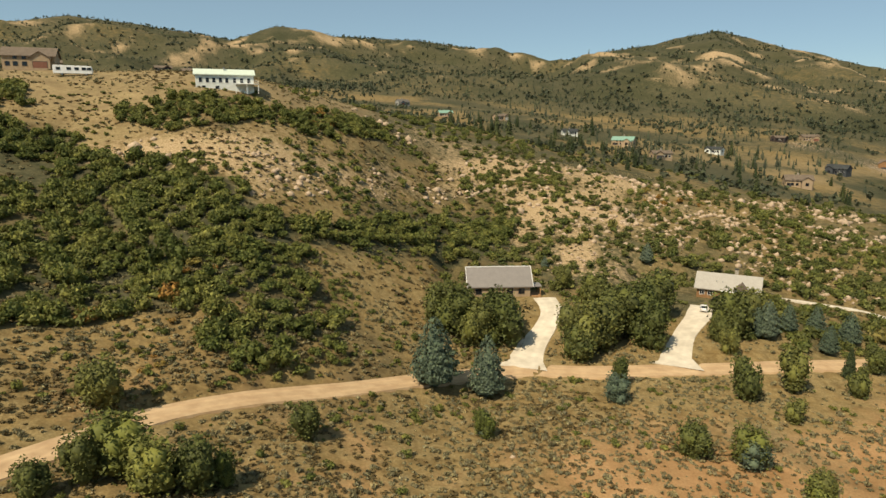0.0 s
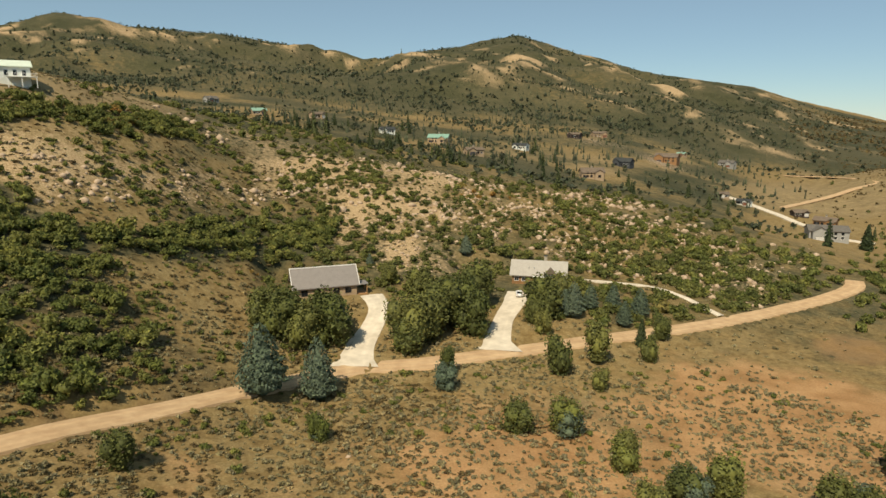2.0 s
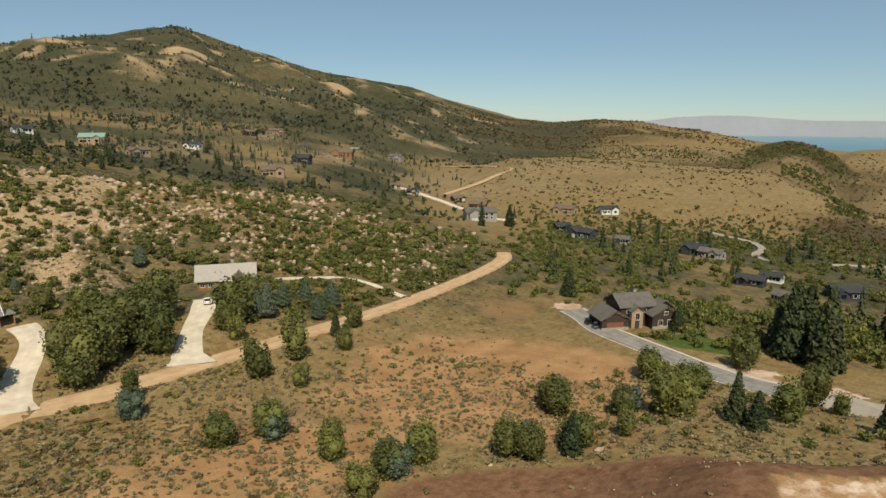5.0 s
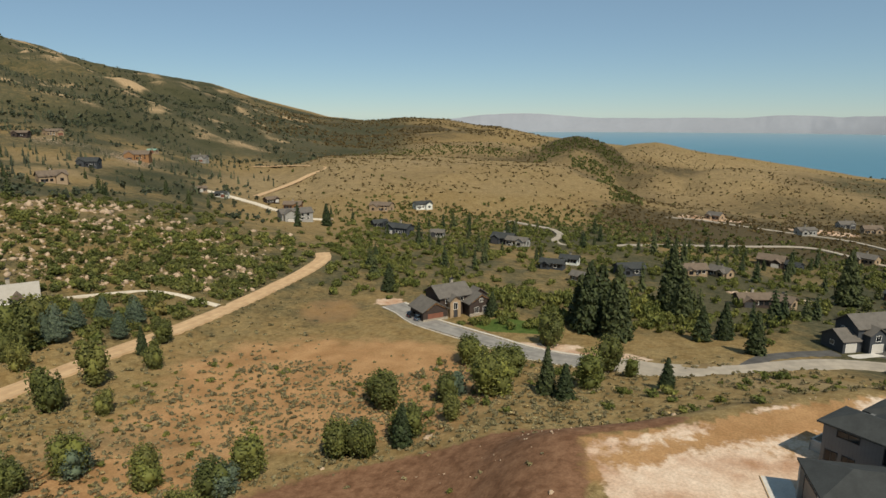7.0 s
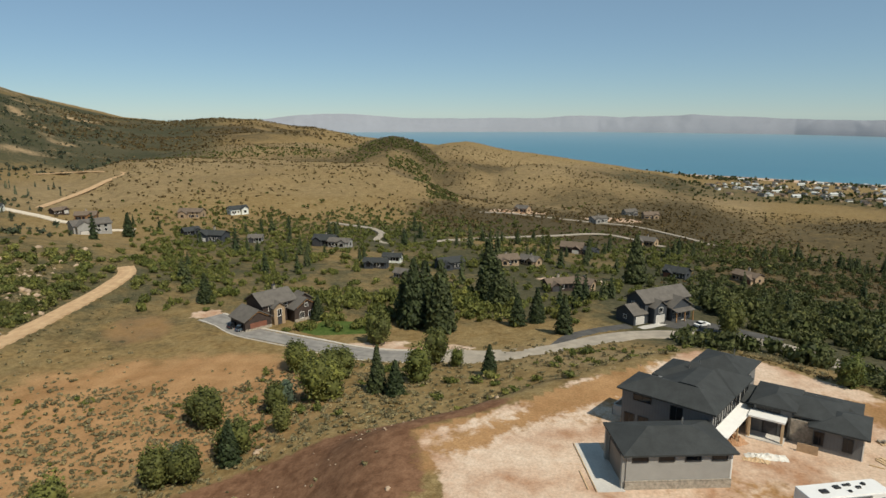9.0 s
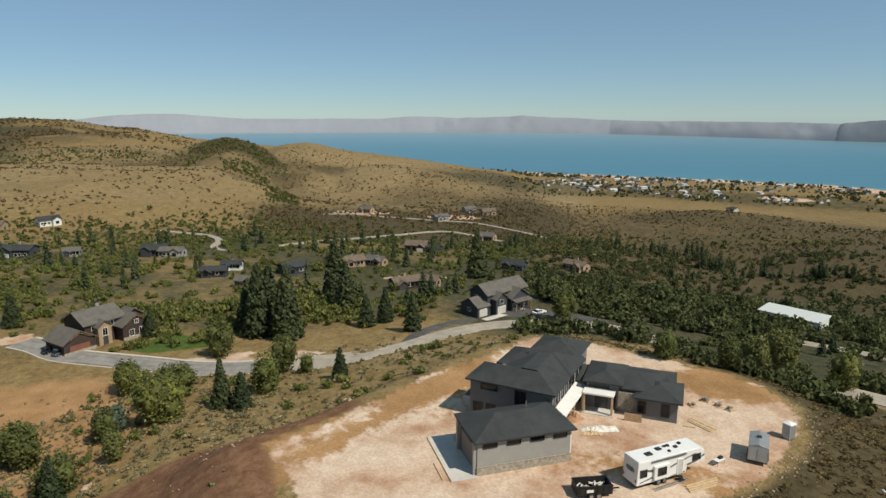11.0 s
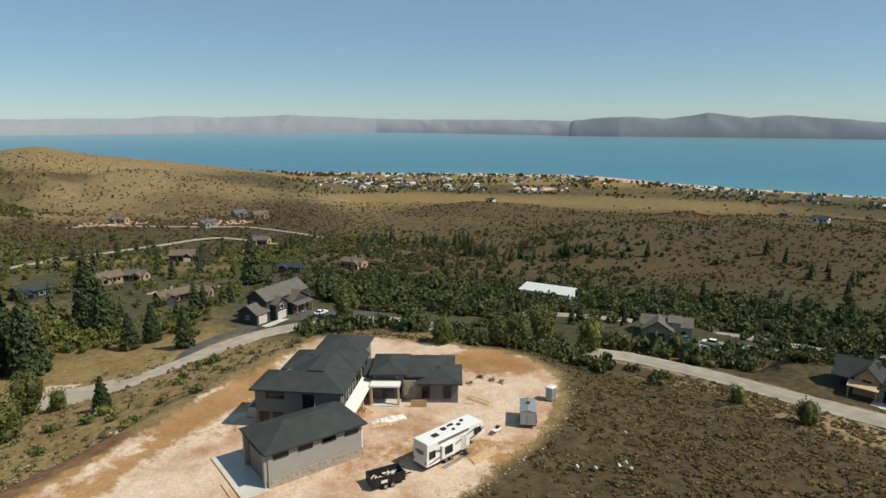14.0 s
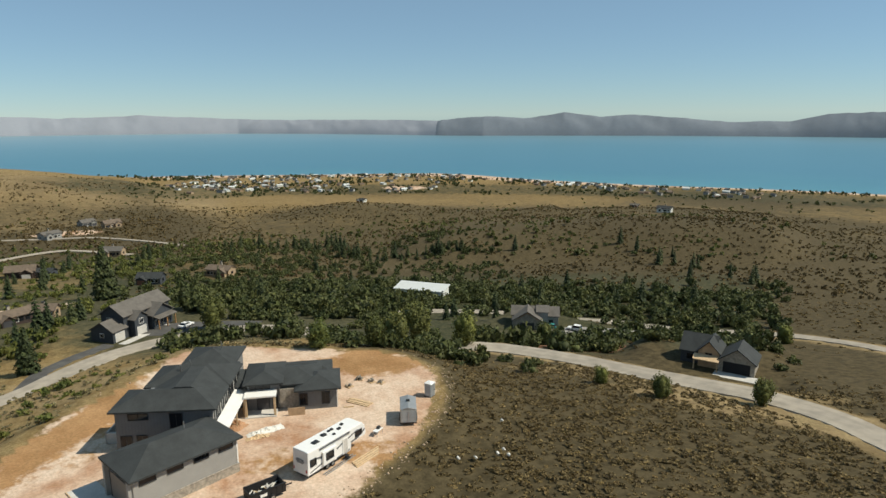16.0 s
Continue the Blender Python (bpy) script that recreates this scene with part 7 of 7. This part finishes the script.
# ---- single trees: place in plan and height ----
YARD_TREES = [(7.7, 141.1, 12.3), (13.6, 142.5, 14.5), (13.5, 147, 12.0), (3.6, 144.8, 13.9), (-0.7, 146.3, 12.6), (30.5, 136, 9.5), (31.0, 139.4, 13.8), (36.7, 142.0, 13.5), (42.6, 148.8, 14.1), (48.1, 153.6, 13.1), (49.0, 143.0, 13.1), (40.6, 167.5, 9.8), (34.5, 176.8, 7.6), (67, 142, 7.2), (71.3, 151.9, 13.6), (79.7, 158.1, 11.8), (67.5, 148, 8), (54.5, 160.5, 14.5)]
BLUE_TREES = [(-1.5, 116.2, 14.2), (8.7, 117.6, 12.8), (7.1, 99.6, 4.9), (81.2, 153.0, 10.2), (88.8, 157.4, 7.7), (96.6, 158.2, 7.9), (93.6, 147.2, 7.5), (102.4, 153.4, 8.8), (65.8, 201.7, 6.9), (31.0, 190.3, 4.0), (78.6, 153.0, 8.2)]
YELLOW_TREES = [(60.7, 119.8, 9.9), (72.8, 124.5, 10.1), (65.9, 111.3, 5.4), (36.4, 122.6, 6.9), (86.4, 124.2, 7.3), (98.3, 137.1, 6.5)]
SPRUCE_TREES = [(90.4, 134.0, 7.5), (56.5, 164, 13), (110.0, 39.5, 10.0), (108.5, 35.3, 7.5), (121.0, 19.3, 6.7), (81.5, 54.1, 8.1), (170.5, 49.4, 21.3), (166.7, 40.5, 21.5), (176.6, 47.6, 19.3), (176.5, 53.8, 15.9), (217.1, 35.4, 23.0), (204.0, 29.7, 16.7), (174.9, 20.0, 10.1), (179.3, 14.9, 10.7), (164.8, 6.5, 11.1), (280.7, -18.4, 22.5), (178.7, 123.1, 10.3), (301.4, 253.0, 14.5), (169.6, 79.1, 8.1)]
FIELD_TREES = [(41.1, 96.3, 6.6), (50.0, 93.9, 5.7), (53.9, 81.8, 6.1), (63.9, 71.6, 6.6), (57.5, 70.8, 5.8), (126.6, 64.1, 7.0), (98.6, 70.9, 7.3), (33.7, 116.2, 6.0), (7.0, 99.2, 5.6), (50.2, 68.8, 6.4), (103.4, 56.8, 5.9), (105.7, 49.2, 9.4), (85.0, 55.4, 7.3), (78.5, 60.8, 6.2), (75.6, 62.8, 6.7), (122.4, 52.4, 7.9)]
BROAD_TREES = [(128.2, 65.8, 6.4), (125.0, 53.1, 6.0), (114.5, 54.4, 7.6), (133.8, 33.9, 8.1), (131.5, 28.4, 4.2), (152.2, 53.7, 9.7), (95.3, 67.2, 7.1), (119.1, 33.9, 7.4), (76.0, 58.2, 7.0), (75.6, 62.5, 6.1), (64.5, 71.7, 6.6), (56.8, 71.2, 6.3), (53.8, 82.5, 6.2), (49.7, 94.5, 6.5), (101.1, 56.5, 6.4), (92.2, 50.4, 4.3), (-38.9, 71.1, 7.9), (-29.7, 70.1, 7.6), (-42.2, 67.3, 6.1), (-34.0, 68.5, 6.8), (-49.7, 86.8, 7.9), (-20.5, 87.5, 5.5), (-27.2, 72.7, 4.9), (-45.5, 64.3, 4.8), (177.0, -37.5, 8.7), (108.6, -41.1, 5.1), (123.9, -66.0, 8.5), (104.9, -51.0, 5.7), (73.6, -79.4, 3.2), (62.7, -81.6, 4.3), (53.2, -95.0, 4.1), (87.3, -162.9, 5.0), (130.8, -117.1, 6.5), (132.4, -75.4, 8.9), (121.0, -83.0, 7.8)]


def trunk_mesh(name, tall, thick, limbs, seed):
    """A tapered trunk with a few limbs reaching into the crown."""
    g = np.random.default_rng(seed)
    bm = bmesh.new()

    def limb(a, b, ra, rb):
        d = Vector(b) - Vector(a)
        m = Matrix.Translation((Vector(a) + Vector(b)) / 2) @ d.to_track_quat("Z", "Y").to_matrix().to_4x4()
        bmesh.ops.create_cone(bm, cap_ends=True, segments=7, radius1=ra, radius2=rb, depth=d.length, matrix=m)

    limb((0, 0, -0.3), (0.02, 0.01, tall * 0.45), thick, thick * 0.65)
    limb((0.02, 0.01, tall * 0.45), (0, 0, tall * 0.85), thick * 0.65, thick * 0.15)
    for k in range(limbs):
        a, z = 6.283 * (k + g.random()) / limbs, tall * g.uniform(0.25, 0.55)
        limb((0, 0, z), (math.cos(a) * tall * 0.28, math.sin(a) * tall * 0.28, z + tall * 0.22), thick * 0.4, thick * 0.1)
    me = bpy.data.meshes.new(name)
    bm.to_mesh(me)
    bm.free()
    me.materials.append(BARK)
    return me


def tree_kind(name, label, crown, mat, thick, limbs, seed, category="tree"):
    """A tree of one metre's height, to be copied."""
    top = tagged(new(name), label, category)
    part("trunk", trunk_mesh(name + "_trunk", 1.0, thick, limbs, seed), None, top)
    part("crown", mesh_of(name + "_crown", crown[0], crown[1], mat), None, top)
    return top


def round_crown(seed, wide, leaves=2600, lumps=15, card=0.032, low=0.05):
    v, f = bush_shape(seed, lumps, leaves, wide, 1.05, card, 0.8, low)
    return v, f


# copy_thing multiplies by the scale of the first one, so copies go out before the first is placed
def plant_all(kinds, places, group, wide=(0.9, 1.1), sink=0.0, seed=0):
    g = random.Random(seed)
    for kind in kinds:
        tagged(kind, group=group)
    last = {}
    for k, (x, y, h) in enumerate(places):
        w = h * g.uniform(*wide)
        m = Matrix.Translation((x, y, drop_to(x, y) - sink)) @ Matrix.Rotation(g.uniform(0, 6.28), 4, "Z") @ Matrix.Diagonal((w, w, h, 1))
        i = k % len(kinds)
        if i in last:
            copy_thing(kinds[i], m)
        else:
            last[i] = m
    for i, m in last.items():
        kinds[i].matrix_basis = m


plant_all([tree_kind("shade_tree", "leafy green shade tree beside a gravel driveway", round_crown(101 + k, 0.46), OAK_DARK, 0.03, 5, k) for k in range(3)], [(x, y, h * 0.84) for x, y, h in YARD_TREES], "yard trees", (1.0, 1.25), 0.2, 1)
plant_all([tree_kind("blue_spruce", "dense blue-green spruce with boughs to the ground", needle_cone(201 + k, 3600, 0.36, 0.022, 0.66, 0.22), BLUE, 0.025, 0, k) for k in range(2)], BLUE_TREES, "blue spruces", (0.8, 0.95), 0.1, 2)
plant_all([tree_kind("juniper", "yellow-green upright juniper beside the road", joined([needle_cone(231 + k, 500, 0.26, 0.032, 0.8, 0.2), round_crown(235 + k, 0.42, 1500, 11, 0.036)]), OAK_DARK, 0.03, 3, k) for k in range(2)], [(x, y, h * 0.92) for x, y, h in YELLOW_TREES], "roadside junipers", (0.8, 1.2), 0.1, 3)
plant_all([tree_kind("spruce", "tall dark green spruce with drooping boughs", joined([needle_cone(241 + k, 900, 0.21, 0.03, 0.85, 0.1), cone_shape(241 + k, 18, 11, 0.24, 0.45)]), SPRUCE, 0.02, 0, k) for k in range(3)], SPRUCE_TREES, "dark spruces", (0.85, 1.2), 0.1, 4)
plant_all([tree_kind("juniper_bush", "rounded grey-green juniper in dry grass", joined([needle_cone(251 + k, 300, 0.3, 0.034, 0.9, 0.2), round_crown(255 + k, 0.5, 1700, 12, 0.036)]), m, 0.03, 3, k) for k, m in enumerate((OAK_DARK, BLUE, OAK))], [(x, y, h * 0.85) for x, y, h in FIELD_TREES], "field junipers", (0.95, 1.35), 0.15, 5)
plant_all([tree_kind("broadleaf_tree", "bushy green broadleaf tree among the brush", round_crown(261 + k, 0.44, 2200, 13, 0.034), m, 0.03, 4, k) for k, m in enumerate((OAK_DARK, OAK, OAK_DARK))], BROAD_TREES, "broadleaf trees", (0.85, 1.3), 0.2, 6)


# ---- scraps and boulders ----
BOULDERS = [(84.5, 50.9, 0.9), (81.3, 53.5, 0.4), (70.5, 62.0, 0.4), (58.2, 77.0, 0.5), (96.0, 14.0, 0.5), (64.0, 22.0, 0.4), (11.0, 92.0, 0.5), (112.0, 62.0, 0.4)]
for k, (x, y, s) in enumerate(BOULDERS):
    v, f = stone_shape(300 + k)
    rock = tagged(new("boulder", mesh_of("boulder", v, f, ROCK)), "pale angular boulder lying on the dirt", "rock", "boulders")
    rock.matrix_basis = Matrix.Translation((x, y, drop_to(x, y) - 0.1 * s)) @ Matrix.Diagonal((s, s, s, 1))
for k, (x, y) in enumerate(((60.5, -40.5), (59.4, -42.4), (59.0, -46.5), (57.4, -46.0), (66.5, -52.0), (58.6, -45.2))):
    v, f = stone_shape(320 + k)
    scrap = tagged(new("scrap", mesh_of("scrap", v, f, TARP)), "white scrap of wrapping caught in the brush", "litter", "scraps")
    scrap.matrix_basis = Matrix.Translation((x, y, drop_to(x, y) + 0.45)) @ Matrix.Diagonal((0.3, 0.22, 0.3, 1))
